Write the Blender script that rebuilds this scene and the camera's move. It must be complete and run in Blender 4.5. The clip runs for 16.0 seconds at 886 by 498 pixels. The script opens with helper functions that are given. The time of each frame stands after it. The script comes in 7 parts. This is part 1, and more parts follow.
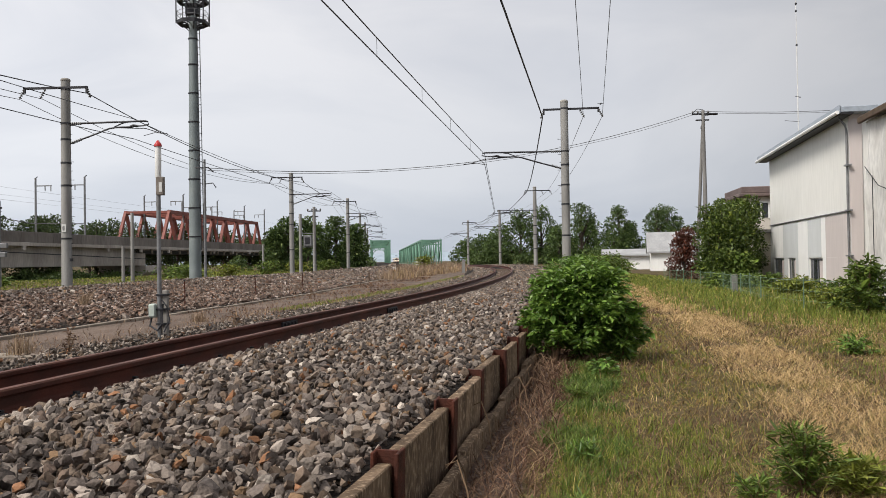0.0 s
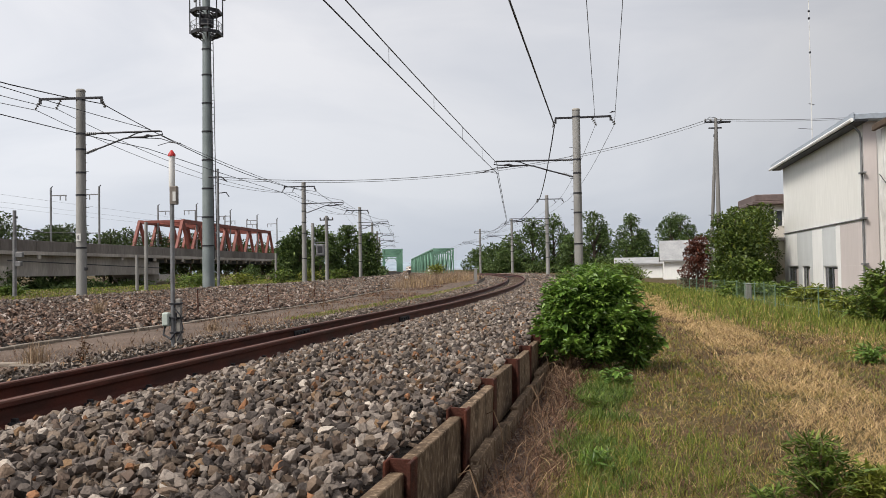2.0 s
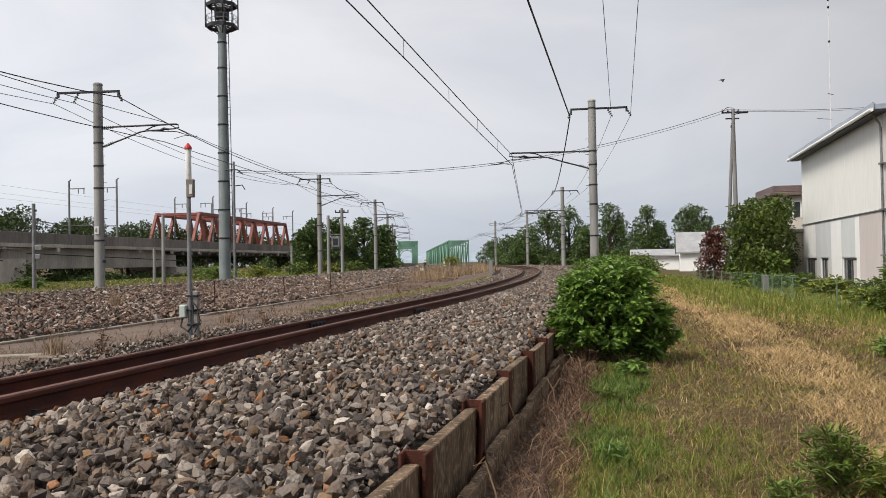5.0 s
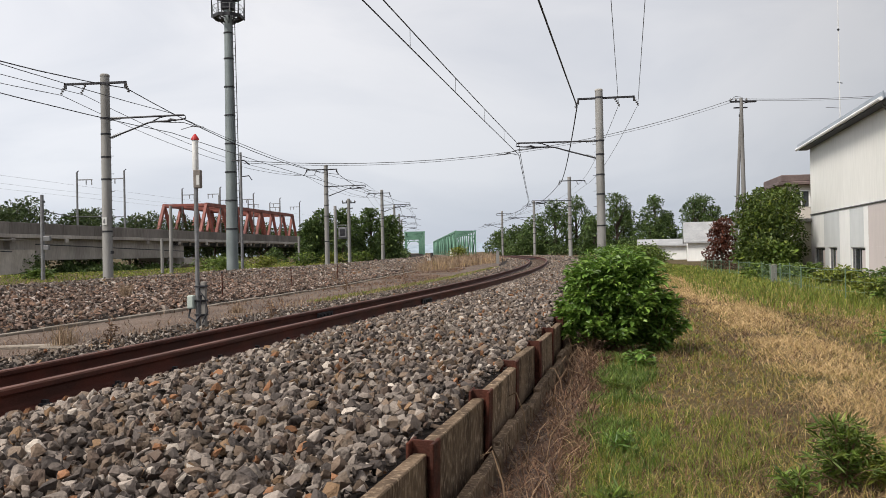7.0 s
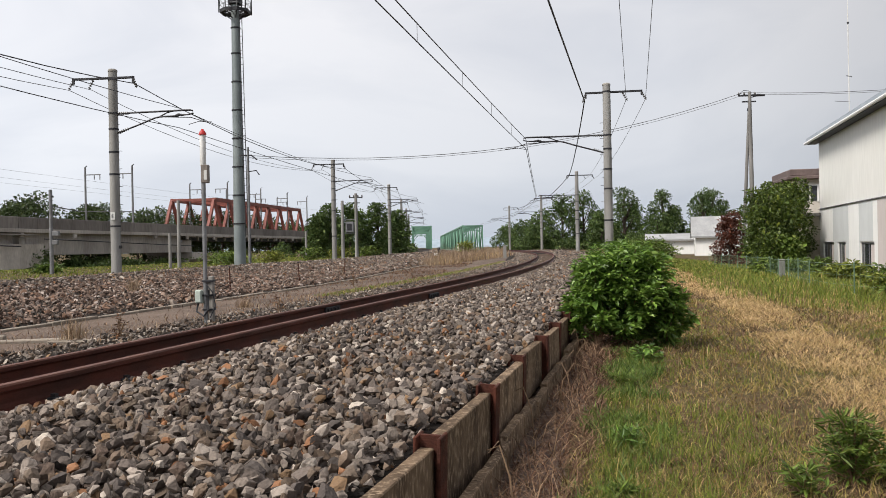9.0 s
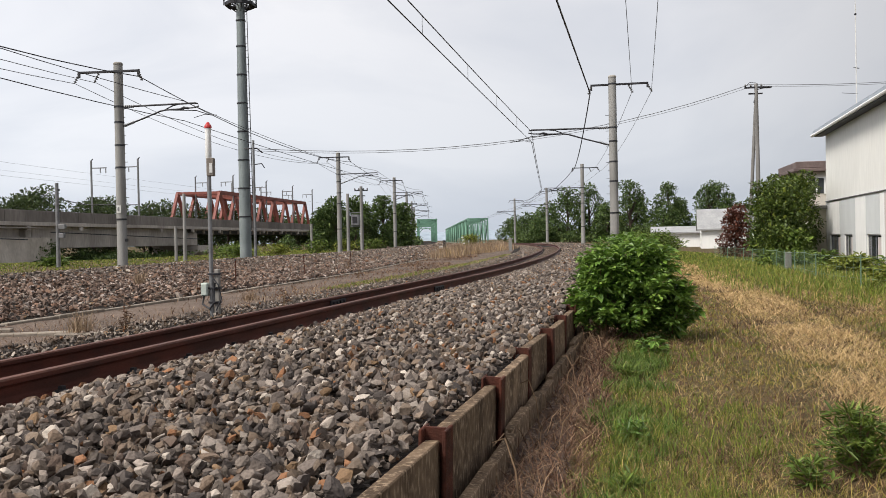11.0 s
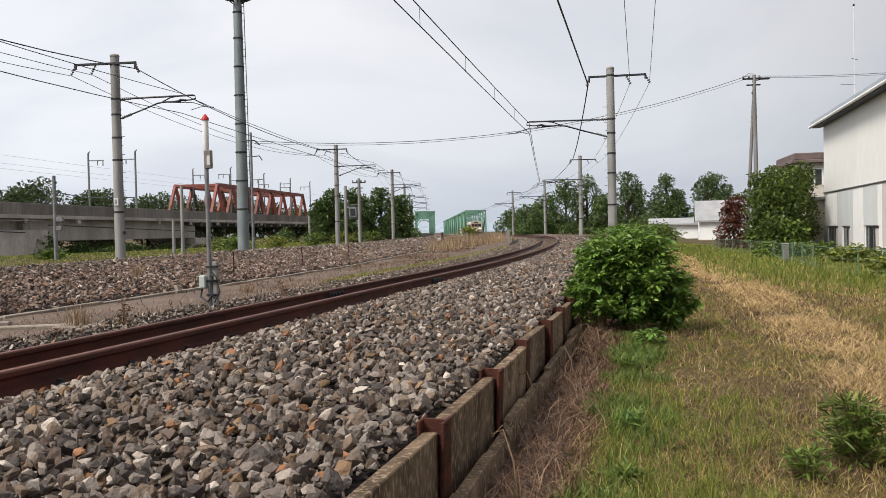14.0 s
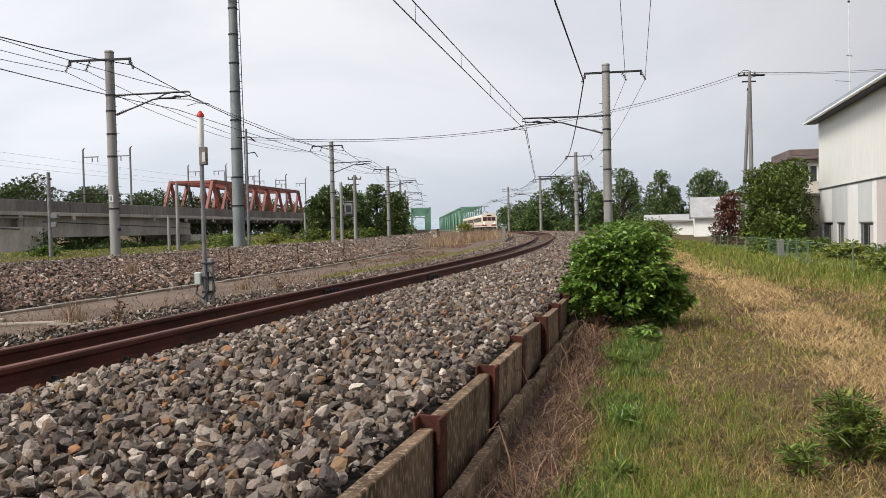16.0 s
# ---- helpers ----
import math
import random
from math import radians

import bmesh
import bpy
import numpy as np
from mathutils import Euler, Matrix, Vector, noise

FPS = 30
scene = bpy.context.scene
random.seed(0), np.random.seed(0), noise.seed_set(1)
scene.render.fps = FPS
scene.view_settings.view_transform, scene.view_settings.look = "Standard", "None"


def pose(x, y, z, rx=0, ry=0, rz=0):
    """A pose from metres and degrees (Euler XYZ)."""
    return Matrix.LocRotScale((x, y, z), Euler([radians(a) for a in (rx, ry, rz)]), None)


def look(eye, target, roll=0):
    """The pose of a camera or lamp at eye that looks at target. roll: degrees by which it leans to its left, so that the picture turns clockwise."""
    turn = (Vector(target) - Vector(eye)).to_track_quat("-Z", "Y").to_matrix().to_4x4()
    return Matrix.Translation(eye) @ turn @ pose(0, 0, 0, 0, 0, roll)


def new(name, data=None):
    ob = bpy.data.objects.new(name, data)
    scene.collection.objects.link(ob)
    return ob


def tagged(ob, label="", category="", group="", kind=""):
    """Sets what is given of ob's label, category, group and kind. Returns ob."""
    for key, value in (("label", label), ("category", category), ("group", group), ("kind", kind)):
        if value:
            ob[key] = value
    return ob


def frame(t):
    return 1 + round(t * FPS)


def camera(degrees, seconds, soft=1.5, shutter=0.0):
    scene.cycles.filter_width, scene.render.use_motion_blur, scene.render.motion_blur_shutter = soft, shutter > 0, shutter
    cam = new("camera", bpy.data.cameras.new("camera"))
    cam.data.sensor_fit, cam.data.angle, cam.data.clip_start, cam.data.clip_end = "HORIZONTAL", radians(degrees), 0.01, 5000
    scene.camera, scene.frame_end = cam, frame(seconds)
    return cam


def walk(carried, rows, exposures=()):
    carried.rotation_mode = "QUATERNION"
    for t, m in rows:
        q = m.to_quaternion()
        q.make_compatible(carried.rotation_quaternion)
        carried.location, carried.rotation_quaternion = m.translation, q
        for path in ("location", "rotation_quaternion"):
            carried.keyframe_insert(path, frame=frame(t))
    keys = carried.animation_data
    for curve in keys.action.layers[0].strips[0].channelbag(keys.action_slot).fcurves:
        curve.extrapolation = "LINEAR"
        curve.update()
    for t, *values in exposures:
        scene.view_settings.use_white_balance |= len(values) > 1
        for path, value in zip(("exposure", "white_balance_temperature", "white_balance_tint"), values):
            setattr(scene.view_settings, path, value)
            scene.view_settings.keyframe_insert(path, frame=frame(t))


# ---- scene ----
# A railway curve beside a grass track under an overcast sky; eye about one metre above the grass.
cam = camera(57.47, 16.0, soft=0.5)
PATH = [
    (0.0, pose(0, 0, 1.0, 90.840, 0.850, 0.012)),
    (0.5, pose(0, 0, 1.0, 90.973, 0.884, 0.159)),
    (1.0, pose(0, 0, 1.0, 91.488, 0.869, 0.301)),
    (1.5, pose(0, 0, 1.0, 91.506, 0.891, 0.626)),
    (2.0, pose(0, 0, 1.0, 91.468, 0.909, 0.870)),
    (2.5, pose(0, 0, 1.0, 91.451, 0.906, 1.092)),
    (3.0, pose(0, 0, 1.0, 91.413, 0.911, 1.304)),
    (3.5, pose(0, 0, 1.0, 91.365, 0.966, 1.564)),
    (4.0, pose(0, 0, 1.0, 91.265, 0.959, 1.715)),
    (6.5, pose(0, 0, 1.0, 90.369, 1.080, 2.316)),
    (7.0, pose(0, 0, 1.0, 90.246, 1.081, 2.440)),
    (7.5, pose(0, 0, 1.0, 90.129, 1.092, 2.556)),
    (8.0, pose(0, 0, 1.0, 89.991, 1.098, 2.691)),
    (8.5, pose(0, 0, 1.0, 89.962, 1.116, 2.820)),
    (9.0, pose(0, 0, 1.0, 89.876, 1.092, 2.941)),
    (11.5, pose(0, 0, 1.0, 89.240, 1.165, 3.372)),
    (12.0, pose(0, 0, 1.0, 89.111, 1.192, 3.415)),
    (12.5, pose(0, 0, 1.0, 89.024, 1.223, 3.471)),
    (13.0, pose(0, 0, 1.0, 88.935, 1.250, 3.489)),
    (13.5, pose(0, 0, 1.0, 88.877, 1.233, 3.365)),
    (14.0, pose(0, 0, 1.0, 88.812, 1.240, 3.177)),
    (14.5, pose(0, 0, 1.0, 88.747, 1.254, 3.020)),
    (15.0, pose(0, 0, 1.0, 88.695, 1.253, 2.876)),
    (15.5, pose(0, 0, 1.0, 88.620, 1.268, 2.886)),
    (16.0, pose(0, 0, 1.0, 88.562, 1.269, 2.875)),
]
walk(cam, PATH, exposures=[(t, e, 6570, 10) for t, e in ((0.0, 0.0), (4.0, 0.0), (7.0, 0.05), (9.0, 0.10), (12.5, 0.11), (16.0, 0.13))])

# ---- world and light ----
SUN_ELEV, SUN_ROT = 48.0, 233.0      # degrees; the sun stands behind thin cloud at the viewer's back
world = bpy.data.worlds.new("overcast_sky")
scene.world = world
world.use_nodes = True
wt = world.node_tree
wt.nodes.clear()
w_out = wt.nodes.new("ShaderNodeOutputWorld")
w_bg = wt.nodes.new("ShaderNodeBackground")
w_sky = wt.nodes.new("ShaderNodeTexSky")
w_sky.sky_type, w_sky.sun_disc = "NISHITA", False
w_sky.sun_elevation, w_sky.sun_rotation = radians(SUN_ELEV), radians(SUN_ROT)
w_sky.dust_density = 4.0
w_tc = wt.nodes.new("ShaderNodeTexCoord")
w_map = wt.nodes.new("ShaderNodeMapping")
w_map.inputs["Scale"].default_value = (1.0, 1.0, 3.2)
w_noise = wt.nodes.new("ShaderNodeTexNoise")
w_noise.inputs["Scale"].default_value = 1.7
w_noise.inputs["Detail"].default_value = 6.0
w_noise.inputs["Roughness"].default_value = 0.5
w_noise.inputs["Distortion"].default_value = 0.6
w_ramp = wt.nodes.new("ShaderNodeValToRGB")
w_ramp.color_ramp.elements[0].position, w_ramp.color_ramp.elements[0].color = 0.34, (0.60, 0.63, 0.70, 1)
w_ramp.color_ramp.elements[1].position, w_ramp.color_ramp.elements[1].color = 0.64, (0.82, 0.825, 0.86, 1)
w_sep = wt.nodes.new("ShaderNodeSeparateXYZ")
w_grad = wt.nodes.new("ShaderNodeValToRGB")         # thin cloud is brightest overhead
w_grad.color_ramp.elements[0].position, w_grad.color_ramp.elements[0].color = 0.0, (0.80, 0.86, 0.92, 1)
w_grad.color_ramp.elements[1].position, w_grad.color_ramp.elements[1].color = 1.0, (1.12, 1.08, 1.03, 1)
e = w_grad.color_ramp.elements.new(0.10)
e.color = (0.93, 0.96, 0.99, 1)
e = w_grad.color_ramp.elements.new(0.35)
e.color = (1.08, 1.07, 1.06, 1)
w_mul = wt.nodes.new("ShaderNodeMix")
w_mul.data_type, w_mul.blend_type = "RGBA", "MULTIPLY"
w_mul.inputs["Factor"].default_value = 1.0
w_sc = wt.nodes.new("ShaderNodeMix")
w_sc.data_type, w_sc.blend_type = "RGBA", "MULTIPLY"
w_sc.inputs["Factor"].default_value = 1.0
w_sc.inputs[7].default_value = (0.1, 0.1, 0.1, 1)
w_mix = wt.nodes.new("ShaderNodeMix")
w_mix.data_type = "RGBA"
w_mix.inputs["Factor"].default_value = 0.92
L = wt.links.new
L(w_tc.outputs["Generated"], w_map.inputs["Vector"])
L(w_map.outputs[0], w_noise.inputs["Vector"])
L(w_noise.outputs["Fac"], w_ramp.inputs[0])
L(w_tc.outputs["Generated"], w_sep.inputs[0])
L(w_sep.outputs["Z"], w_grad.inputs[0])
w_across = wt.nodes.new("ShaderNodeMapRange")        # cloud is thinner towards the sun
w_across.inputs["From Min"].default_value, w_across.inputs["From Max"].default_value = -0.6, 0.6
L(w_sep.outputs["X"], w_across.inputs["Value"])
w_side = wt.nodes.new("ShaderNodeValToRGB")
w_side.color_ramp.elements[0].color, w_side.color_ramp.elements[1].color = (1.15, 1.15, 1.15, 1), (0.66, 0.66, 0.65, 1)
for p, v in ((0.5, 0.98), (0.68, 0.94), (0.84, 0.755)):
    w_side.color_ramp.elements.new(p).color = (v, v, v, 1)
L(w_across.outputs[0], w_side.inputs[0])
L(w_side.outputs[0], w_bg.inputs["Strength"])
L(w_ramp.outputs[0], w_mul.inputs[6])
L(w_grad.outputs[0], w_mul.inputs[7])
L(w_sky.outputs[0], w_sc.inputs[6])
L(w_sc.outputs[2], w_mix.inputs[6])
L(w_mul.outputs[2], w_mix.inputs[7])
L(w_mix.outputs[2], w_bg.inputs["Color"])
w_bg.inputs["Strength"].default_value = 1.0
L(w_bg.outputs[0], w_out.inputs[0])

sun = new("sun", bpy.data.lights.new("sun", "SUN"))
sun.data.energy, sun.data.angle, sun.data.color = 3.7, radians(18), (1.0, 0.95, 0.88)
_a, _e = radians(SUN_ROT), radians(SUN_ELEV)
sun.matrix_world = look((math.sin(_a) * math.cos(_e) * 50, math.cos(_a) * math.cos(_e) * 50, math.sin(_e) * 50), (0, 0, 0))


# ---- materials ----
def mat(name, c1, c2=None, rough=0.8, metal=0.0, scale=4.0, c3=None, fine=60.0, bump=0.15, bump_scale=None,
        rand=0.0, island=False, spots=0.45, stretch=(1, 1, 1), fine_amt=0.35, translucent=0.0, rand_hue=None, dist=0.02, hue_mix=0.8):
    """Two noise scales mix c1, c2 and c3; rand varies brightness piece by piece; bump follows the fine noise."""
    m = bpy.data.materials.new(name)
    m.use_nodes = True
    nt = m.node_tree
    n, l = nt.nodes, nt.links.new
    bsdf = n["Principled BSDF"]
    geo = n.new("ShaderNodeNewGeometry")
    mp = n.new("ShaderNodeMapping")
    mp.inputs["Scale"].default_value = stretch
    l(geo.outputs["Position"], mp.inputs["Vector"])
    big = n.new("ShaderNodeTexNoise")
    big.inputs["Scale"].default_value, big.inputs["Detail"].default_value = scale, 5.0
    l(mp.outputs[0], big.inputs["Vector"])
    small = n.new("ShaderNodeTexNoise")
    small.inputs["Scale"].default_value, small.inputs["Detail"].default_value = fine, 4.0
    l(mp.outputs[0], small.inputs["Vector"])
    ramp = n.new("ShaderNodeValToRGB")
    ramp.color_ramp.elements[0].position, ramp.color_ramp.elements[1].position = spots - 0.13, spots + 0.17
    l(big.outputs["Fac"], ramp.inputs[0])
    mix = n.new("ShaderNodeMix")
    mix.data_type = "RGBA"
    mix.inputs[6].default_value = (*c1, 1)
    mix.inputs[7].default_value = (*(c2 or [v * 0.75 for v in c1]), 1)
    l(ramp.outputs[0], mix.inputs["Factor"])
    col = mix.outputs[2]
    if c3:
        r2 = n.new("ShaderNodeValToRGB")
        r2.color_ramp.elements[0].position, r2.color_ramp.elements[1].position = 0.52, 0.68
        l(small.outputs["Fac"], r2.inputs[0])
        m3 = n.new("ShaderNodeMix")
        m3.data_type = "RGBA"
        l(r2.outputs[0], m3.inputs["Factor"])
        l(col, m3.inputs[6])
        m3.inputs[7].default_value = (*c3, 1)
        col = m3.outputs[2]
    hsv = n.new("ShaderNodeHueSaturation")
    l(col, hsv.inputs["Color"])
    val = n.new("ShaderNodeMath")
    val.operation = "MULTIPLY_ADD"
    l(small.outputs["Fac"], val.inputs[0])
    val.inputs[1].default_value, val.inputs[2].default_value = 2 * fine_amt, 1 - fine_amt
    vout = val.outputs[0]
    if rand:
        info = n.new("ShaderNodeObjectInfo")
        src = info.outputs["Random"]
        if island:
            add = n.new("ShaderNodeMath")
            add.operation = "ADD"
            l(src, add.inputs[0])
            l(geo.outputs["Random Per Island"], add.inputs[1])
            fr = n.new("ShaderNodeMath")
            fr.operation = "FRACT"
            l(add.outputs[0], fr.inputs[0])
            src = fr.outputs[0]
        sc = n.new("ShaderNodeMath")
        sc.operation = "MULTIPLY_ADD"
        l(src, sc.inputs[0])
        sc.inputs[1].default_value, sc.inputs[2].default_value = 2 * rand, 1 - rand
        mu = n.new("ShaderNodeMath")
        mu.operation = "MULTIPLY"
        l(vout, mu.inputs[0])
        l(sc.outputs[0], mu.inputs[1])
        vout = mu.outputs[0]
        if rand_hue:                                  # a list of (position, colour) picked piece by piece
            wn = n.new("ShaderNodeTexWhiteNoise")
            wn.noise_dimensions = "1D"
            l(src, wn.inputs["W"])
            rr = n.new("ShaderNodeValToRGB")
            rr.color_ramp.interpolation = "CONSTANT"
            els = rr.color_ramp.elements
            els[0].position, els[0].color = 0.0, (*rand_hue[0][1], 1)
            els[1].position, els[1].color = rand_hue[1][0], (*rand_hue[1][1], 1)
            for p, c in rand_hue[2:]:
                els.new(p).color = (*c, 1)
            l(wn.outputs["Value"], rr.inputs[0])
            mh = n.new("ShaderNodeMix")
            mh.data_type = "RGBA"
            mh.inputs["Factor"].default_value = hue_mix
            l(col, mh.inputs[6])
            l(rr.outputs[0], mh.inputs[7])
            l(mh.outputs[2], hsv.inputs["Color"])
    l(vout, hsv.inputs["Value"])
    l(hsv.outputs[0], bsdf.inputs["Base Color"])
    bsdf.inputs["Roughness"].default_value = rough
    bsdf.inputs["Metallic"].default_value = metal
    bsdf.inputs["Specular IOR Level"].default_value = 0.5 if rough < 0.45 else 0.3 if rough < 0.7 else 0.12
    if bump:
        bn = n.new("ShaderNodeBump")
        bn.inputs["Strength"].default_value, bn.inputs["Distance"].default_value = bump, dist
        if bump_scale:
            b = n.new("ShaderNodeTexNoise")
            b.inputs["Scale"].default_value, b.inputs["Detail"].default_value = bump_scale, 5.0
            l(mp.outputs[0], b.inputs["Vector"])
            l(b.outputs["Fac"], bn.inputs["Height"])
        else:
            l(small.outputs["Fac"], bn.inputs["Height"])
        l(bn.outputs[0], bsdf.inputs["Normal"])
    if translucent:
        out = n["Material Output"]
        tr = n.new("ShaderNodeBsdfTranslucent")
        l(hsv.outputs[0], tr.inputs["Color"])
        ms = n.new("ShaderNodeMixShader")
        ms.inputs[0].default_value = translucent
        l(bsdf.outputs[0], ms.inputs[1])
        l(tr.outputs[0], ms.inputs[2])
        l(ms.outputs[0], out.inputs["Surface"])
    return m


def glow(name, colour, power):
    m = bpy.data.materials.new(name)
    m.use_nodes = True
    b = m.node_tree.nodes["Principled BSDF"]
    b.inputs["Base Color"].default_value = (*colour, 1)
    b.inputs["Emission Color"].default_value = (*colour, 1)
    b.inputs["Emission Strength"].default_value = power
    return m


STONE_HUES = [(0, (0.135, 0.110, 0.095)), (0.20, (0.232, 0.192, 0.162)), (0.38, (0.081, 0.068, 0.062)), (0.52, (0.324, 0.274, 0.234)), (0.66, (0.173, 0.124, 0.089)),
              (0.76, (0.200, 0.152, 0.114)), (0.84, (0.106, 0.074, 0.057)), (0.91, (0.259, 0.121, 0.057)), (0.935, (0.474, 0.413, 0.352)), (0.975, (0.232, 0.144, 0.079))]
BANK_HUES = [(0, (0.156, 0.110, 0.089)), (0.28, (0.271, 0.197, 0.158)), (0.50, (0.071, 0.050, 0.042)), (0.74, (0.219, 0.132, 0.092)), (0.90, (0.415, 0.352, 0.315))]
M_STONE = mat("ballast_stone", (0.17, 0.148, 0.133), (0.075, 0.064, 0.058), rough=0.85, scale=26, fine=130, bump=0.9, bump_scale=70,
              rand=0.40, island=True, rand_hue=STONE_HUES, fine_amt=0.42, dist=0.012, hue_mix=0.8, c3=(0.07, 0.056, 0.048))
M_BANKSTONE = mat("brown_bank_stone", (0.21, 0.16, 0.13), (0.12, 0.085, 0.07), rough=0.9, scale=0.6, fine=60, bump=0.5, bump_scale=50,
                  rand=0.35, island=True, rand_hue=BANK_HUES, fine_amt=0.3)
# near-black bed colour stands in for shade in the gaps between stones
M_BED_SHADE = mat("gap_shade_ballast_bed", (0.036, 0.029, 0.025), (0.020, 0.017, 0.015), rough=0.95, scale=12, fine=45, bump=1.0, bump_scale=22, dist=0.04)
M_RUST = mat("rusty_rail_steel", (0.105, 0.028, 0.018), (0.055, 0.019, 0.014), rough=0.6, metal=0.25, scale=2.5, fine=40, bump=0.12, stretch=(1, 1, 3))
M_RAILHEAD = mat("worn_rail_head", (0.13, 0.052, 0.034), (0.085, 0.034, 0.024), rough=0.62, metal=0.15, scale=3, fine=25, bump=0.05)
M_POST = mat("red_rusted_post", (0.105, 0.036, 0.024), (0.058, 0.024, 0.018), rough=0.8, metal=0.1, scale=14, fine=120, bump=0.3)
HUE_TAN = [(0, (0.270, 0.190, 0.130)), (0.35, (0.380, 0.285, 0.195)), (0.65, (0.185, 0.122, 0.082)), (0.85, (0.440, 0.350, 0.245))]
M_CONC = mat("weathered_concrete", (0.36, 0.345, 0.32), (0.25, 0.235, 0.215), rough=0.9, scale=1.2, fine=30, bump=0.2, stretch=(1, 1, 0.35))
M_POLE = mat("concrete_pole", (0.325, 0.320, 0.308), (0.220, 0.216, 0.206), rough=0.85, scale=1.6, fine=35, bump=0.1, stretch=(1.4, 1.4, 0.25), fine_amt=0.2)
M_PANEL = mat("mossy_concrete_panel", (0.225, 0.158, 0.105), (0.095, 0.066, 0.045), rough=0.92, scale=7, fine=55, bump=0.5, stretch=(1, 1, 0.45), rand=0.16, c3=(0.30, 0.225, 0.155), fine_amt=0.45)
M_KERB = mat("pale_concrete_kerb", (0.31, 0.27, 0.225), (0.20, 0.17, 0.14), rough=0.9, scale=3, fine=40, bump=0.2, rand=0.1)
M_TOWER = mat("galvanised_tower", (0.25, 0.285, 0.285), (0.19, 0.22, 0.225), rough=0.55, metal=0.25, scale=0.9, fine=18, bump=0.03, fine_amt=0.15)
M_DARK = mat("dark_steel", (0.055, 0.055, 0.06), (0.035, 0.035, 0.04), rough=0.55, metal=0.5, scale=5, fine=40, bump=0.05)
M_UPOLE = mat("dark_old_concrete", (0.25, 0.243, 0.235), (0.17, 0.165, 0.158), rough=0.85, scale=1.6, fine=35, bump=0.1, stretch=(1.4, 1.4, 0.25))
M_GALV = mat("grey_galvanised_steel", (0.26, 0.265, 0.27), (0.18, 0.18, 0.185), rough=0.5, metal=0.5, scale=4, fine=30, bump=0.05)
M_WIRE = mat("cable_sheath", (0.035, 0.035, 0.04), (0.05, 0.05, 0.055), rough=0.6, metal=0.2, scale=3, fine=20, bump=0)
M_THINWIRE = mat("weathered_wire", (0.16, 0.16, 0.165), (0.11, 0.11, 0.115), rough=0.6, metal=0.4, scale=3, fine=20, bump=0)
M_INS = mat("porcelain_insulator", (0.12, 0.115, 0.11), (0.08, 0.078, 0.075), rough=0.25, scale=8, fine=30, bump=0)
M_WHITE = mat("white_paint", (0.74, 0.74, 0.72), (0.62, 0.62, 0.60), rough=0.5, scale=4, fine=40, bump=0.05, fine_amt=0.1)
M_RED = mat("red_paint", (0.50, 0.03, 0.03), (0.38, 0.03, 0.03), rough=0.45, scale=6, fine=40, bump=0.03)
M_VIA = mat("grey_viaduct_concrete", (0.50, 0.465, 0.43), (0.34, 0.31, 0.285), rough=0.9, scale=0.22, fine=3.0, bump=0.1, stretch=(1, 1, 0.3))
M_PIER = mat("pale_pier_concrete", (0.60, 0.56, 0.51), (0.42, 0.385, 0.34), rough=0.9, scale=0.35, fine=4.0, bump=0.1, stretch=(1, 1, 0.4))
M_VIAD = mat("stained_parapet", (0.25, 0.23, 0.215), (0.165, 0.15, 0.14), rough=0.92, scale=0.25, fine=2.5, bump=0.1, stretch=(1, 1, 0.25), rand=0.08)
M_REDTRUSS = mat("red_oxide_paint", (0.27, 0.085, 0.065), (0.185, 0.062, 0.05), rough=0.6, scale=0.4, fine=4, bump=0.05)
M_GREENTRUSS = mat("green_bridge_paint", (0.16, 0.31, 0.22), (0.12, 0.24, 0.18), rough=0.55, scale=0.4, fine=4, bump=0.05)
M_BARK = mat("bark", (0.12, 0.095, 0.075), (0.07, 0.055, 0.045), rough=0.95, scale=6, fine=40, bump=0.6, stretch=(1, 1, 0.3))
M_DRYSTEM = mat("dry_stem", (0.24, 0.16, 0.10), (0.15, 0.10, 0.065), rough=0.9, scale=6, fine=40, bump=0.2, rand=0.25, island=True)
HUE_G = [(0, (0.081, 0.127, 0.022)), (0.35, (0.127, 0.186, 0.030)), (0.7, (0.056, 0.093, 0.021)), (0.88, (0.189, 0.238, 0.045))]
# dark leaf hues raised by half: distance haze put into the colour
HUE_DK_HAZE = [(0, (0.069, 0.111, 0.035)), (0.4, (0.102, 0.153, 0.041)), (0.75, (0.048, 0.081, 0.030)), (0.92, (0.150, 0.195, 0.054))]
HUE_HEDGE = [(0, (0.065, 0.100, 0.020)), (0.4, (0.105, 0.148, 0.025)), (0.72, (0.045, 0.072, 0.018)), (0.9, (0.185, 0.218, 0.037))]
HUE_BUSH = [(0, (0.103, 0.190, 0.030)), (0.4, (0.154, 0.257, 0.039)), (0.7, (0.072, 0.139, 0.026)), (0.88, (0.218, 0.322, 0.061))]
HUE_RED = [(0, (0.115, 0.040, 0.026)), (0.5, (0.165, 0.056, 0.034)), (0.8, (0.070, 0.032, 0.024))]
HUE_YEL = [(0, (0.17, 0.20, 0.03)), (0.5, (0.22, 0.24, 0.04)), (0.8, (0.12, 0.155, 0.03))]


def leafmat(name, hues, tr=0.16, rough=0.55):
    return mat(name, hues[0][1], hues[1][1], rough=rough, scale=1.0, fine=30, bump=0.0, rand=0.38, island=True, rand_hue=hues, translucent=tr, fine_amt=0.15)


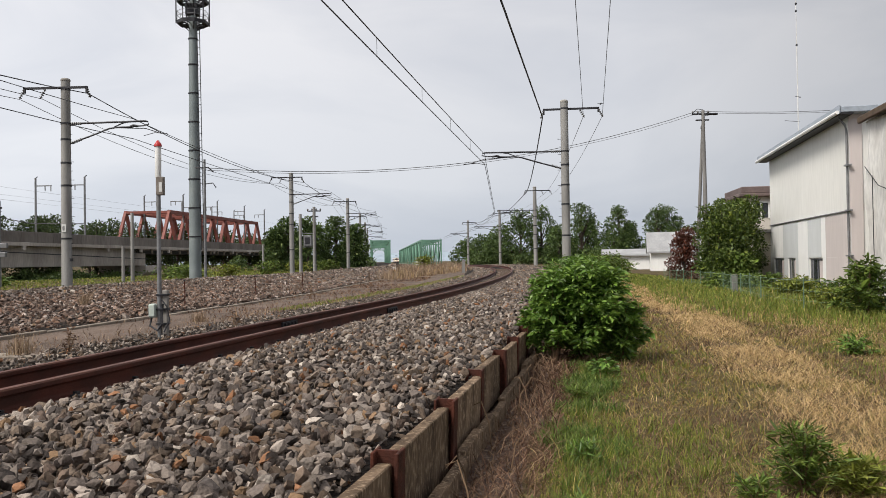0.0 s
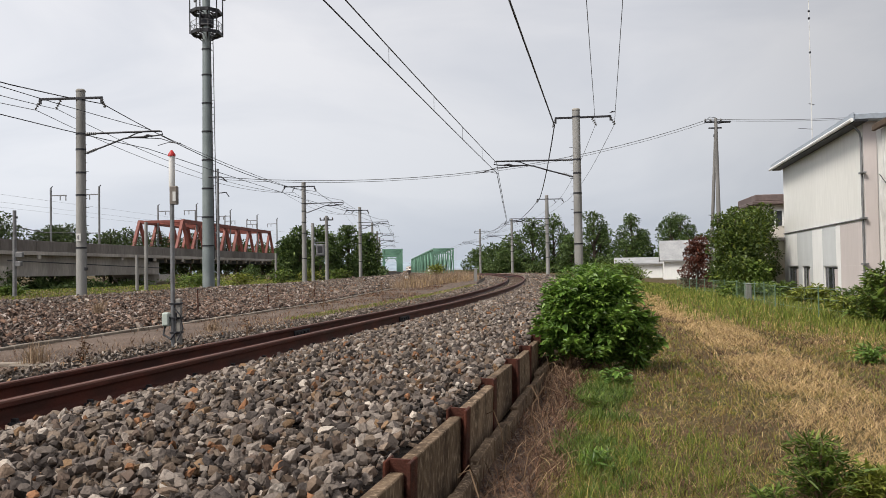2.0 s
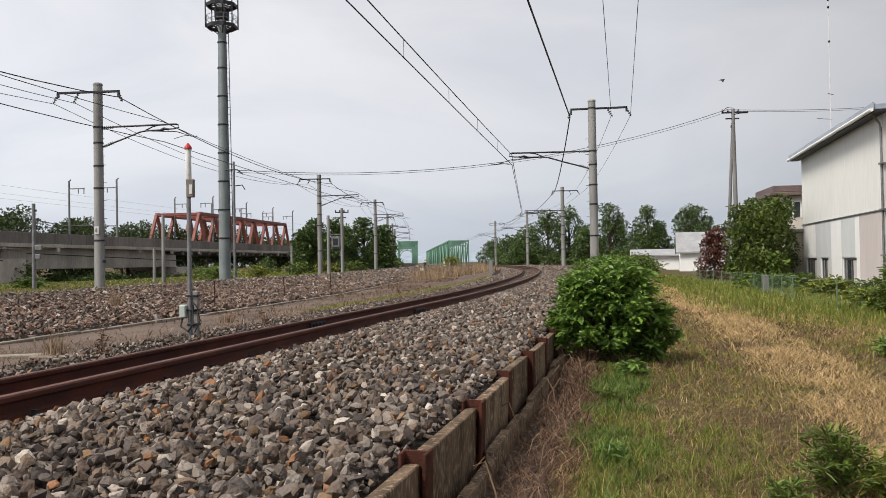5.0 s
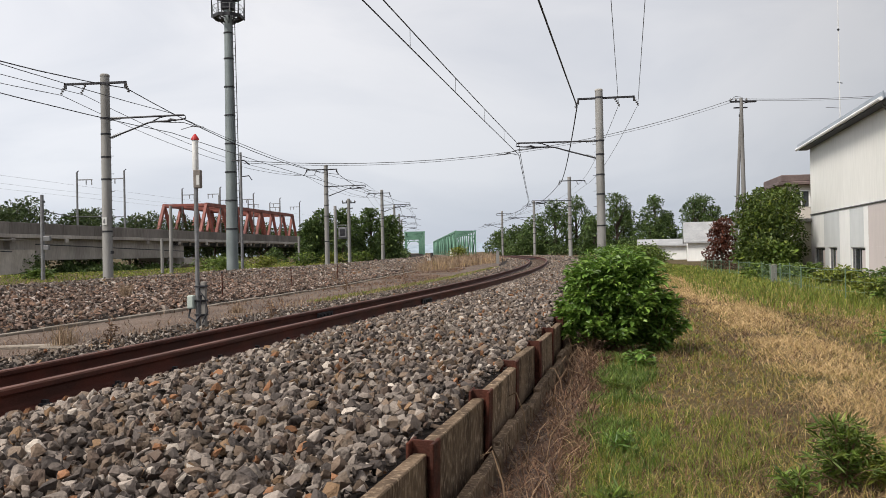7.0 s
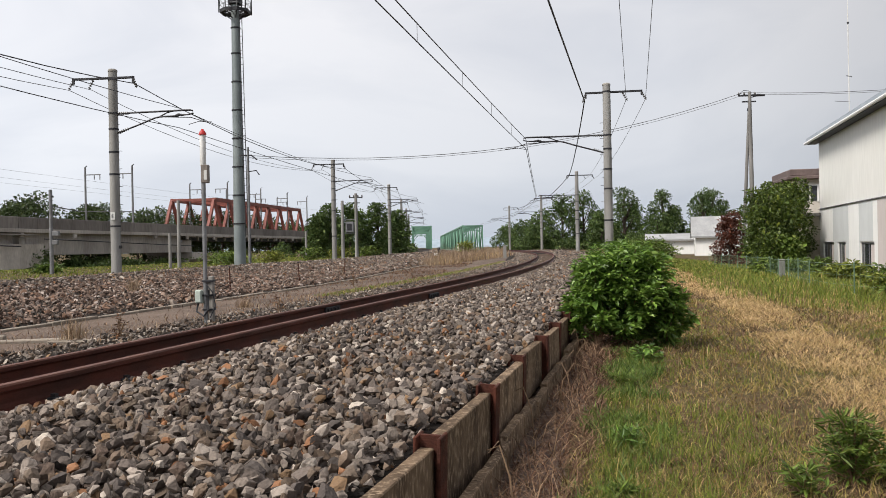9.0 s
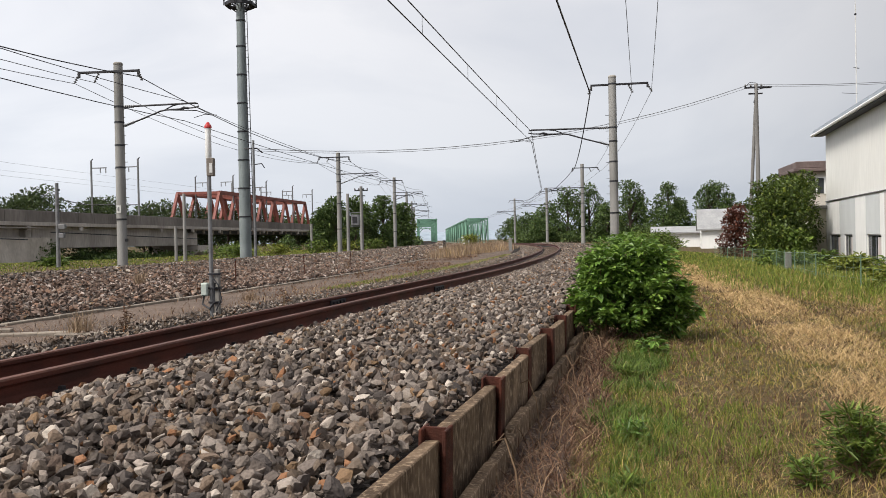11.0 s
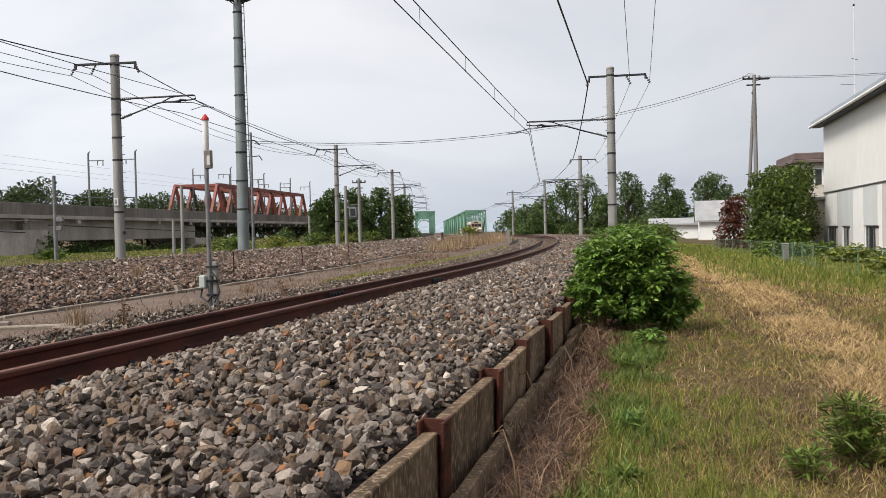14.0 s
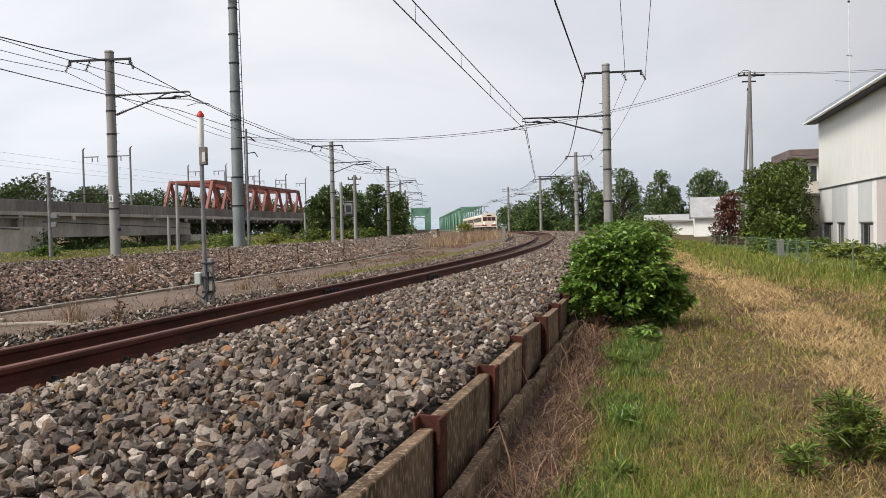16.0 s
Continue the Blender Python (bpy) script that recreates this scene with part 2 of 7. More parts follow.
M_LEAF = leafmat("green_leaf", HUE_G)
M_LEAFDK_HAZE = leafmat("haze_lightened_tree_leaf", HUE_DK_HAZE)
# riverside hues at 0.62, taking the haze lightening back out
M_RIVERLEAF = leafmat("riverside_leaf", [(p, tuple(0.62 * v for v in c)) for p, c in HUE_DK_HAZE], tr=0.1)
M_HEDGE = leafmat("dark_hedge_leaf", HUE_HEDGE, tr=0.12, rough=0.45)
M_BUSH = leafmat("broad_bush_leaf", HUE_BUSH, tr=0.22, rough=0.42)
M_REDLEAF = leafmat("red_brown_leaf", HUE_RED)
M_YELLEAF = leafmat("yellow_green_leaf", HUE_YEL)
HUE_GRASS = [(0, (0.21, 0.18, 0.042)), (0.18, (0.30, 0.235, 0.070)), (0.32, (0.12, 0.105, 0.030)), (0.42, (0.40, 0.285, 0.130)), (0.62, (0.50, 0.375, 0.195)), (0.78, (0.25, 0.145, 0.078)), (0.91, (0.12, 0.070, 0.044))]
HUE_FRESH = [(0, (0.125, 0.165, 0.024)), (0.35, (0.180, 0.215, 0.034)), (0.65, (0.085, 0.120, 0.022)), (0.8, (0.265, 0.265, 0.055)), (0.94, (0.469, 0.343, 0.135))]
HUE_LUSH = [(0, (0.085, 0.138, 0.024)), (0.4, (0.130, 0.189, 0.035)), (0.7, (0.055, 0.097, 0.020)), (0.88, (0.195, 0.235, 0.057))]
HUE_HAY = [(0, (0.541, 0.383, 0.193)), (0.4, (0.443, 0.299, 0.144)), (0.7, (0.615, 0.451, 0.252)), (0.9, (0.271, 0.225, 0.084))]
HUE_DEAD = [(0, (0.190, 0.115, 0.074)), (0.35, (0.105, 0.058, 0.040)), (0.6, (0.300, 0.205, 0.130)), (0.85, (0.060, 0.034, 0.025))]
M_GRASS = leafmat("mixed_grass", HUE_GRASS, rough=0.7)
M_FRESH = leafmat("fresh_grass", HUE_FRESH, rough=0.6)
M_LUSH = leafmat("lush_green_grass", HUE_LUSH, rough=0.55)
M_HAY = leafmat("mown_hay", HUE_HAY, tr=0.2, rough=0.8)
M_TAN = leafmat("tan_dry_weeds", HUE_TAN, tr=0.2, rough=0.9)
M_DEAD = leafmat("dead_stalks", HUE_DEAD, tr=0.1, rough=0.9)
M_CREAM = mat("cream_train_paint", (0.84, 0.76, 0.62), (0.78, 0.70, 0.57), rough=0.35, scale=0.8, fine=8, bump=0.0, fine_amt=0.08)
M_MAROON = mat("maroon_train_paint", (0.30, 0.035, 0.03), (0.24, 0.03, 0.028), rough=0.35, scale=0.8, fine=8, bump=0.0, fine_amt=0.1)
M_GLASS = mat("dark_window_glass", (0.035, 0.04, 0.045), (0.05, 0.055, 0.06), rough=0.08, scale=1, fine=5, bump=0.0)
M_LAMP = glow("lit_headlamp", (1.0, 0.86, 0.55), 6.0)
M_SIDING = mat("pale_grey_siding", (0.79, 0.785, 0.75), (0.745, 0.74, 0.705), rough=0.75, scale=0.5, fine=7, bump=0.03, stretch=(1, 1, 0.2), fine_amt=0.1)
M_SIDW = mat("white_siding", (0.84, 0.84, 0.82), (0.78, 0.78, 0.76), rough=0.7, scale=0.6, fine=7, bump=0.03, stretch=(1, 1, 0.2), fine_amt=0.08)
M_SIDP = mat("pinkish_siding", (0.60, 0.54, 0.52), (0.54, 0.49, 0.47), rough=0.75, scale=0.6, fine=7, bump=0.03, stretch=(1, 1, 0.2), fine_amt=0.08)
M_SIDB = mat("blue_grey_siding", (0.62, 0.64, 0.64), (0.56, 0.58, 0.58), rough=0.75, scale=0.6, fine=7, bump=0.03, stretch=(1, 1, 0.2), fine_amt=0.08)
M_ROOF = mat("blue_grey_metal_roof", (0.40, 0.44, 0.49), (0.33, 0.37, 0.42), rough=0.45, metal=0.2, scale=0.7, fine=8, bump=0.03)
M_ROOFBR = mat("brown_roof_edge", (0.17, 0.125, 0.115), (0.12, 0.09, 0.085), rough=0.6, scale=1, fine=10, bump=0.05)
M_ROOFGR = mat("light_grey_roof", (0.37, 0.375, 0.38), (0.29, 0.295, 0.30), rough=0.6, scale=1, fine=10, bump=0.05)
M_TARP = mat("white_tarpaulin", (0.72, 0.71, 0.68), (0.58, 0.56, 0.53), rough=0.6, scale=1.2, fine=9, bump=0.4, bump_scale=3.0, stretch=(1, 1, 0.4), dist=0.1)
M_NET = mat("green_fence_paint", (0.15, 0.23, 0.15), (0.11, 0.17, 0.11), rough=0.5, scale=3, fine=20, bump=0.02)
M_HILL = mat("haze_tinted_hill_woods", (0.34, 0.40, 0.46), (0.30, 0.36, 0.42), rough=1.0, scale=0.004, fine=0.05, bump=0)
M_TAG = mat("number_plate_white", (0.66, 0.66, 0.64), (0.58, 0.58, 0.56), rough=0.5, scale=8, fine=40, bump=0, fine_amt=0.1)
M_BOX = mat("pale_green_box", (0.50, 0.56, 0.50), (0.42, 0.47, 0.43), rough=0.5, scale=8, fine=40, bump=0.03, fine_amt=0.15)


# ---- shape helpers ----
class Shape:
    """Collects boxes, bars and tubes, and links them as one mesh."""

    def __init__(self):
        self.v, self.f, self.smooth = [], [], []

    def add(self, verts, faces, smooth=False):
        b = len(self.v)
        self.v += [tuple(p) for p in verts]
        self.f += [tuple(i + b for i in f) for f in faces]
        self.smooth += [smooth] * len(faces)
        return self

    def box(self, x0, x1, y0, y1, z0, z1, m=None, ch=0.0):
        """A box, its edges chamfered by ch, put through the matrix m."""
        if ch <= 0:
            vs = [(x, y, z) for z in (z0, z1) for y in (y0, y1) for x in (x0, x1)]
            fs = [(0, 2, 3, 1), (4, 5, 7, 6), (0, 1, 5, 4), (2, 6, 7, 3), (0, 4, 6, 2), (1, 3, 7, 5)]
        else:
            bm = bmesh.new()
            bmesh.ops.create_cube(bm, size=1)
            for w in bm.verts:
                w.co = (((x0 + x1) / 2 + w.co.x * (x1 - x0)), ((y0 + y1) / 2 + w.co.y * (y1 - y0)), ((z0 + z1) / 2 + w.co.z * (z1 - z0)))
            bmesh.ops.bevel(bm, geom=bm.edges[:], offset=ch, segments=1, affect="EDGES")
            bm.verts.index_update()
            vs = [w.co[:] for w in bm.verts]
            fs = [[w.index for w in f.verts] for f in bm.faces]
            bm.free()
        if m is not None:
            vs = [m @ Vector(p) for p in vs]
        return self.add(vs, fs)

    def bar(self, a, b, w, h=None):
        """A square bar from a to b."""
        a, b = Vector(a), Vector(b)
        h = h or w
        d = (b - a).normalized()
        side = d.cross(Vector((0, 0, 1)))
        side = side.normalized() if side.length > 1e-4 else Vector((1, 0, 0))
        up = side.cross(d)
        vs = [p + side * sx * w / 2 + up * sz * h / 2 for p in (a, b) for sx, sz in ((-1, -1), (1, -1), (1, 1), (-1, 1))]
        return self.add(vs, [(0, 1, 2, 3), (7, 6, 5, 4), (0, 4, 5, 1), (1, 5, 6, 2), (2, 6, 7, 3), (3, 7, 4, 0)])

    def tube(self, pts, r, n=8, r1=None, cap=True):
        """A round tube along points; r to r1 tapers."""
        pts = [Vector(p) for p in pts]
        vs, fs = [], []
        ref = Vector((0, 0, 1))
        for i, p in enumerate(pts):
            d = (pts[min(i + 1, len(pts) - 1)] - pts[max(i - 1, 0)]).normalized()
            s = d.cross(ref)
            s = s.normalized() if s.length > 0.05 else d.cross(Vector((0, 1, 0))).normalized()
            u = s.cross(d)
            rr = r if r1 is None else r + (r1 - r) * i / (len(pts) - 1)
            vs += [p + (s * math.cos(2 * math.pi * k / n) + u * math.sin(2 * math.pi * k / n)) * rr for k in range(n)]
        for i in range(len(pts) - 1):
            for k in range(n):
                fs.append((i * n + k, (i + 1) * n + k, (i + 1) * n + (k + 1) % n, i * n + (k + 1) % n))
        if cap and n > 3:
            fs += [tuple(range(n)), tuple(len(vs) - 1 - k for k in range(n))]
        return self.add(vs, fs, True)

    def lathe(self, prof, c=(0, 0, 0), n=12):
        """(radius, z) pairs turned about z."""
        vs = [(c[0] + r * math.cos(2 * math.pi * k / n), c[1] + r * math.sin(2 * math.pi * k / n), c[2] + z) for r, z in prof for k in range(n)]
        fs = [(i * n + k, i * n + (k + 1) % n, (i + 1) * n + (k + 1) % n, (i + 1) * n + k) for i in range(len(prof) - 1) for k in range(n)]
        fs += [tuple(reversed(range(n))), tuple(len(vs) - n + k for k in range(n))]
        return self.add(vs, fs, True)

    def mesh(self, name, material):
        me = bpy.data.meshes.new(name)
        me.from_pydata(self.v, [], self.f)
        me.polygons.foreach_set("use_smooth", self.smooth)
        me.materials.append(material)
        bm = bmesh.new()
        bm.from_mesh(me)
        bmesh.ops.recalc_face_normals(bm, faces=bm.faces[:])
        bm.to_mesh(me)
        bm.free()
        if any(self.smooth):
            me.set_sharp_from_angle(angle=radians(40))
        return me


def part(name, shape, material, parent=None, label="", m=None):
    """Links a shape or a mesh as one object, under its thing or part."""
    me = shape.mesh(name, material) if isinstance(shape, Shape) else shape
    ob = new(name, me)
    if parent is not None:
        ob.parent = parent
    if m is not None:
        ob.matrix_basis = m
    return tagged(ob, label) if label else ob


def thing(name, m, label, category, group="", kind=""):
    ob = new(name)
    ob.matrix_basis = m
    return tagged(ob, label, category, group, kind)


def raw(name, verts, faces, material, smooth=False):
    """A mesh from numpy arrays: faces all of one length."""
    verts, faces = np.asarray(verts, np.float32), np.asarray(faces, np.int32)
    me = bpy.data.meshes.new(name)
    k = faces.shape[1]
    me.vertices.add(len(verts))
    me.vertices.foreach_set("co", verts.ravel())
    me.loops.add(faces.size)
    me.loops.foreach_set("vertex_index", faces.ravel())
    me.polygons.add(len(faces))
    me.polygons.foreach_set("loop_start", np.arange(0, faces.size, k, dtype=np.int32))
    me.polygons.foreach_set("use_smooth", np.full(len(faces), smooth))
    me.materials.append(material)
    me.update(calc_edges=True)
    return me


def curve_at(table, y):
    """A smooth line through (y, value) pairs."""
    t = np.asarray(table, float)
    xs, vs = t[:, 0], t[:, 1]
    m = np.gradient(vs, xs)
    i = int(np.clip(np.searchsorted(xs, y) - 1, 0, len(xs) - 2))
    h = xs[i + 1] - xs[i]
    s = (y - xs[i]) / h
    if s < 0 or s > 1:
        j = i if s < 0 else i + 1
        return float(vs[j] + m[j] * (y - xs[j]))
    return float((2 * s**3 - 3 * s**2 + 1) * vs[i] + (s**3 - 2 * s**2 + s) * h * m[i] + (3 * s**2 - 2 * s**3) * vs[i + 1] + (s**3 - s**2) * h * m[i + 1])


GRID = np.concatenate([np.linspace(-60, 150, 600), np.linspace(151, 900, 300)])
TABLES = {}


def curves_at(table, ys):
    if id(table) not in TABLES:
        TABLES[id(table)] = np.array([curve_at(table, g) for g in GRID])
    return np.interp(ys, GRID, TABLES[id(table)])


# ---- lines of the plan: y ahead, x to the right ----
NEAR = [(-15, -6.6), (0, -3.4), (4.5, -2.48), (9.6, -1.5), (18.3, 0.2), (25, 1.3), (40, 3.25), (58, 4.85), (82, 5.55), (121, 4.3), (153, 1.65), (198, -2.15), (400, -19.2), (800, -52.8)]
NEAR_Z = [(-15, 0.32), (0, 0.32), (25, 0.32), (48, 0.35), (62, 0.42), (90, 0.42), (120, 0.35), (153, 0.22), (198, 0.10), (800, 0.10)]
FARL = [(-20, -12.8), (0, -12.4), (18, -12.0), (32, -11.5), (67, -9.2), (94, -8.2), (125, -9.6), (175, -13.2), (230, -17.6), (400, -32), (800, -66)]
CREST = [(-20, -10.6), (0, -10.5), (18.6, -10.2), (30.6, -9.7), (41, -8.3), (65, -7.6), (94, -6.4), (125, -7.8), (175, -11.3), (230, -15.7), (400, -30), (800, -64)]
CREST_Z = [(-20, 0.4), (0, 0.4), (40, 0.4), (65, 0.42), (94, 0.46), (125, 0.5), (800, 0.5)]
TROUGH = [(-20, -7.6), (0, -6.8), (10.6, -5.8), (16, -5.0), (24.4, -4.0), (29.7, -3.75), (47.5, -3.0), (70, -2.9), (110, -4.0), (198, -8.5), (400, -24), (800, -58)]
WALL_OFF = 2.66


def near_x(y):
    return curves_at(NEAR, y)


def unit_noise(x, y, s, seed=0.0):
    """Smooth cheap noise of -1 to 1."""
    return (np.sin(x * s + 1.7 * np.sin(y * s * 0.7 + seed) + seed) + np.sin(y * s * 1.3 + 1.3 * np.sin(x * s * 0.9 + 2 * seed)) + np.sin((x + y) * s * 0.61 + seed * 3)) / 3


def ground_z(x, y):
    x, y = np.asarray(x, float), np.asarray(y, float)
    z = 0.02 * unit_noise(x, y, 1.3) + 0.012 * unit_noise(x, y, 4.1, 2.0)
    drop = np.clip((x - 7) / 8, 0, 1) * np.clip((y - 6) / 10, 0, 1) * np.clip((120 - y) / 60, 0, 1)
    z = z - 0.25 * drop
    river = np.clip((-x - 26) / 22, 0, 1) * np.clip((y - 45) / 40, 0, 1) * np.clip((700 - y) / 200, 0, 1)
    z = z - 2.2 * river * river * (3 - 2 * river)
    left = np.clip((near_x(y) + WALL_OFF - 0.2 - x) / 0.3, 0, 1) * np.clip((x + 16) / 2, 0, 1)
    return z - 0.06 * left


def loft(name, ys, cols, material, smooth=True):
    """A sheet lofted along y; cols gives (x, z) arrays for each line across."""
    xs = np.stack([np.broadcast_to(c[0], len(ys)) for c in cols], 1)
    zs = np.stack([np.broadcast_to(c[1], len(ys)) for c in cols], 1)
    n, k = xs.shape
    v = np.stack([xs, np.repeat(np.asarray(ys)[:, None], k, 1), zs], 2).reshape(-1, 3)
    i = (np.arange(n - 1)[:, None] * k + np.arange(k - 1)[None, :]).ravel()
    return raw(name, v, np.stack([i, i + 1, i + k + 1, i + k], 1), material, smooth)


# ground: one sheet to the horizon, finer near the viewer
def spread(near, far, n, power):
    t = np.linspace(-1, 1, n)
    return np.sign(t) * (near * np.abs(t) + (far - near) * np.abs(t) ** power)


gx, gy = spread(34, 3000, 241, 7), spread(60, 3000, 281, 6) + 20
GX, GY = np.meshgrid(gx, gy)
gv = np.stack([GX.ravel(), GY.ravel(), ground_z(GX.ravel(), GY.ravel())], 1)
gi = (np.arange(len(gy) - 1)[:, None] * len(gx) + np.arange(len(gx) - 1)[None, :]).ravel()
M_SOIL = mat("trodden_grass_soil", (0.095, 0.068, 0.036), (0.060, 0.050, 0.022), rough=0.95, scale=0.55, fine=22, bump=0.6, bump_scale=30, c3=(0.17, 0.125, 0.065), dist=0.03)
ground = new("ground", raw("ground", gv, np.stack([gi, gi + 1, gi + len(gx) + 1, gi + len(gx)], 1), M_SOIL, True))
tagged(ground, "uneven grassy ground with dry mown patches", "ground", kind="structure")

# ballast bed of the curve
ys = np.concatenate([np.arange(-6, 40, 0.25), np.arange(40, 130, 1.0), np.arange(130, 640, 6.0)])
nx, nz = near_x(ys), curves_at(NEAR_Z, ys)
bump_a, bump_b = 0.02 * unit_noise(ys, ys * 0.3, 2.1), 0.02 * unit_noise(ys, ys * 0.2, 3.3, 1.0)
BED = [(-3.3, -0.34), (-2.6, -0.25), (-1.75, -0.21), (-1.35, -0.25), (-1.13, -0.255), (-0.55, -0.23), (-0.1, -0.19), (0.0, -0.175), (0.22, -0.165), (0.5, -0.090), (0.9, -0.040), (1.6, -0.03), (2.2, -0.022), (WALL_OFF - 0.06, -0.006)]


def bed_height(u):
    return np.interp(u, [b[0] for b in BED], [b[1] for b in BED])


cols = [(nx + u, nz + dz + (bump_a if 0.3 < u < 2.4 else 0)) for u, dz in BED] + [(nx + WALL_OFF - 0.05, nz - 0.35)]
bed = new("gap_shade_ballast_bed", loft("gap_shade_ballast_bed", ys, cols, M_BED_SHADE))
tagged(bed, "ballast bed under the curved track, coloured dark for shade between stones", "ballast", kind="structure")

# bare earth along the wall's foot
eys = np.arange(-4.5, 9.5, 0.25)
ex = near_x(eys) + WALL_OFF
M_EARTH = mat("bare_dark_earth", (0.120, 0.083, 0.066), (0.062, 0.043, 0.036), rough=0.95, scale=6, fine=45, bump=0.8, bump_scale=30, c3=(0.19, 0.15, 0.12), dist=0.03)
edge = 0.40 + 0.09 * unit_noise(eys, eys * 0.4, 2.7) + 0.05 * unit_noise(eys, eys, 7.0, 2.0)
earth = new("earth_strip", loft("earth_strip", eys, [(ex - 0.05, ground_z(ex - 0.05, eys) + 0.03), (ex + 0.22, ground_z(ex + 0.22, eys) + 0.014), (ex + edge, ground_z(ex + edge, eys) - 0.004)], M_EARTH))
tagged(earth, "bare dark earth along the foot of the wall", "earth", kind="structure")

# strip between the tracks, and the stone bank of the other line
M_GRIT = mat("grey_brown_grit", (0.165, 0.122, 0.098), (0.092, 0.068, 0.055), rough=0.95, scale=0.9, fine=40, bump=0.7, bump_scale=35, c3=(0.22, 0.18, 0.15), dist=0.03)
tx = curves_at(TROUGH, ys)
strip = new("service_strip", loft("service_strip", ys, [(tx - 0.4, 0.05), (tx + 0.5, 0.06 + bump_b), ((tx + nx - 2.4) / 2, 0.07 + bump_a), (nx - 2.0, 0.05)], M_GRIT))
tagged(strip, "flat strip of grey-brown grit between the two tracks", "gravel strip", kind="structure")
cx, cz = curves_at(CREST, ys), curves_at(CREST_Z, ys)
lx = curves_at(FARL, ys)
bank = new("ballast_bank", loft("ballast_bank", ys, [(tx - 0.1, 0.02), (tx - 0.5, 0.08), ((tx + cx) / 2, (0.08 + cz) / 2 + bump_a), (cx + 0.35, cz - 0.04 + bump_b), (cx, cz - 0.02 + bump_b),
           (cx - 0.5, cz - 0.13), (lx, cz - 0.32), (lx - 1.6, cz - 0.32), (lx - 3.2, -0.1)], M_BED_SHADE))
tagged(bank, "long bank beside the second line, bed coloured dark for shade between brown stones", "ballast bank", kind="structure")


# ---- crushed stone ----
def rock_shapes(n, pts, seed):
    """Angular convex lumps about one unit across, as (verts, triangles)."""
    rng = np.random.default_rng(seed)
    out = []
    for _ in range(n):
        p = rng.normal(size=(pts, 3))
        p /= np.linalg.norm(p, axis=1)[:, None]
        p *= (0.5 * rng.uniform(0.72, 1.18, (pts, 1))) * np.array([1.2, 0.92, 0.68]) * rng.uniform(0.8, 1.2, (1, 3))
        bm = bmesh.new()
        for q in p:
            bm.verts.new(q)
        r = bmesh.ops.convex_hull(bm, input=bm.verts[:])
        bmesh.ops.delete(bm, geom=list({g for g in r["geom_interior"] if isinstance(g, bmesh.types.BMVert)}), context="VERTS")
        bmesh.ops.triangulate(bm, faces=bm.faces[:])
        bmesh.ops.recalc_face_normals(bm, faces=bm.faces[:])
        bm.verts.index_update()
        out.append((np.array([v.co[:] for v in bm.verts]), np.array([[v.index for v in f.verts] for f in bm.faces])))
        bm.free()
    return out


def turns(rng, n, tilt):
    """Random rotation matrices, tilted up to about tilt radians."""
    a, b, c = rng.uniform(0, 2 * np.pi, n), rng.normal(0, tilt, n), rng.normal(0, tilt, n)
    ca, sa, cb, sb, cc, sc = np.cos(a), np.sin(a), np.cos(b), np.sin(b), np.cos(c), np.sin(c)
    o, l = np.zeros(n), np.ones(n)
    Rz = np.stack([ca, -sa, o, sa, ca, o, o, o, l], 1).reshape(n, 3, 3)
    Ry = np.stack([cb, o, sb, o, l, o, -sb, o, cb], 1).reshape(n, 3, 3)
    Rx = np.stack([l, o, o, o, cc, -sc, o, sc, cc], 1).reshape(n, 3, 3)
    return Rx @ Ry @ Rz


def scatter_rocks(name, pos, size, shapes, material, seed, tilt=0.5):
    """Many rocks joined into one mesh."""
    rng = np.random.default_rng(seed)
    kind = rng.integers(0, len(shapes), len(pos))
    R = turns(rng, len(pos), tilt)
    V, Fc, base = [], [], 0
    for k, (v, f) in enumerate(shapes):
        s = np.nonzero(kind == k)[0]
        if not len(s):
            continue
        w = np.einsum("nij,vj->nvi", R[s], v) * size[s][:, None, None] + pos[s][:, None, :]
        V.append(w.reshape(-1, 3))
        Fc.append((f[None] + (np.arange(len(s)) * len(v))[:, None, None] + base).reshape(-1, 3))
        base += len(s) * len(v)
    return raw(name, np.concatenate(V), np.concatenate(Fc), material)


ROCKS, PEBBLES = rock_shapes(36, 17, 3), rock_shapes(18, 9, 4)
rng = np.random.default_rng(11)


def shoulder_points(y0, y1, n, u0, u1, layers):
    y = rng.uniform(y0, y1, n)
    u = rng.uniform(u0, u1, n)
    return np.stack([near_x(y) + u, y, curves_at(NEAR_Z, y) + bed_height(u) + rng.uniform(-0.02, layers, n)], 1)


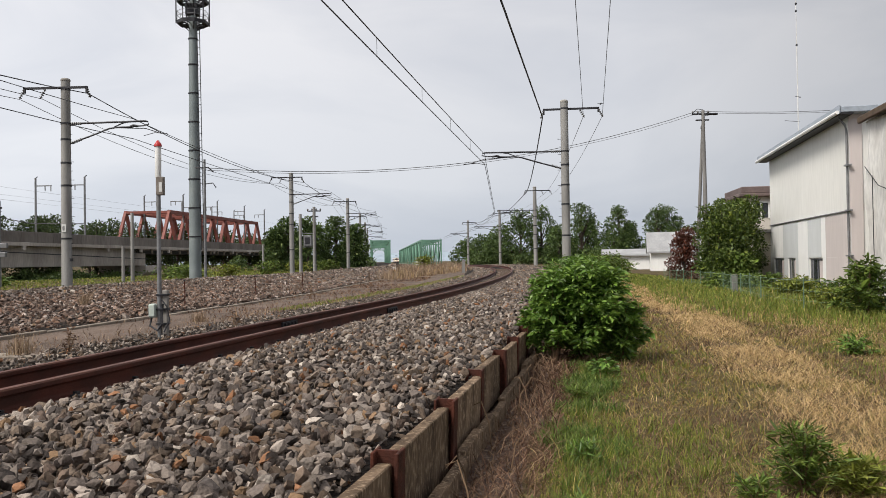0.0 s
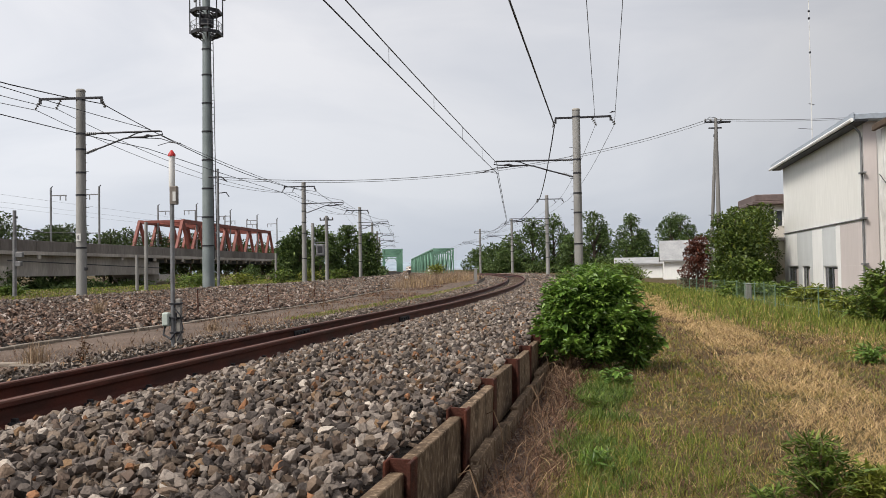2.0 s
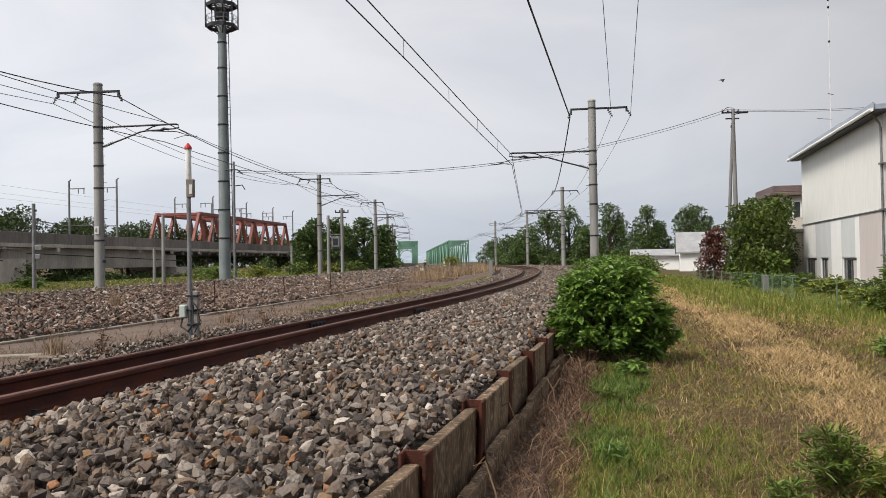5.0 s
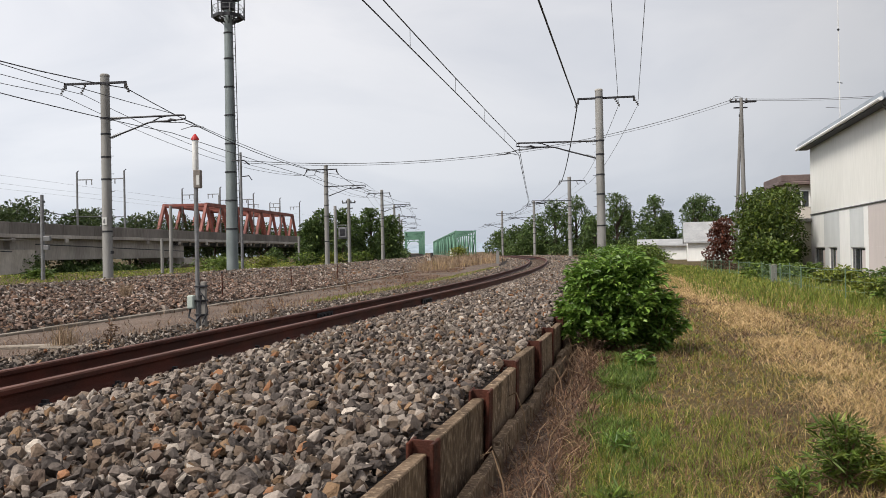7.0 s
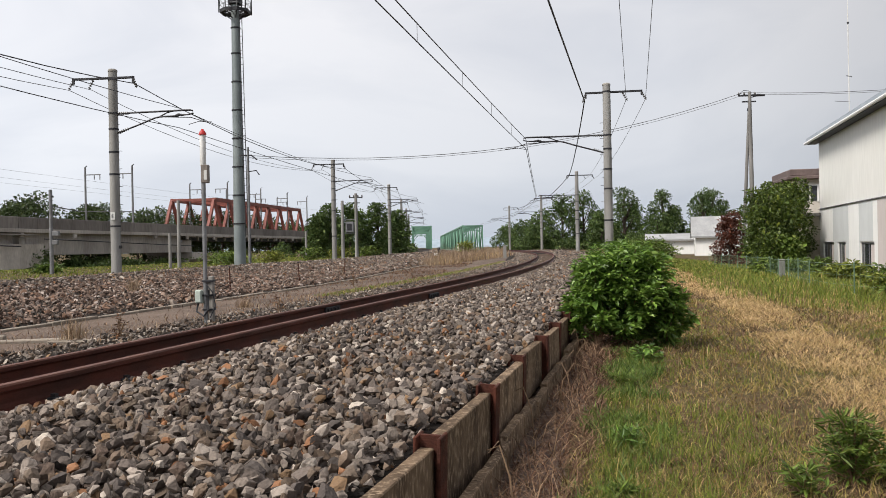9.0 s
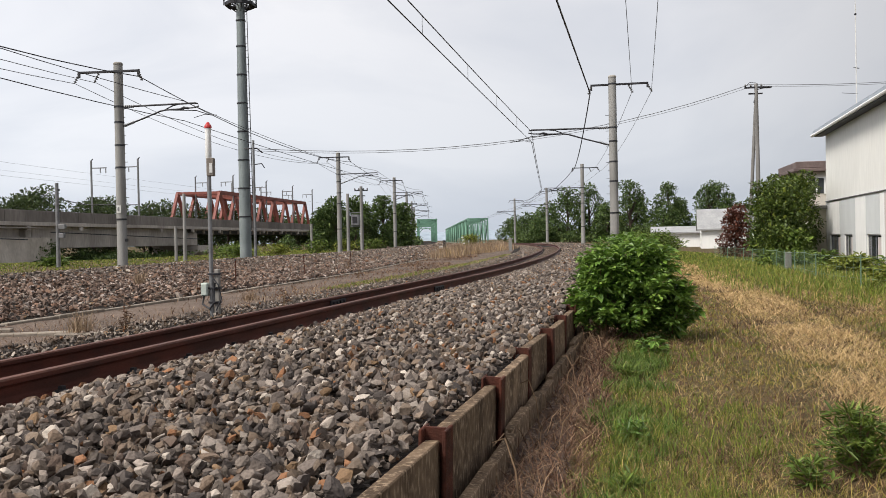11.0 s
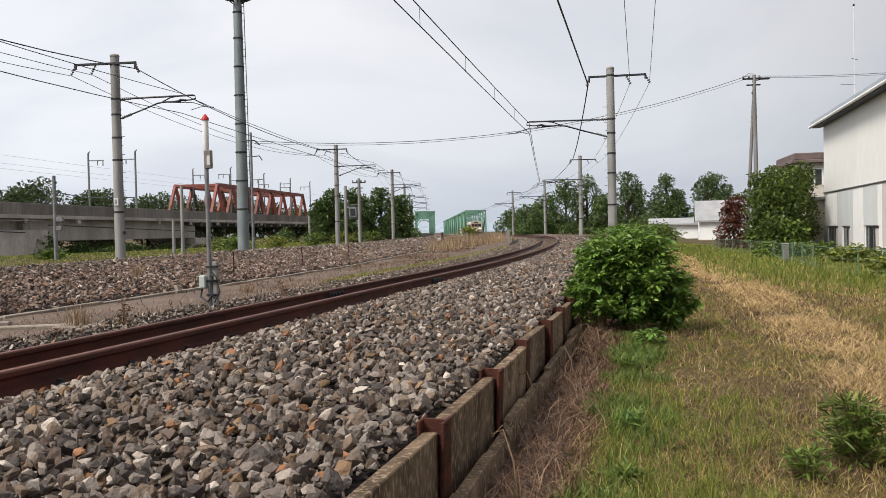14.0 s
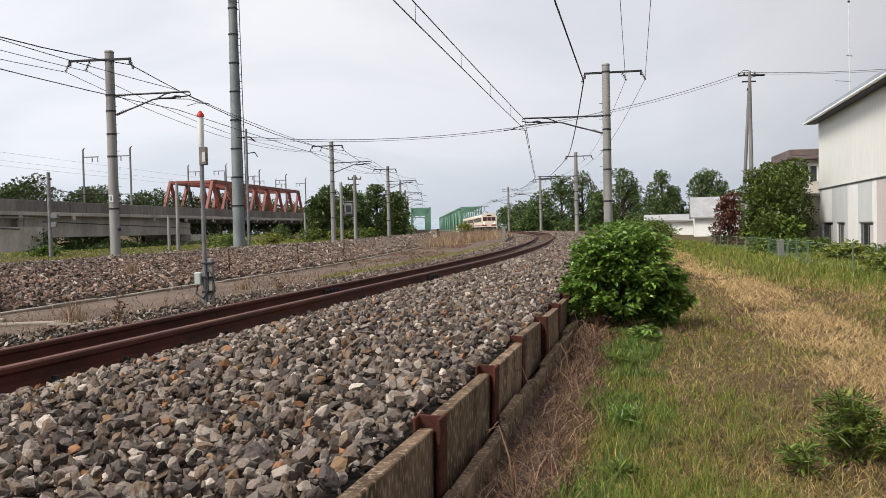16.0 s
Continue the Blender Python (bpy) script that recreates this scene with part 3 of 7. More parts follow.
# near shoulder, dense and full-sized; then coarser with distance
zones = [(1.2, 9.0, 15500, 0.17, WALL_OFF - 0.09, 0.060, 0.046, ROCKS), (1.2, 9.0, 11000, 0.16, WALL_OFF - 0.07, 0.028, 0.034, PEBBLES),
         (9.0, 20.0, 15500, 0.15, WALL_OFF - 0.1, 0.06, 0.050, ROCKS), (9.0, 20.0, 6000, 0.12, WALL_OFF - 0.1, 0.025, 0.040, PEBBLES),
         (20.0, 45.0, 15000, 0.12, WALL_OFF, 0.05, 0.072, PEBBLES), (45.0, 110.0, 6500, 0.1, WALL_OFF, 0.03, 0.13, PEBBLES),
         (-2.0, 30.0, 11500, -2.6, -1.25, 0.045, 0.047, PEBBLES), (30.0, 100.0, 4800, -2.75, -1.25, 0.03, 0.10, PEBBLES), (1.0, 60.0, 4000, -1.0, -0.14, 0.004, 0.05, PEBBLES), (-5.5, 1.2, 9000, 0.12, WALL_OFF - 0.1, 0.04, 0.062, PEBBLES), (-5.5, 1.0, 1500, -1.0, -0.14, 0.004, 0.05, PEBBLES)]
for i, (y0, y1, n, u0, u1, lay, size, shp) in enumerate(zones):
    p = shoulder_points(y0, y1, n, u0, u1, lay)
    s = size * np.exp(np.clip(rng.normal(0, 0.26, n), -0.6, 0.5))
    ob = new("ballast_stones", scatter_rocks("ballast_stones", p, s, shp, M_STONE, 100 + i, 0.75))
    tagged(ob, "loose angular grey crushed stones, some rust-stained", "ballast", kind="stuff")
# stones of the bank
for i, (y0, y1, n, size) in enumerate([(6, 30, 42000, 0.070), (30, 60, 20000, 0.105), (60, 140, 8000, 0.2)]):
    y = rng.uniform(y0, y1, n) if i else y0 + (y1 - y0) * rng.uniform(0, 1, n) ** 0.9
    a, b = curves_at(TROUGH, y) - 0.35, curves_at(CREST, y)
    u = rng.uniform(-0.12, 1.0, n)
    z0 = curves_at(CREST_Z, y)
    z = np.where(u > 0, 0.06 + (z0 - 0.06) * np.clip(1 - u, 0, 1) ** 1.0, z0 - 0.02) + rng.uniform(-0.03, 0.055, n)
    x = b + (a - b) * u
    grey = rng.uniform(0, 1, n) > np.clip((u - 0.05) * 3.4, 0.05, 0.85) * np.clip((46 - y) / 24, 0.22, 1)
    s = size * np.exp(rng.normal(0, 0.3, n))
    p = np.stack([x, y, z], 1)
    for sel, m_, lab in ((~grey, M_BANKSTONE, "brown rust-dusted crushed stones of the bank"), (grey, M_STONE, "grey crushed stones on the crest of the bank")):
        ob = new("bank_stones", scatter_rocks("bank_stones", p[sel], s[sel], PEBBLES, m_, 200 + i, 0.6))
        tagged(ob, lab, "ballast", kind="stuff")


# ---- track: rails swept along the curve ----
RAIL = [(-0.0635, 0), (0.0635, 0), (0.0635, 0.010), (0.012, 0.028), (0.0075, 0.05), (0.0075, 0.10), (0.013, 0.114), (0.0325, 0.120), (0.0325, 0.143), (0.026, 0.153),
        (-0.026, 0.153), (-0.0325, 0.143), (-0.0325, 0.120), (-0.013, 0.114), (-0.0075, 0.10), (-0.0075, 0.05), (-0.012, 0.028), (-0.0635, 0.010)]


def rail_shape(xs, ys_, zs, idx, grow=0.0):
    """Sweeps the chosen stretch of the rail's outline; zs is the height of the rail's top."""
    prof = np.array([RAIL[k % len(RAIL)] for k in idx])
    hd = np.arctan(np.gradient(xs, ys_))
    k = len(prof)
    X = xs[:, None] + prof[None, :, 0] * np.cos(hd)[:, None]
    Y = ys_[:, None] - prof[None, :, 0] * np.sin(hd)[:, None]
    Zz = zs[:, None] - 0.153 + prof[None, :, 1] + grow
    v = np.stack([X, Y, Zz], 2).reshape(-1, 3)
    closed = len(idx) == len(RAIL)
    kk = k if closed else k - 1
    i = (np.arange(len(xs) - 1)[:, None] * k + np.arange(kk)[None, :])
    j = np.arange(len(xs) - 1)[:, None] * k + (np.arange(kk)[None, :] + 1) % k
    return v, np.stack([i.ravel(), j.ravel(), (j + k).ravel(), (i + k).ravel()], 1)


track = thing("railway_track", pose(0, 0, 0), "single curved track with rusty red-brown rails on ballast", "railway track", kind="structure")
rys = np.concatenate([np.arange(-6, 60, 0.4), np.arange(60, 140, 1.0), np.arange(140, 640, 5.0)])
rnx, rnz = near_x(rys), curves_at(NEAR_Z, rys)
for off, dz, lab in ((0.0, 0.0, "outer rail, rusty with a worn head"), (-1.13, -0.10, "inner rail, rusty with a worn head")):
    v, f = rail_shape(rnx + off, rys, rnz + dz, range(len(RAIL)))
    rl = part("rail", raw("rail", v, f, M_RUST), None, track, lab)
    v, f = rail_shape(rnx + off, rys, rnz + dz, [8, 9, 10, 11], 0.0015)
    part("running_surface", raw("running_surface", v, f, M_RAILHEAD), None, rl)


def along(y, off=0.0, table=NEAR):
    """x and heading in degrees (to the right of y) on a line at y."""
    x = curve_at(table, y)
    d = (curve_at(table, y + 0.5) - curve_at(table, y - 0.5))
    return x + off, math.degrees(math.atan(d))


# wooden sleepers show between the rails; fishplates where rails meet
sl = Shape().box(-0.98, 0.98, -0.11, 0.11, -0.1, 0.0, ch=0.012).mesh("sleeper", mat("old_sleeper_wood", (0.11, 0.08, 0.06), (0.07, 0.05, 0.04), rough=0.9, scale=5, fine=50, bump=0.4, stretch=(0.3, 1, 1), rand=0.15))
for i in range(119):
    y = -5.16 + i * 0.64
    x, h = along(y)
    ob = part("sleeper", sl, None, track)
    ob.matrix_basis = pose(x - 0.565, y, curve_at(NEAR_Z, y) - 0.212, 0, -5.0, -h)
fp = Shape().box(0.010, 0.034, -0.28, 0.28, -0.115, -0.045, ch=0.006).box(-0.034, -0.010, -0.28, 0.28, -0.115, -0.045, ch=0.006)
for k in range(4):
    fp.box(0.034, 0.056, -0.215 + k * 0.13, -0.18 + k * 0.13, -0.1, -0.065)
fpm = fp.mesh("fishplate", M_DARK)
for y, off, dz in ((12.9, 0.0, 0.0), (11.6, -1.13, -0.10)):
    x, h = along(y, off)
    part("fishplate", fpm, None, track, "dark bolted joint plate", pose(x, y, curve_at(NEAR_Z, y) + dz, 0, 0, -h))
clip = Shape().box(0.03, 0.09, -0.03, 0.03, -0.145, -0.120, ch=0.006).box(0.045, 0.075, -0.014, 0.014, -0.125, -0.10).mesh("rail_clip", M_DARK)
for i in range(22):
    y = 3.16 + i * 0.64
    x, h = along(y)
    part("rail_clip", clip, None, track, "", pose(x, y, curve_at(NEAR_Z, y), 0, 0, -h))

# ---- retaining wall: steel posts, concrete panels, footing blocks ----
wall = thing("retaining_wall", pose(0, 0, 0), "low retaining wall of mossy concrete panels between rusted posts", "retaining wall", kind="structure")
W0, W1, PITCH = Vector((-0.18, 2.71, 0)), Vector((0.77, 7.62, 0)), 1.0
wd = (W1 - W0).normalized()
wn = Vector((wd.y, -wd.x, 0))
wh = math.degrees(math.atan2(wd.x, wd.y))
pm = Shape().box(-0.062, -0.05, -0.05, 0.05, -0.55, 0.02, ch=0.003).box(-0.05, 0.02, -0.008, 0.008, -0.55, 0.02).box(0.02, 0.034, -0.05, 0.05, -0.55, 0.02, ch=0.003).mesh("post", M_POST)
panels = [Shape().box(-0.042, 0.010, 0.012, PITCH - 0.012, -0.30 + d, -0.004 + d, ch=0.004).mesh("panel", M_PANEL) for d in (0, -0.012, 0.006)]
blocks = [Shape().box(0.048 + d * 0.5, 0.094 + d * 0.5, 0.003, PITCH * 0.5 - 0.004, -0.45, -0.222 - d * 0.6, ch=0.005).mesh("footing_block", M_PANEL) for d in (0.0, 0.018, -0.012)]
for i in range(-7, 9):
    p = W0 + wd * (i * PITCH)
    off = 0.012 * math.sin(i * 2.4)
    q = p + wn * off
    lean = 1.2 * math.sin(i * 1.7)
    part("post", pm, None, wall, "rusted steel post", pose(q.x, q.y, 0.35 + 0.012 * math.sin(i * 3.1), lean, 1.5 + lean, -wh))
    part("panel", panels[i % 3], None, wall, "", pose(q.x, q.y, 0.354 + 0.006 * math.sin(i * 1.3), -0.9 + 0.4 * math.sin(i * 2.2), 1.0 + lean, -wh))
    for k in range(2):
        b = p + wd * (k * PITCH / 2)
        part("footing_block", blocks[(i * 2 + k) % 3], None, wall, "", pose(b.x, b.y, 0.345 + 0.008 * math.sin(i * 2 + k), 0, 1.5 * math.sin(i + k), -wh))

# concrete kerb line of a cable trough beside the strip
trough = thing("cable_trough", pose(0, 0, 0), "pale concrete cable trough lids in a long curving line", "cable trough", kind="structure")
tl = Shape().box(-0.05, 0.05, -0.49, 0.49, -0.08, 0.01, ch=0.008).mesh("trough_lid", M_KERB)
for i in range(70):
    y = -2.0 + i * 1.0
    x, h = along(y, 0, TROUGH)
    part("trough_lid", tl, None, trough, "", pose(x, y, 0.082 + 0.008 * math.sin(i * 2.1), 0.4 * math.sin(i), 0, -h + 0.6 * math.sin(i * 1.3)))
kl = Shape().box(-0.07, 0.07, -0.55, 0.55, -0.08, 0.015, ch=0.01).mesh("kerb_stone", M_KERB)
kerb = thing("kerb_edging", pose(0, 0, 0), "short row of pale concrete edging stones in grit", "kerb", kind="structure")
for i, (x, y, h) in enumerate([(-4.95, 8.3, 75), (-4.0, 8.2, 92), (-5.9, 8.6, 70)]):
    part("kerb_stone", kl, None, kerb, "", pose(x, y, 0.09, 0, 0, -h))

# ---- overhead line: concrete poles with hinged cantilevers ----
def insulator(shape, a, b, r=0.055, n=4):
    """A string of discs from a to b."""
    a, b = Vector(a), Vector(b)
    shape.tube([a, b], 0.018, 6)
    for k in range(n):
        p = a.lerp(b, (k + 0.7) / (n + 0.4))
        d = (b - a).normalized() * 0.018
        shape.tube([p - d, p + d], r, 8)
    return shape


def line_pole(name, x, y, rz, top, reach, zc, label, detail=8, tag=False, beyond=0.0):
    """Pole at (x, y); its own +x points to the track. zc: height of the contact wire."""
    p = thing(name, pose(x, y, 0, 0, 0, rz), label, "catenary pole", "poles of the overhead line")
    n = 16 if detail > 6 else 10
    sh = Shape().lathe([(0.205, -0.4), (0.175, top - 0.22), (0.172, top - 0.06)], n=n)
    shaft = part("shaft", sh, M_POLE, p)
    part("cap", Shape().lathe([(0.185, top - 0.07), (0.188, top - 0.01), (0.15, top + 0.035), (0.05, top + 0.05)], n=n), M_CONC, shaft)
    for z in (top - 0.36, zc + 0.56, zc - 0.07, zc - 1.0, zc - 1.9, 2.1):
        r = 0.205 - 0.03 * z / top + 0.012
        part("band", Shape().lathe([(r, z - 0.035), (r, z + 0.035)], n=n), M_DARK, shaft)
    part("crossarm", Shape().box(-1.62, 0.98, -0.20, -0.12, top - 0.40, top - 0.31, ch=0.01).box(-1.62, -1.54, -0.2, -0.12, top - 0.55, top - 0.31).box(0.9, 0.98, -0.2, -0.12, top - 0.6, top - 0.31), M_DARK, p, "dark steel crossarm")
    for xi in (0.93, -0.72, -1.57):
        s = Shape()
        insulator(s, (xi, -0.16, top - 0.38), (xi + (0.16 if xi > 0 else -0.22), -0.16, top - 0.78), 0.06)
        part("insulator", s, M_INS, p)
    arm = Shape().tube([(0.15, 0, zc + 0.56), (reach, 0, zc + 0.60)], 0.038, 8)
    arm.tube([(reach * 0.93, 0, zc + 0.60), (reach * 1.02, 0, zc + 0.58), (reach * 1.03, 0, zc + 0.47), (reach * 0.97, 0, zc + 0.42), (reach * 0.62, 0, zc + 0.36)], 0.03, 6)
    part("cantilever_tube", arm, M_DARK, p)
    part("brace_tube", Shape().tube([(0.15, 0, zc - 0.24), (reach * 0.35, 0, zc + 0.10), (reach * 0.54, 0, zc + 0.33), (reach * 0.62, 0, zc + 0.37), (reach * 0.84, 0, zc + 0.38)], 0.034, 8)
         .tube([(reach * 0.60, 0, zc + 0.38), (reach * 0.70, 0, zc + 0.53), (reach * 0.80, 0, zc + 0.59)], 0.026, 6).tube([(reach * 0.80, 0, zc + 0.38), (reach * 0.84, 0, zc + 0.44), (reach * 0.90, 0, zc + 0.40)], 0.05, 6), M_DARK, p)
    part("steady_arm", Shape().tube([(reach * 0.62, 0, zc + 0.36), (reach * 1.0, 0, zc + 0.30), (reach * 1.18, 0, zc + 0.10), (reach * 1.26, 0, zc + 0.09)], 0.018, 6)
         .tube([(reach * 1.26, 0, zc + 0.09), (reach * 1.1, 0, zc + 0.13), (reach * 0.97, 0, zc + 0.02)], 0.014, 6), M_DARK, p)
    for za in (zc + 0.56, zc - 0.22):
        s = Shape()
        insulator(s, (0.2, 0, za), (0.66, 0, za + (0.0 if za > zc else 0.16)), 0.062, 5)
        part("insulator", s, M_GALV, p)
    if detail > 6:
        for k in range(14):
            z = 1.9 + k * 0.36
            part("step_bolt", Shape().tube([(0, 0, z), ((0.33 if k % 2 else 0.25), 0.0, z)], 0.011, 5), M_DARK, shaft)
    if tag:
        part("number_plate", Shape().box(-0.09, 0.09, -0.222, -0.206, 2.36, 2.66, ch=0.004), M_TAG, p, "small white number plate")
        part("plate_mark", Shape().box(-0.02, 0.03, -0.2285, -0.223, 2.42, 2.6).box(-0.05, -0.03, -0.2285, -0.223, 2.45, 2.57), M_GALV, p)
        part("strap_box", Shape().box(0.12, 0.24, -0.1, 0.06, 1.2, 1.32, ch=0.01), M_DARK, p)
    return p


R_POLES = [(5.73, 37.5), (9.39, 82.0), (8.55, 121.0), (4.66, 149.0)]
L_POLES = [(-14.9, 32.0), (-12.47, 66.7), (-11.03, 94.0), (-12.78, 125.0), (-14.6, 152.0), (-16.8, 180.0)]
for i, (x, y) in enumerate(R_POLES):
    h = along(y)[1]
    line_pole("catenary_pole", x, y, 180 - h, 8.36, 3.75 if i < 3 else 3.2, 5.45, "grey concrete catenary pole with a cantilever beside the curve", 8 if i < 2 else 5)
for i, (x, y) in enumerate(L_POLES):
    h = along(y, 0, FARL)[1]
    line_pole("catenary_pole", x, y, -h, 8.42, 3.25, 6.1, "grey concrete catenary pole with a cantilever behind the stone bank", 8 if i < 2 else 5, tag=i == 0)


def span_points(a, b, sag, n=14):
    a, b = Vector(a), Vector(b)
    return [a.lerp(b, k / n) - Vector((0, 0, 4 * sag * (k / n) * (1 - k / n))) for k in range(n + 1)]


def wire(label, pts, sags, r, material=None):
    """One wire over several supports."""
    line = [pts[0]]
    for (a, b), g in zip(zip(pts, pts[1:]), sags):
        line += span_points(a, b, g)[1:]
    ob = new("overhead_wire", Shape().tube(line, r, 5, cap=False).mesh("overhead_wire", material or M_WIRE))
    return tagged(ob, label, "overhead wire", "overhead wires")


# line over the curve
C = [(-5.55, -8, 5.46), (2.0, 37.5, 5.46), (5.35, 82, 5.5), (4.6, 121, 5.5), (1.5, 149, 5.5), (-2.7, 198, 5.5), (-19.8, 400, 5.5)]
wire("taut dark contact wire over the curved track", C, [0.05] * 6, 0.014)
Ms = [(x, y, z + 0.47) for x, y, z in C]
wire("dark catenary wire carrying the contact wire", Ms, [0.12, 0.15, 0.15, 0.1, 0.2, 0.4], 0.014)
drop = Shape()
for (a, b), (c, d) in zip(zip(C[:4], C[1:5]), zip(Ms[:4], Ms[1:5])):
    for k in range(1, 9):
        t = k / 9
        p, q = Vector(a).lerp(Vector(b), t), Vector(c).lerp(Vector(d), t)
        drop.tube([p - Vector((0, 0, 0.2 * t * (1 - t))), q - Vector((0, 0, 0.5 * t * (1 - t)))], 0.006, 4, cap=False)
tagged(new("dropper_wires", drop.mesh("dropper_wires", M_THINWIRE)), "thin dropper wires between contact and catenary wire", "dropper wires", kind="stuff")
wire("thick black feeder cable hung from pole brackets", [(-4.17, -8, 9.05), (4.72, 37.5, 7.62), (8.3, 82, 7.6), (7.55, 121, 7.6), (3.7, 149, 7.6)], [0.02, 0.9, 0.6, 0.4], 0.03)
wire("thin grey feeder wire on the outer bracket", [(-1.89, -8, 8.97), (6.62, 37.5, 7.62), (10.25, 82, 7.6), (9.5, 121, 7.6), (5.6, 149, 7.6)], [0.02, 0.6, 0.4, 0.3], 0.011, M_THINWIRE)
wire("thin grey feeder wire at the bracket's end", [(-0.78, -8, 8.97), (7.5, 37.5, 7.62), (11.1, 82, 7.6), (10.4, 121, 7.6), (6.4, 149, 7.6)], [0.02, 0.6, 0.4, 0.3], 0.011, M_THINWIRE)
# line behind the bank
LC = [(-14.5, -14, 6.0), (-12.2, 32, 6.02), (-9.3, 66.7, 6.1), (-7.8, 94, 6.1), (-9.5, 125, 6.1), (-11.4, 152, 6.1), (-13.6, 180, 6.1), (-17.6, 232, 6.1)]
wire("taut dark contact wire of the second line", LC, [0.7, 0.1, 0.05, 0.05, 0.05, 0.05, 0.05], 0.015)
wire("dark catenary wire of the second line", [(x, y, z + 0.79) for x, y, z in LC], [0.7, 0.4, 0.4, 0.4, 0.4, 0.4, 0.4], 0.013)
wire("thick dark feeder wire of the second line", [(-14.4, -14, 7.95), (-14.02, 32, 7.86), (-11.4, 66.7, 7.65), (-10.0, 94, 7.65), (-11.7, 125, 7.65), (-13.6, 152, 7.65)], [1.55, 0.7, 0.5, 0.5, 0.4], 0.02)
wire("thin grey wire on the outer bracket", [(-17.6, -14, 7.9), (-15.8, 32, 7.65), (-13.3, 66.7, 7.6), (-11.9, 94, 7.6), (-13.6, 125, 7.6)], [0.9, 0.8, 0.5, 0.5], 0.013, M_THINWIRE)
wire("thin grey wire at the bracket's end", [(-18.5, -14, 7.9), (-16.7, 32, 7.65), (-14.2, 66.7, 7.6), (-12.7, 94, 7.6), (-14.4, 125, 7.6)], [1.1, 0.8, 0.5, 0.5], 0.013, M_THINWIRE)
# power lines across
for k, (dz, dy) in enumerate(((0.0, 0.0), (-0.12, 0.3))):
    wire("grey power line crossing above the railway", [(-13.3, 45.6, 6.45 + dz), (17.45 + 0.3 * k, 55 + dy, 10.95 + dz * 0.4), (33, 63.5, 12.5 + dz)], [1.55, 0.15], 0.012 if k else 0.018, M_THINWIRE)

# ---- mobile-phone mast ----
mast = thing("radio_mast", pose(-13.8, 45, 0), "tall grey-green steel monopole mast with antenna platforms", "radio mast")
part("pole_tube", Shape().lathe([(0.33, -0.3), (0.32, 2.0), (0.275, 8.0), (0.225, 14.3), (0.2, 18.2)], n=20), M_TOWER, mast)
for z in (2.55, 4.15, 5.75, 7.35, 8.95, 10.55, 12.15, 13.6):
    r = 0.333 - 0.0075 * z + 0.012
    part("flange", Shape().lathe([(r, z - 0.04), (r + 0.03, z - 0.03), (r + 0.03, z + 0.03), (r, z + 0.04)], n=20), M_DARK, mast)
lad = Shape()
for dx in (0.36, 0.50):
    lad.bar((dx + 0.02, -0.1, 1.8), (dx - 0.12, -0.1, 15.6), 0.035)
for k in range(34):
    z = 1.9 + k * 0.4
    lad.bar((0.38 - 0.0101 * z, -0.1, z), (0.52 - 0.0101 * z, -0.1, z), 0.022)
part("ladder", lad, M_DARK, mast)


def octagon(shape, r0, r1, z0, z1):
    vs = [(r * math.cos(math.pi / 8 + k * math.pi / 4), r * math.sin(math.pi / 8 + k * math.pi / 4), z) for r, z in ((r0, z0), (r1, z0), (r1, z1), (r0, z1)) for k in range(8)]
    return shape.add(vs, [(j * 8 + k, j * 8 + (k + 1) % 8, ((j + 1) % 4) * 8 + (k + 1) % 8, ((j + 1) % 4) * 8 + k) for j in range(4) for k in range(8)])


for z in (14.45, 15.65):
    s = octagon(Shape(), 0.62, 0.84, z, z + 0.08)
    octagon(s, 0.80, 0.86, z - 0.05, z + 0.14)
    for k in range(8):
        a = k * math.pi / 4 + math.pi / 8
        s.bar((0.25 * math.cos(a), 0.25 * math.sin(a), z + 0.02), (0.82 * math.cos(a), 0.82 * math.sin(a), z + 0.04), 0.06)
        s.bar((0.27 * math.cos(a), 0.27 * math.sin(a), z - 0.34), (0.72 * math.cos(a), 0.72 * math.sin(a), z), 0.045)
    part("platform", s, M_DARK, mast, "dark steel ring platform")
rail_s = Shape()
for k in range(8):
    a, b = k * math.pi / 4 + math.pi / 8, (k + 1) * math.pi / 4 + math.pi / 8
    for z in (14.85, 15.1):
        rail_s.bar((0.84 * math.cos(a), 0.84 * math.sin(a), z), (0.84 * math.cos(b), 0.84 * math.sin(b), z), 0.02)
    rail_s.bar((0.84 * math.cos(a), 0.84 * math.sin(a), 14.45), (0.84 * math.cos(a), 0.84 * math.sin(a), 15.1), 0.025)
part("guard_rail", rail_s, M_GALV, mast)
for k, a in enumerate((25, 145, 205, 265, 325)):
    c, s_ = math.cos(radians(a)), math.sin(radians(a))
    part("mounting_pipe", Shape().tube([(0.9 * c, 0.9 * s_, 14.4), (0.9 * c, 0.9 * s_, 18.2)], 0.035, 8), M_DARK, mast)
    part("antenna_panel", Shape().box(-0.09, 0.09, -0.07, 0.07, 16.5, 18.3, pose(0.98 * c, 0.98 * s_, 0, 0, 0, a), 0.03), M_GALV, mast, "grey upright antenna panel")
part("equipment_box", Shape().box(-0.34, 0.34, -0.3, 0.3, 14.9, 15.55, ch=0.03), M_DARK, mast)

svc = thing("service_pole", pose(-13.0, 44.2, 0), "slim dark steel cable pole beside the radio mast", "utility pole")
part("shaft", Shape().lathe([(0.085, -0.2), (0.065, 6.75)], n=10), M_GALV, svc)
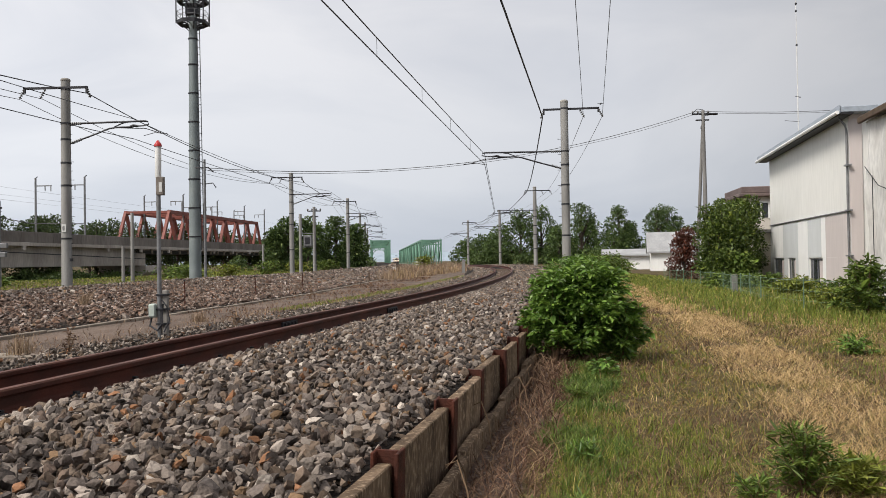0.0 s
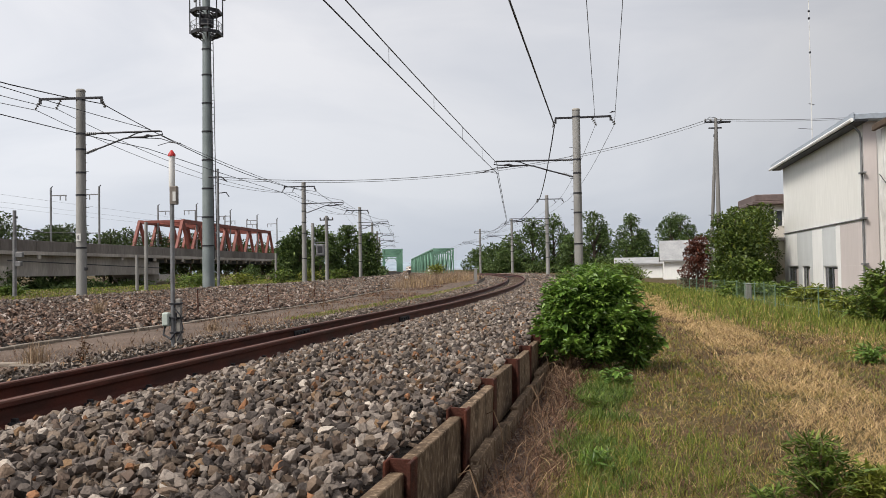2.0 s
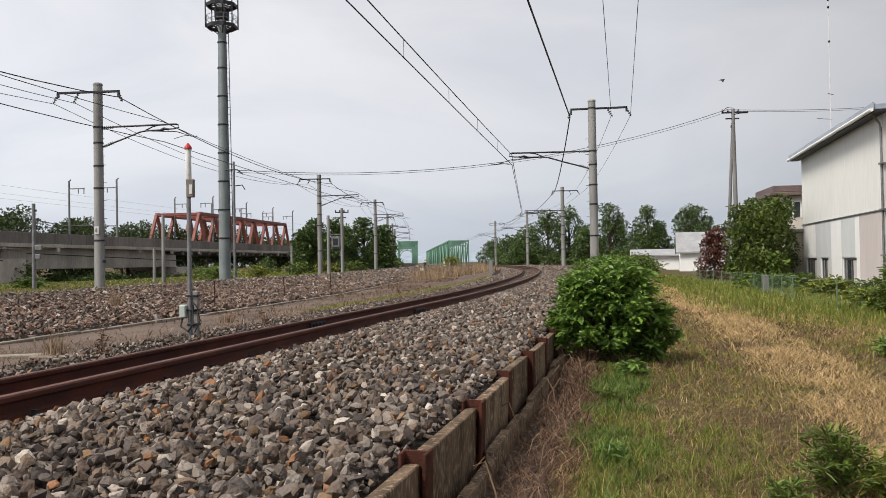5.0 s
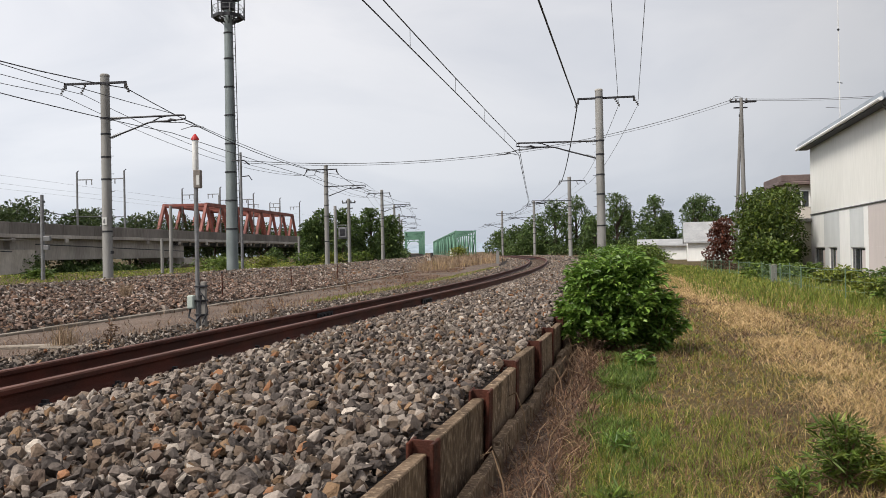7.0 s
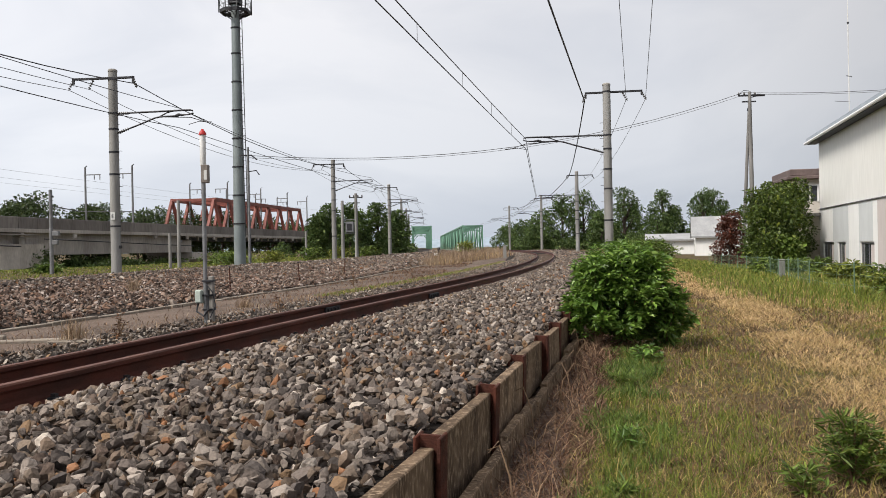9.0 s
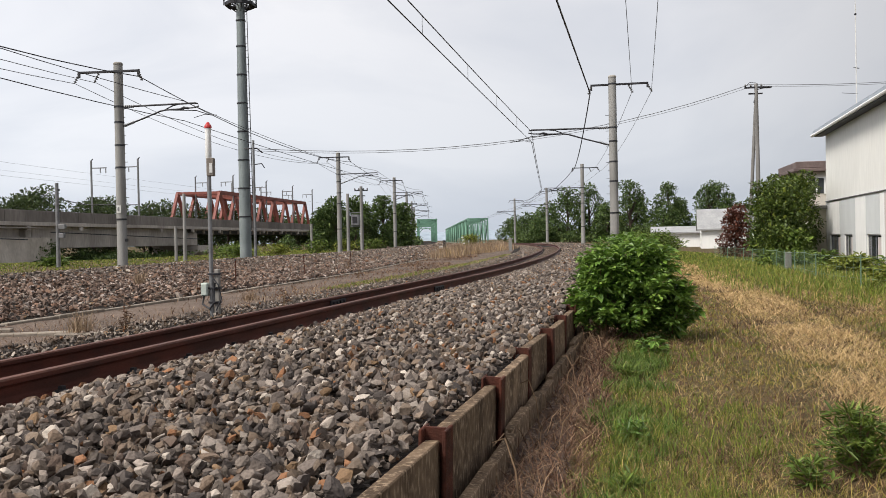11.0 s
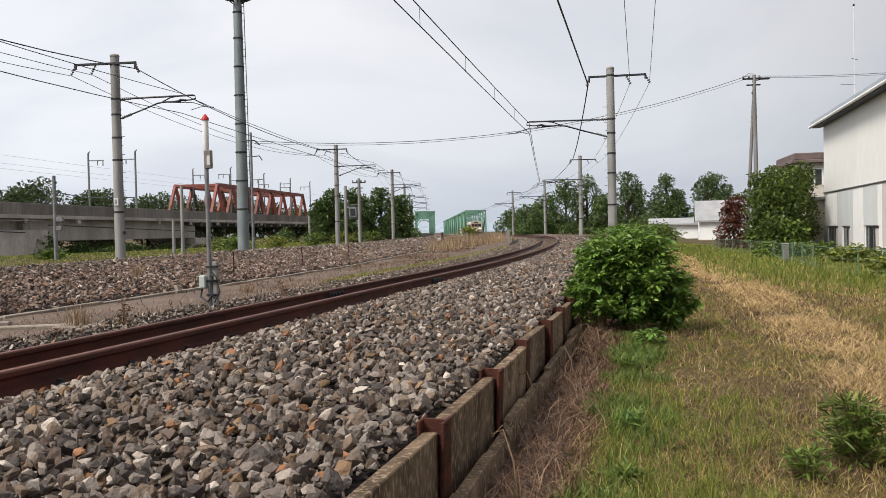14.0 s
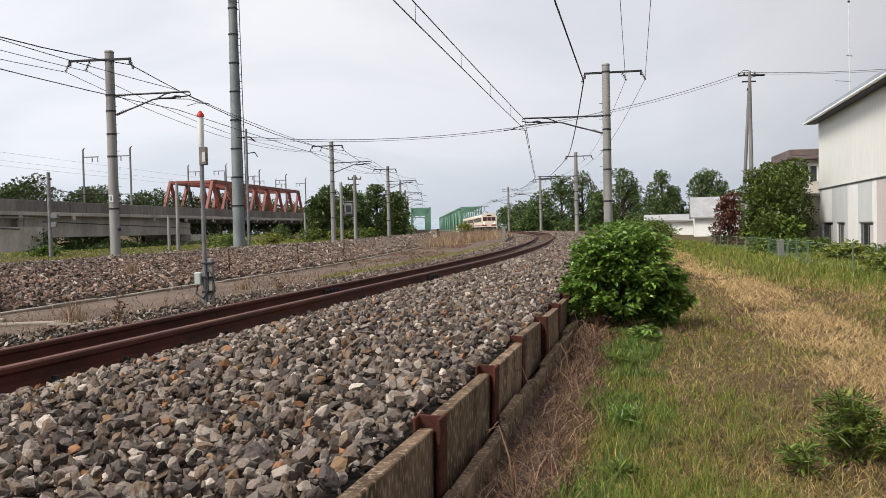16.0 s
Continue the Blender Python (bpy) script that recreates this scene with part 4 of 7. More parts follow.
part("cable_arm", Shape().tube([(-0.5, 0, 6.3), (0.2, 0, 6.3), (0.5, 0, 6.05)], 0.04, 6).tube([(0, 0, 5.4), (0.45, 0, 5.45), (0.62, 0, 5.2)], 0.03, 6), M_DARK, svc)


def slim_pole(x, y, top, r, label, arm=None, m_=None):
    p = thing("utility_pole", pose(x, y, 0), label, "utility pole")
    part("shaft", Shape().lathe([(r * 1.25, -0.5), (r, top)], n=10), m_ or M_POLE, p)
    if arm:
        part("crossarm", Shape().box(-arm, arm, -0.04, 0.04, top - 0.35, top - 0.27).box(-arm * 0.6, arm * 0.6, -0.04, 0.04, top - 0.75, top - 0.68), M_DARK, p)
        for k in (-1, -0.35, 0.35, 1):
            part("insulator", Shape().lathe([(0.03, top - 0.27), (0.06, top - 0.22), (0.03, top - 0.12)], (k * arm * 0.93, 0, 0), 8), M_INS, p)
    return p


slim_pole(-19.8, 50, 2.2, 0.09, "short pale concrete post beyond the bank")
slim_pole(-19.45, 50.6, 4.3, 0.10, "slim grey pole beyond the bank")
lampp = slim_pole(-21.98, 40, 4.3, 0.085, "slim grey pole with an arm beyond the bank", None, M_GALV)
part("lamp_arm", Shape().tube([(0, 0, 3.5), (0.5, 0, 3.38), (1.6, 0, 3.15), (4.2, 0, 3.1)], 0.025, 6).box(-0.02, 0.14, -0.05, 0.05, 3.9, 4.0), M_DARK, lampp)
part("junction_box", Shape().box(0.08, 0.42, -0.1, 0.1, 1.95, 2.2, ch=0.02), M_GALV, lampp)
part("junction_box", Shape().box(0.08, 0.36, -0.1, 0.1, 1.5, 1.75, ch=0.02), M_GALV, lampp)
slim_pole(-10.57, 60, 4.62, 0.11, "old concrete pole among dark trees")
slim_pole(-9.54, 60, 5.15, 0.11, "concrete pole with a transformer box among trees", 0.5)
tb = thing("switch_cabinet", pose(-10.03, 60.1, 2.24), "pale grey pole-mounted switch cabinet with a dark panel", "electrical cabinet")
part("cabinet", Shape().box(-0.3, 0.3, -0.25, 0.25, 0.0, 0.8, ch=0.03), M_GALV, tb)
part("cabinet_panel", Shape().box(-0.18, 0.18, -0.27, -0.251, 0.15, 0.65, ch=0.01), M_DARK, tb)
part("support_bar", Shape().bar((-0.5, 0, -0.05), (0.5, 0, -0.05), 0.08).bar((-0.5, 0, 0.95), (0.5, 0, 0.95), 0.06), M_GALV, tb)
slim_pole(-20.7, 93, 3.2, 0.12, "short concrete post before the trees")

# ---- red-capped beacon post beside the track ----
bc = thing("signal_post", pose(-3.53, 10.1, 0.07), "slim grey post with a white tube lamp and red cap", "signal post")
part("base_mast", Shape().box(0.02, 0.09, -0.035, 0.035, -0.1, 0.62, ch=0.01), M_CONC, bc, "short concrete stub")
post = part("post_tube", Shape().tube([(-0.01, -0.03, -0.02), (-0.01, -0.03, 2.05)], 0.027, 12), M_GALV, bc)
for z in (0.2, 0.38, 0.56):
    part("clamp", Shape().box(-0.045, 0.10, -0.065, 0.045, z - 0.012, z + 0.012, ch=0.004), M_DARK, bc)
part("lamp_tube", Shape().lathe([(0.036, 2.02), (0.038, 2.04), (0.038, 2.40), (0.036, 2.41)], (-0.01, -0.03, 0), 14), M_WHITE, bc, "white lamp tube")
part("red_cap", Shape().lathe([(0.048, 2.41), (0.046, 2.435), (0.012, 2.485), (0.004, 2.488)], (-0.01, -0.03, 0), 14), M_RED, bc, "red conical cap")
part("control_box", Shape().box(-0.03, 0.065, -0.07, 0.0, 1.80, 2.03, ch=0.008), mat("brown_grey_box", (0.25, 0.225, 0.20), (0.18, 0.155, 0.135), rough=0.6, scale=8, fine=40, bump=0.1), bc)
part("control_label", Shape().box(0.012, 0.05, -0.075, -0.0705, 1.84, 1.96), M_TAG, bc)
jb = part("junction_box", Shape().box(-0.13, -0.045, -0.09, 0.0, 0.28, 0.45, ch=0.012), M_BOX, bc, "pale green-grey junction box")
part("box_lid", Shape().box(-0.122, -0.053, -0.098, -0.0915, 0.295, 0.435, ch=0.004), M_BOX, jb)
part("cable", Shape().tube([(-0.1, -0.05, 0.28), (-0.12, -0.06, 0.18), (-0.02, -0.08, 0.12), (0.04, -0.09, 0.2), (0.05, -0.085, 0.45)], 0.014, 6), M_WIRE, bc)
part("cable", Shape().tube([(0.03, -0.075, 0.5), (0.1, -0.09, 0.42), (0.13, -0.07, 0.25), (0.06, -0.08, 0.1)], 0.009, 6), M_WIRE, bc)

# ---- concrete viaduct of the high-level line ----
VA, VB = Vector((-73.5, 20.0, 0)), Vector((-47.5, 255.0, 0))       # near-side parapet line
vd = (VB - VA).normalized()
vnl = Vector((-vd.y, vd.x, 0))
vh = math.degrees(math.atan2(-vd.x, vd.y))
VL = (VB - VA).length
DECK = 4.55


def vpose(s, off=0.0, z=0.0):
    q = VA + vd * s + vnl * off
    return pose(q.x, q.y, z, 0, 0, vh)


via = thing("viaduct", pose(0, 0, 0), "long grey stained concrete railway viaduct on low piers", "viaduct")
B1 = 134.0                                                            # girder spans end where the truss begins
part("deck_slab", Shape().box(-11.0, 0.35, 0, VL, DECK - 0.35, DECK, vpose(0)), M_VIA, via)
part("edge_beam", Shape().box(-0.06, 0.42, 0, VL, DECK - 0.42, DECK + 0.12, vpose(0), 0.03), M_VIA, via)
for k in range(20):
    part("girder_end_bracket", Shape().box(0.2, 0.55, 4 + k * 12.0, 4.7 + k * 12.0, DECK - 1.05, DECK - 0.45, vpose(0), 0.05), M_VIA, via)
npan = int(VL / 4.0)
pan = Shape().box(0.0, 0.22, 0.03, 3.97, DECK + 0.12, DECK + 1.75, ch=0.03).mesh("parapet_panel", M_VIAD)
pan2 = Shape().box(-10.9, -10.68, 0.03, 3.97, DECK + 0.12, DECK + 1.75, ch=0.03).mesh("parapet_panel", M_VIAD)
for k in range(npan):
    part("parapet_panel", pan, None, via, "", vpose(k * 4.0))
    part("parapet_panel", pan2, None, via, "", vpose(k * 4.0))
for k in range(4):
    a, b = max(0.0, 3.5 + (k - 1) * 43.5), 3.5 + k * 43.5 + (7.0 if k == 3 else 0.0)
    s = Shape().box(-8.6, -0.9, a + 0.25, b - 0.25, 0.95, DECK - 0.36, vpose(0), 0.08)
    part("box_girder", s, M_VIA, via)
    part("drain_pipe", Shape().tube([vpose(a + 2, 0.5, 3.25).translation + vnl * -1.36, vpose(b - 3, 0.5, 2.2).translation + vnl * -1.36], 0.09, 6), M_DARK, via)
haunch = [(93.2, 2.5), (93.2, -0.45), (91.0, -0.55), (87.0, -1.2), (83.5, -1.9), (80.5, -3.6), (70.0, -3.6), (70.0, 2.5)]
hp = Shape().add([vpose(0) @ Vector((x, yy, z)) for x in (-9.4, 0.25) for yy, z in haunch],
                 [tuple(range(8)), tuple(range(15, 7, -1))] + [(i, i + 8, (i + 1) % 8 + 8, (i + 1) % 8) for i in range(8)])
part("pier", hp, M_PIER, via, "broad pale concrete pier with a curved haunch")
part("bearing_block", Shape().box(-0.9, 0.1, 88.2, 89.4, 2.5, 3.7, vpose(0), 0.05), M_CONC, via)
part("maintenance_ledge", Shape().box(0.1, 0.7, 70.0, 91.0, 3.75, 3.9, vpose(0), 0.02), M_CONC, via)
for k in (0, 1, 3):
    s = 3.5 + k * 43.5 + (7.0 if k == 3 else 0.0)
    pr = Shape()
    prof = [(-6.6, -3.6), (-7.2, -2.0), (-9.6, -0.4), (-9.6, 0.95), (0.2, 0.95), (0.2, -0.4), (-2.2, -2.0), (-2.8, -3.6)]
    m_ = vpose(s)
    w = 2.4
    vs = [m_ @ Vector((x, yy, z)) for yy in (-w, w) for x, z in prof]
    n = len(prof)
    pr.add(vs, [tuple(range(n)), tuple(range(2 * n - 1, n - 1, -1))] + [(i, i + n, (i + 1) % n + n, (i + 1) % n) for i in range(n)])
    part("pier", pr, M_VIA, via, "grey concrete hammerhead pier")
# steel floor under the truss span
part("floor_girder", Shape().box(-9.6, -0.9, B1 + 2, VL, DECK - 1.2, DECK - 0.36, vpose(0)), M_DARK, via)
for k in range(24):
    part("floor_bracket", Shape().box(0.0, 0.30, B1 + 3 + k * 4.2, B1 + 3.35 + k * 4.2, DECK - 1.25, DECK - 0.43, vpose(0)).box(0.0, 0.30, B1 + 3 + k * 4.2, B1 + 6.2 + k * 4.2, DECK - 0.62, DECK - 0.43, vpose(0)), M_KERB, via)
stair = Shape()
for k in range(12):
    stair.box(0.6, 1.6, B1 - 1.5 - k * 0.3, B1 - 1.2 - k * 0.3, DECK - 1.4 - k * 0.42, DECK - 1.34 - k * 0.42, vpose(0))
stair.bar(vpose(B1 - 1.0, -1.0, DECK - 1.2).translation, vpose(B1 - 5.2, -1.0, DECK - 6.4).translation, 0.12)
part("inspection_stair", stair, M_GALV, via)


def trussbridge(name, label, m, width, length, height, npan_, material, bar, portal, parent_z=0.0, verticals=True):
    """Through truss: two side frames, portals, top struts and bracing, along +y from the near portal."""
    t = thing(name, m, label, "truss bridge")
    pl = length / npan_
    for sx in (0, -width):
        part("bottom_chord", Shape().bar((sx, 0, 0), (sx, length, 0), bar * 1.2), material, t)
        part("top_chord", Shape().bar((sx, pl * 0.5 if not verticals else 0, height), (sx, length - (pl * 0.5 if not verticals else 0), height), bar * 1.25), material, t)
        for k in range(npan_):
            if verticals:
                part("vertical", Shape().bar((sx, k * pl, 0), (sx, k * pl, height), bar), material, t)
                a, b = ((k, 0), (k + 1, height)) if k % 2 else ((k, height), (k + 1, 0))
                part("diagonal", Shape().bar((sx, a[0] * pl, a[1]), (sx, b[0] * pl, b[1]), bar * 0.8), material, t)
            else:
                part("diagonal", Shape().bar((sx, k * pl, 0), (sx, (k + 0.5) * pl, height), bar), material, t)
                part("diagonal", Shape().bar((sx, (k + 0.5) * pl, height), (sx, (k + 1) * pl, 0), bar), material, t)
        if verticals:
            part("vertical", Shape().bar((sx, length, 0), (sx, length, height), bar), material, t)
    for k in range(npan_ + (1 if verticals else 0)):
        y = (k if verticals else k + 0.5) * pl
        part("top_strut", Shape().bar((0, y, height), (-width, y, height), bar * 0.9), material, t)
        if k and k < npan_:
            y0 = y - pl
            part("lateral_brace", Shape().bar((0, y0, height), (-width, y, height), bar * 0.45).bar((-width, y0, height), (0, y, height), bar * 0.45), material, t)
    if portal:
        yp = 0 if verticals else pl * 0.5
        s = Shape().bar((0, yp, height - portal), (-width, yp, height - portal), bar * 0.7)
        nq = 4
        for k in range(nq):
            x0, x1 = -width * k / nq, -width * (k + 1) / nq
            s.bar((x0, yp, height if k % 2 else height - portal), (x1, yp, height - portal if k % 2 else height), bar * 0.5)
        for sx in (0, -width):
            k = 1 if sx == 0 else -1
            s.bar((sx, yp, height - portal * 2.6), (sx - k * width * 0.10, yp, height - portal * 1.6), bar * 0.6)
            s.bar((sx - k * width * 0.10, yp, height - portal * 1.6), (sx - k * width * 0.30, yp, height - portal), bar * 0.6)
        part("portal_frame", s, material, t)
    return t


# red truss standing on the viaduct
q = VA + vd * 146.6
trussbridge("red_truss_bridge", "red-oxide painted steel truss bridge on the viaduct line", pose(q.x - 0.45, q.y, DECK, 0, 0, vh), 9.6, 62.0, 7.6, 8, M_REDTRUSS, 0.58, 0.0, verticals=False)
# masts of the high-level line
for i, (s, off, top) in enumerate([(sm, o, 16.2) for sm in (118.0, 157.0, 176.2, 194.6, 210.6) for o in (0.3, 9.2)]):
    p = VA + vd * s + vnl * off
    mst = thing("line_mast", pose(p.x, p.y, DECK, 0, 0, vh), "dark steel line mast with a short bracket on the viaduct", "catenary mast", "masts on the viaduct")
    h = top - DECK
    part("mast_tube", Shape().lathe([(0.19, 0), (0.16, h)], n=8), M_GALV, mst)
    b = 2.9 if off > 5 else -2.9
    part("bracket", Shape().bar((0, 0, h - 1.35), (b, 0, h - 1.35), 0.17).bar((b * 0.96, 0, h - 1.3), (b * 0.96, 0, h - 2.3), 0.13).bar((b * 0.6, 0, h - 1.3), (b * 0.6, 0, h - 2.2), 0.13), M_GALV, mst)
    part("mast_tip", Shape().bar((0, 0, h - 0.05), (0.35, 0, h + 0.25), 0.12), M_DARK, mst)
for off, z in ((1.2, 13.0), (9.2, 13.0), (3.0, 11.4)):
    a, b = VA + vd * -20 + vnl * off, VB + vnl * off
    wire("thin far wire of the high-level line", [(a.x, a.y, z), (b.x, b.y, z)], [0.3], 0.013, M_THINWIRE)

# ---- green river bridges at the end of both lines ----
x, h = along(200, -0.565)
for k in range(3):
    yk = 198 + k * 62
    xk, hk = along(yk + 1, -0.565)
    r = radians(-hk)
    trussbridge("green_truss_bridge", "green painted steel railway truss bridge across the river", pose(xk + 2.35 * math.cos(r), yk, 0.1, 0, 0, -hk), 4.7, 60, 6.0, 7, M_GREENTRUSS, 0.30, 1.1)
for k in range(2):
    yk = 232 + k * 62
    xk, hk = along(yk + 1, 0, FARL)
    r = radians(-hk)
    trussbridge("green_truss_bridge", "green painted steel truss bridge of the second line", pose(xk + 2.6 * math.cos(r), yk, 0.0, 0, 0, -hk), 5.4, 60, 7.0, 7, M_GREENTRUSS, 0.40, 1.7)
xk, hk = along(196, 0)
hut = thing("trackside_hut", pose(-5.5, 190, 0.1), "small pale trackside cabin before the green bridge", "hut")
part("wall", Shape().box(-0.9, 0.9, -0.9, 0.9, -0.4, 1.55, ch=0.03), M_SIDW, hut)
part("roof", Shape().box(-1.0, 1.0, -1.0, 1.0, 1.55, 1.68, ch=0.03), M_ROOFGR, hut)
part("door", Shape().box(-0.35, 0.35, -0.93, -0.903, -0.3, 1.3, ch=0.01), M_GALV, hut)

# ---- leaves, bushes and trees ----
def leaf_mesh(name, pos, out, size, material, seed, droop=0.3, slim=0.5, jitter=0.5):
    """Folded leaves of two long faces each; out is the way each one points."""
    rng_ = np.random.default_rng(seed)
    n = len(pos)
    d = out + rng_.normal(0, jitter, (n, 3))
    d[:, 2] -= droop
    d /= np.linalg.norm(d, axis=1)[:, None] + 1e-9
    up = rng_.normal(0, 0.35, (n, 3)) + np.array([0, 0, 1.0])
    side = np.cross(d, up)
    side /= np.linalg.norm(side, axis=1)[:, None] + 1e-9
    nor = np.cross(side, d)
    s = size[:, None]
    w, fold = slim * 0.5, slim * 0.3
    base, tip = pos, pos + d * s
    l1 = pos + d * s * 0.33 + side * s * w + nor * s * fold
    r1 = pos + d * s * 0.33 - side * s * w + nor * s * fold
    l2 = pos + d * s * 0.68 + side * s * w * 0.8 + nor * s * fold * 0.7
    r2 = pos + d * s * 0.68 - side * s * w * 0.8 + nor * s * fold * 0.7
    v = np.stack([base, l1, l2, tip, r2, r1], 1).reshape(-1, 3)
    i = np.arange(n)[:, None] * 6
    f = np.concatenate([i + np.array([[0, 3, 2, 1]]), i + np.array([[0, 5, 4, 3]])], 0)
    return raw(name, v, f, material)


def crown_points(rng_, blobs, n, shell=0.55):
    """Points in the outer part of a set of lumps (x, y, z, r), with the way outwards."""
    b = np.asarray(blobs)
    pick = rng_.choice(len(b), n, p=b[:, 3] ** 2 / (b[:, 3] ** 2).sum())
    d = rng_.normal(size=(n, 3))
    d /= np.linalg.norm(d, axis=1)[:, None]
    rr = shell + (1.06 - shell) * rng_.uniform(0, 1, n) ** 0.7
    return b[pick, :3] + d * (b[pick, 3] * rr)[:, None] * np.array([1, 1, 0.85]), d


def tree(name, x, y, z, height, width, leaf, n, seed, material, label, category="tree", trunk=0.3, group="", nb=14, low=0.25, lean=0.0, full=False, clump=1.0):
    """Tapered trunk, forking limbs, and a crown of leaf clumps round the limb ends."""
    rng_ = np.random.default_rng(seed)
    t = thing(name, pose(x, y, z), label, category, group)
    tr = 0.028 * height
    s = Shape().tube([(0, 0, -0.2), (0.05 * lean * height, 0, height * 0.3), (lean * 0.1 * height, 0.02 * height, height * 0.62), (lean * 0.12 * height, 0, height * 0.86)], tr, 7, tr * 0.25)
    part("trunk", s, M_BARK, t)
    blobs = []
    for k in range(nb):
        a = k * 2.4 + rng_.uniform(-0.5, 0.5)
        zz = height * (low + (0.9 - low) * (k + 0.5) / nb)
        prof = math.sin(math.pi * min(1.0, 0.22 + 0.78 * (zz / height - low) / (1 - low)) ** 0.8)
        prof = max(prof, 0.85 if zz < height * 0.8 else 0.6) if full else prof
        rad = width * 0.5 * max(0.18, prof) * rng_.uniform(0.45, 0.85)
        r = width * rng_.uniform(0.13, 0.23) * clump
        c = (rad * math.cos(a) + lean * 0.1 * zz, rad * math.sin(a), zz + rng_.uniform(-0.04, 0.04) * height)
        blobs.append((*c, r))
        if k % 2 == 0 and trunk:
            part("limb", Shape().tube([(0, 0, zz * 0.6), (c[0] * 0.5, c[1] * 0.5, zz * 0.82), c], tr * 0.4, 5, tr * 0.1), M_BARK, t)
    p, d = crown_points(rng_, blobs, n, 0.45)
    ok = p[:, 2] > height * 0.04
    p, d = p[ok], d[ok]
    size = leaf * np.exp(rng_.normal(0, 0.3, len(p)))
    part("crown", leaf_mesh("crown", p, d, size, material, seed + 1, droop=0.15, slim=0.6, jitter=0.8), None, t)
    return t


def shrub(name, x, y, z, w, dpt, h, leaf, n, seed, material, label, category="bush", stems=16, slim=0.45, group="", droop=0.35, m_stem=None, bare=0.1):
    """Stems that arch out of one root, leaves along them and thick at the outside."""
    rng_ = np.random.default_rng(seed)
    t = thing(name, pose(x, y, z), label, category, group)
    P_, D_ = [], []
    for k in range(stems):
        a = k * 2.399 + rng_.uniform(-0.3, 0.3)
        f = math.sqrt((k + 0.6) / stems)
        tip = np.array([math.cos(a) * w / 2 * f, math.sin(a) * dpt / 2 * f, h * (1.0 - 0.72 * f ** 4.0) * rng_.uniform(0.84, 1.05)])
        pts = []
        for j in range(7):
            u = j / 6
            pts.append(np.array([tip[0] * u ** 1.25, tip[1] * u ** 1.25, tip[2] * (1 - (1 - u) ** 1.5)]))
        part("stem", Shape().tube(pts, h * 0.010 + 0.002, 5, h * 0.003 + 0.001), m_stem or M_DRYSTEM, t)
        m = n // stems
        u = bare + (1 - bare) * rng_.uniform(0, 1, m) ** 0.6
        idx = u * 6
        i0 = np.minimum(idx.astype(int), 5)
        pa = np.array(pts)
        base = pa[i0] + (pa[i0 + 1] - pa[i0]) * (idx - i0)[:, None]
        aa = rng_.uniform(0, 2 * np.pi, m)
        o = np.stack([np.cos(aa), np.sin(aa), rng_.uniform(-0.3, 0.6, m)], 1)
        base = base + o * rng_.uniform(0.0, 0.20, m)[:, None] * (w * 0.5)
        base[:, 2] = np.clip(base[:, 2], 0.03 * h, None)
        P_.append(base)
        D_.append(o + 0.5 * np.array([math.cos(a) * f, math.sin(a) * f, 0.2]))
    p, d = np.concatenate(P_), np.concatenate(D_)
    size = leaf * np.exp(rng_.normal(0, 0.28, len(p)))
    part("foliage", leaf_mesh("foliage", p, d, size, material, seed + 1, droop=droop, slim=slim, jitter=0.35), None, t)
    return t


# big bush at the end of the wall
shrub("bush", 1.32, 7.75, 0.0, 1.08, 1.0, 0.93, 0.052, 17000, 31, M_BUSH, "dense green broad-leaved bush at the wall's end", stems=72, slim=0.48, bare=0.22)
shrub("bush", 1.04, 7.6, 0.0, 0.62, 0.7, 0.86, 0.052, 6000, 32, M_BUSH, "leafy green bush leaning on the retaining wall", stems=26, slim=0.48, bare=0.36)
shrub("bush", 1.70, 7.7, 0.0, 0.56, 0.6, 0.56, 0.056, 2600, 33, M_BUSH, "low leafy shoots at the edge of the bush", stems=18, slim=0.42)
shrub("bush", 2.0, 12.5, 0.1, 1.3, 2.4, 0.78, 0.08, 3000, 34, M_BUSH, "green bush behind the wall's end by the ballast", stems=30)
shrub("bush", 4.9, 30.0, 0.0, 2.6, 5.0, 1.1, 0.12, 3400, 35, M_BUSH, "green thicket along the ballast edge", stems=36)
shrub("bush", 8.6, 44.0, 0.0, 3.4, 7.0, 1.25, 0.13, 4000, 36, M_LEAF, "green thicket beside the railway poles", stems=36)
shrub("bush", 12.2, 60.0, -0.1, 4.2, 8.0, 1.05, 0.17, 3600, 37, M_LEAF, "green thicket before the white houses", stems=36)
# small bushy weeds on the grass
shrub("weed_bush", 1.48, 3.36, 0.0, 0.30, 0.28, 0.28, 0.044, 1500, 41, M_LEAF, "small leafy green weed growing in the grass", "weed", stems=26, slim=0.17, droop=-0.1)
shrub("weed_bush", 1.68, 3.30, 0.0, 0.30, 0.28, 0.17, 0.042, 1300, 42, M_YELLEAF, "yellow-green leafy weed growing in the grass", "weed", stems=20, slim=0.17, droop=-0.1)
shrub("weed_bush", 1.22, 3.2, 0.0, 0.2, 0.2, 0.12, 0.04, 260, 45, M_LEAF, "low leafy green weed growing in the grass", "weed", stems=12, slim=0.26, droop=0.0)
shrub("weed_bush", 4.1, 8.1, 0.0, 0.42, 0.3, 0.18, 0.06, 400, 43, M_BUSH, "low dark green weed in the grass", "weed", stems=14, slim=0.3)
shrub("weed_bush", 1.30, 6.75, 0.0, 0.3, 0.25, 0.17, 0.06, 160, 44, M_BUSH, "pale green weed in front of the bush", "weed", stems=9, slim=0.4)

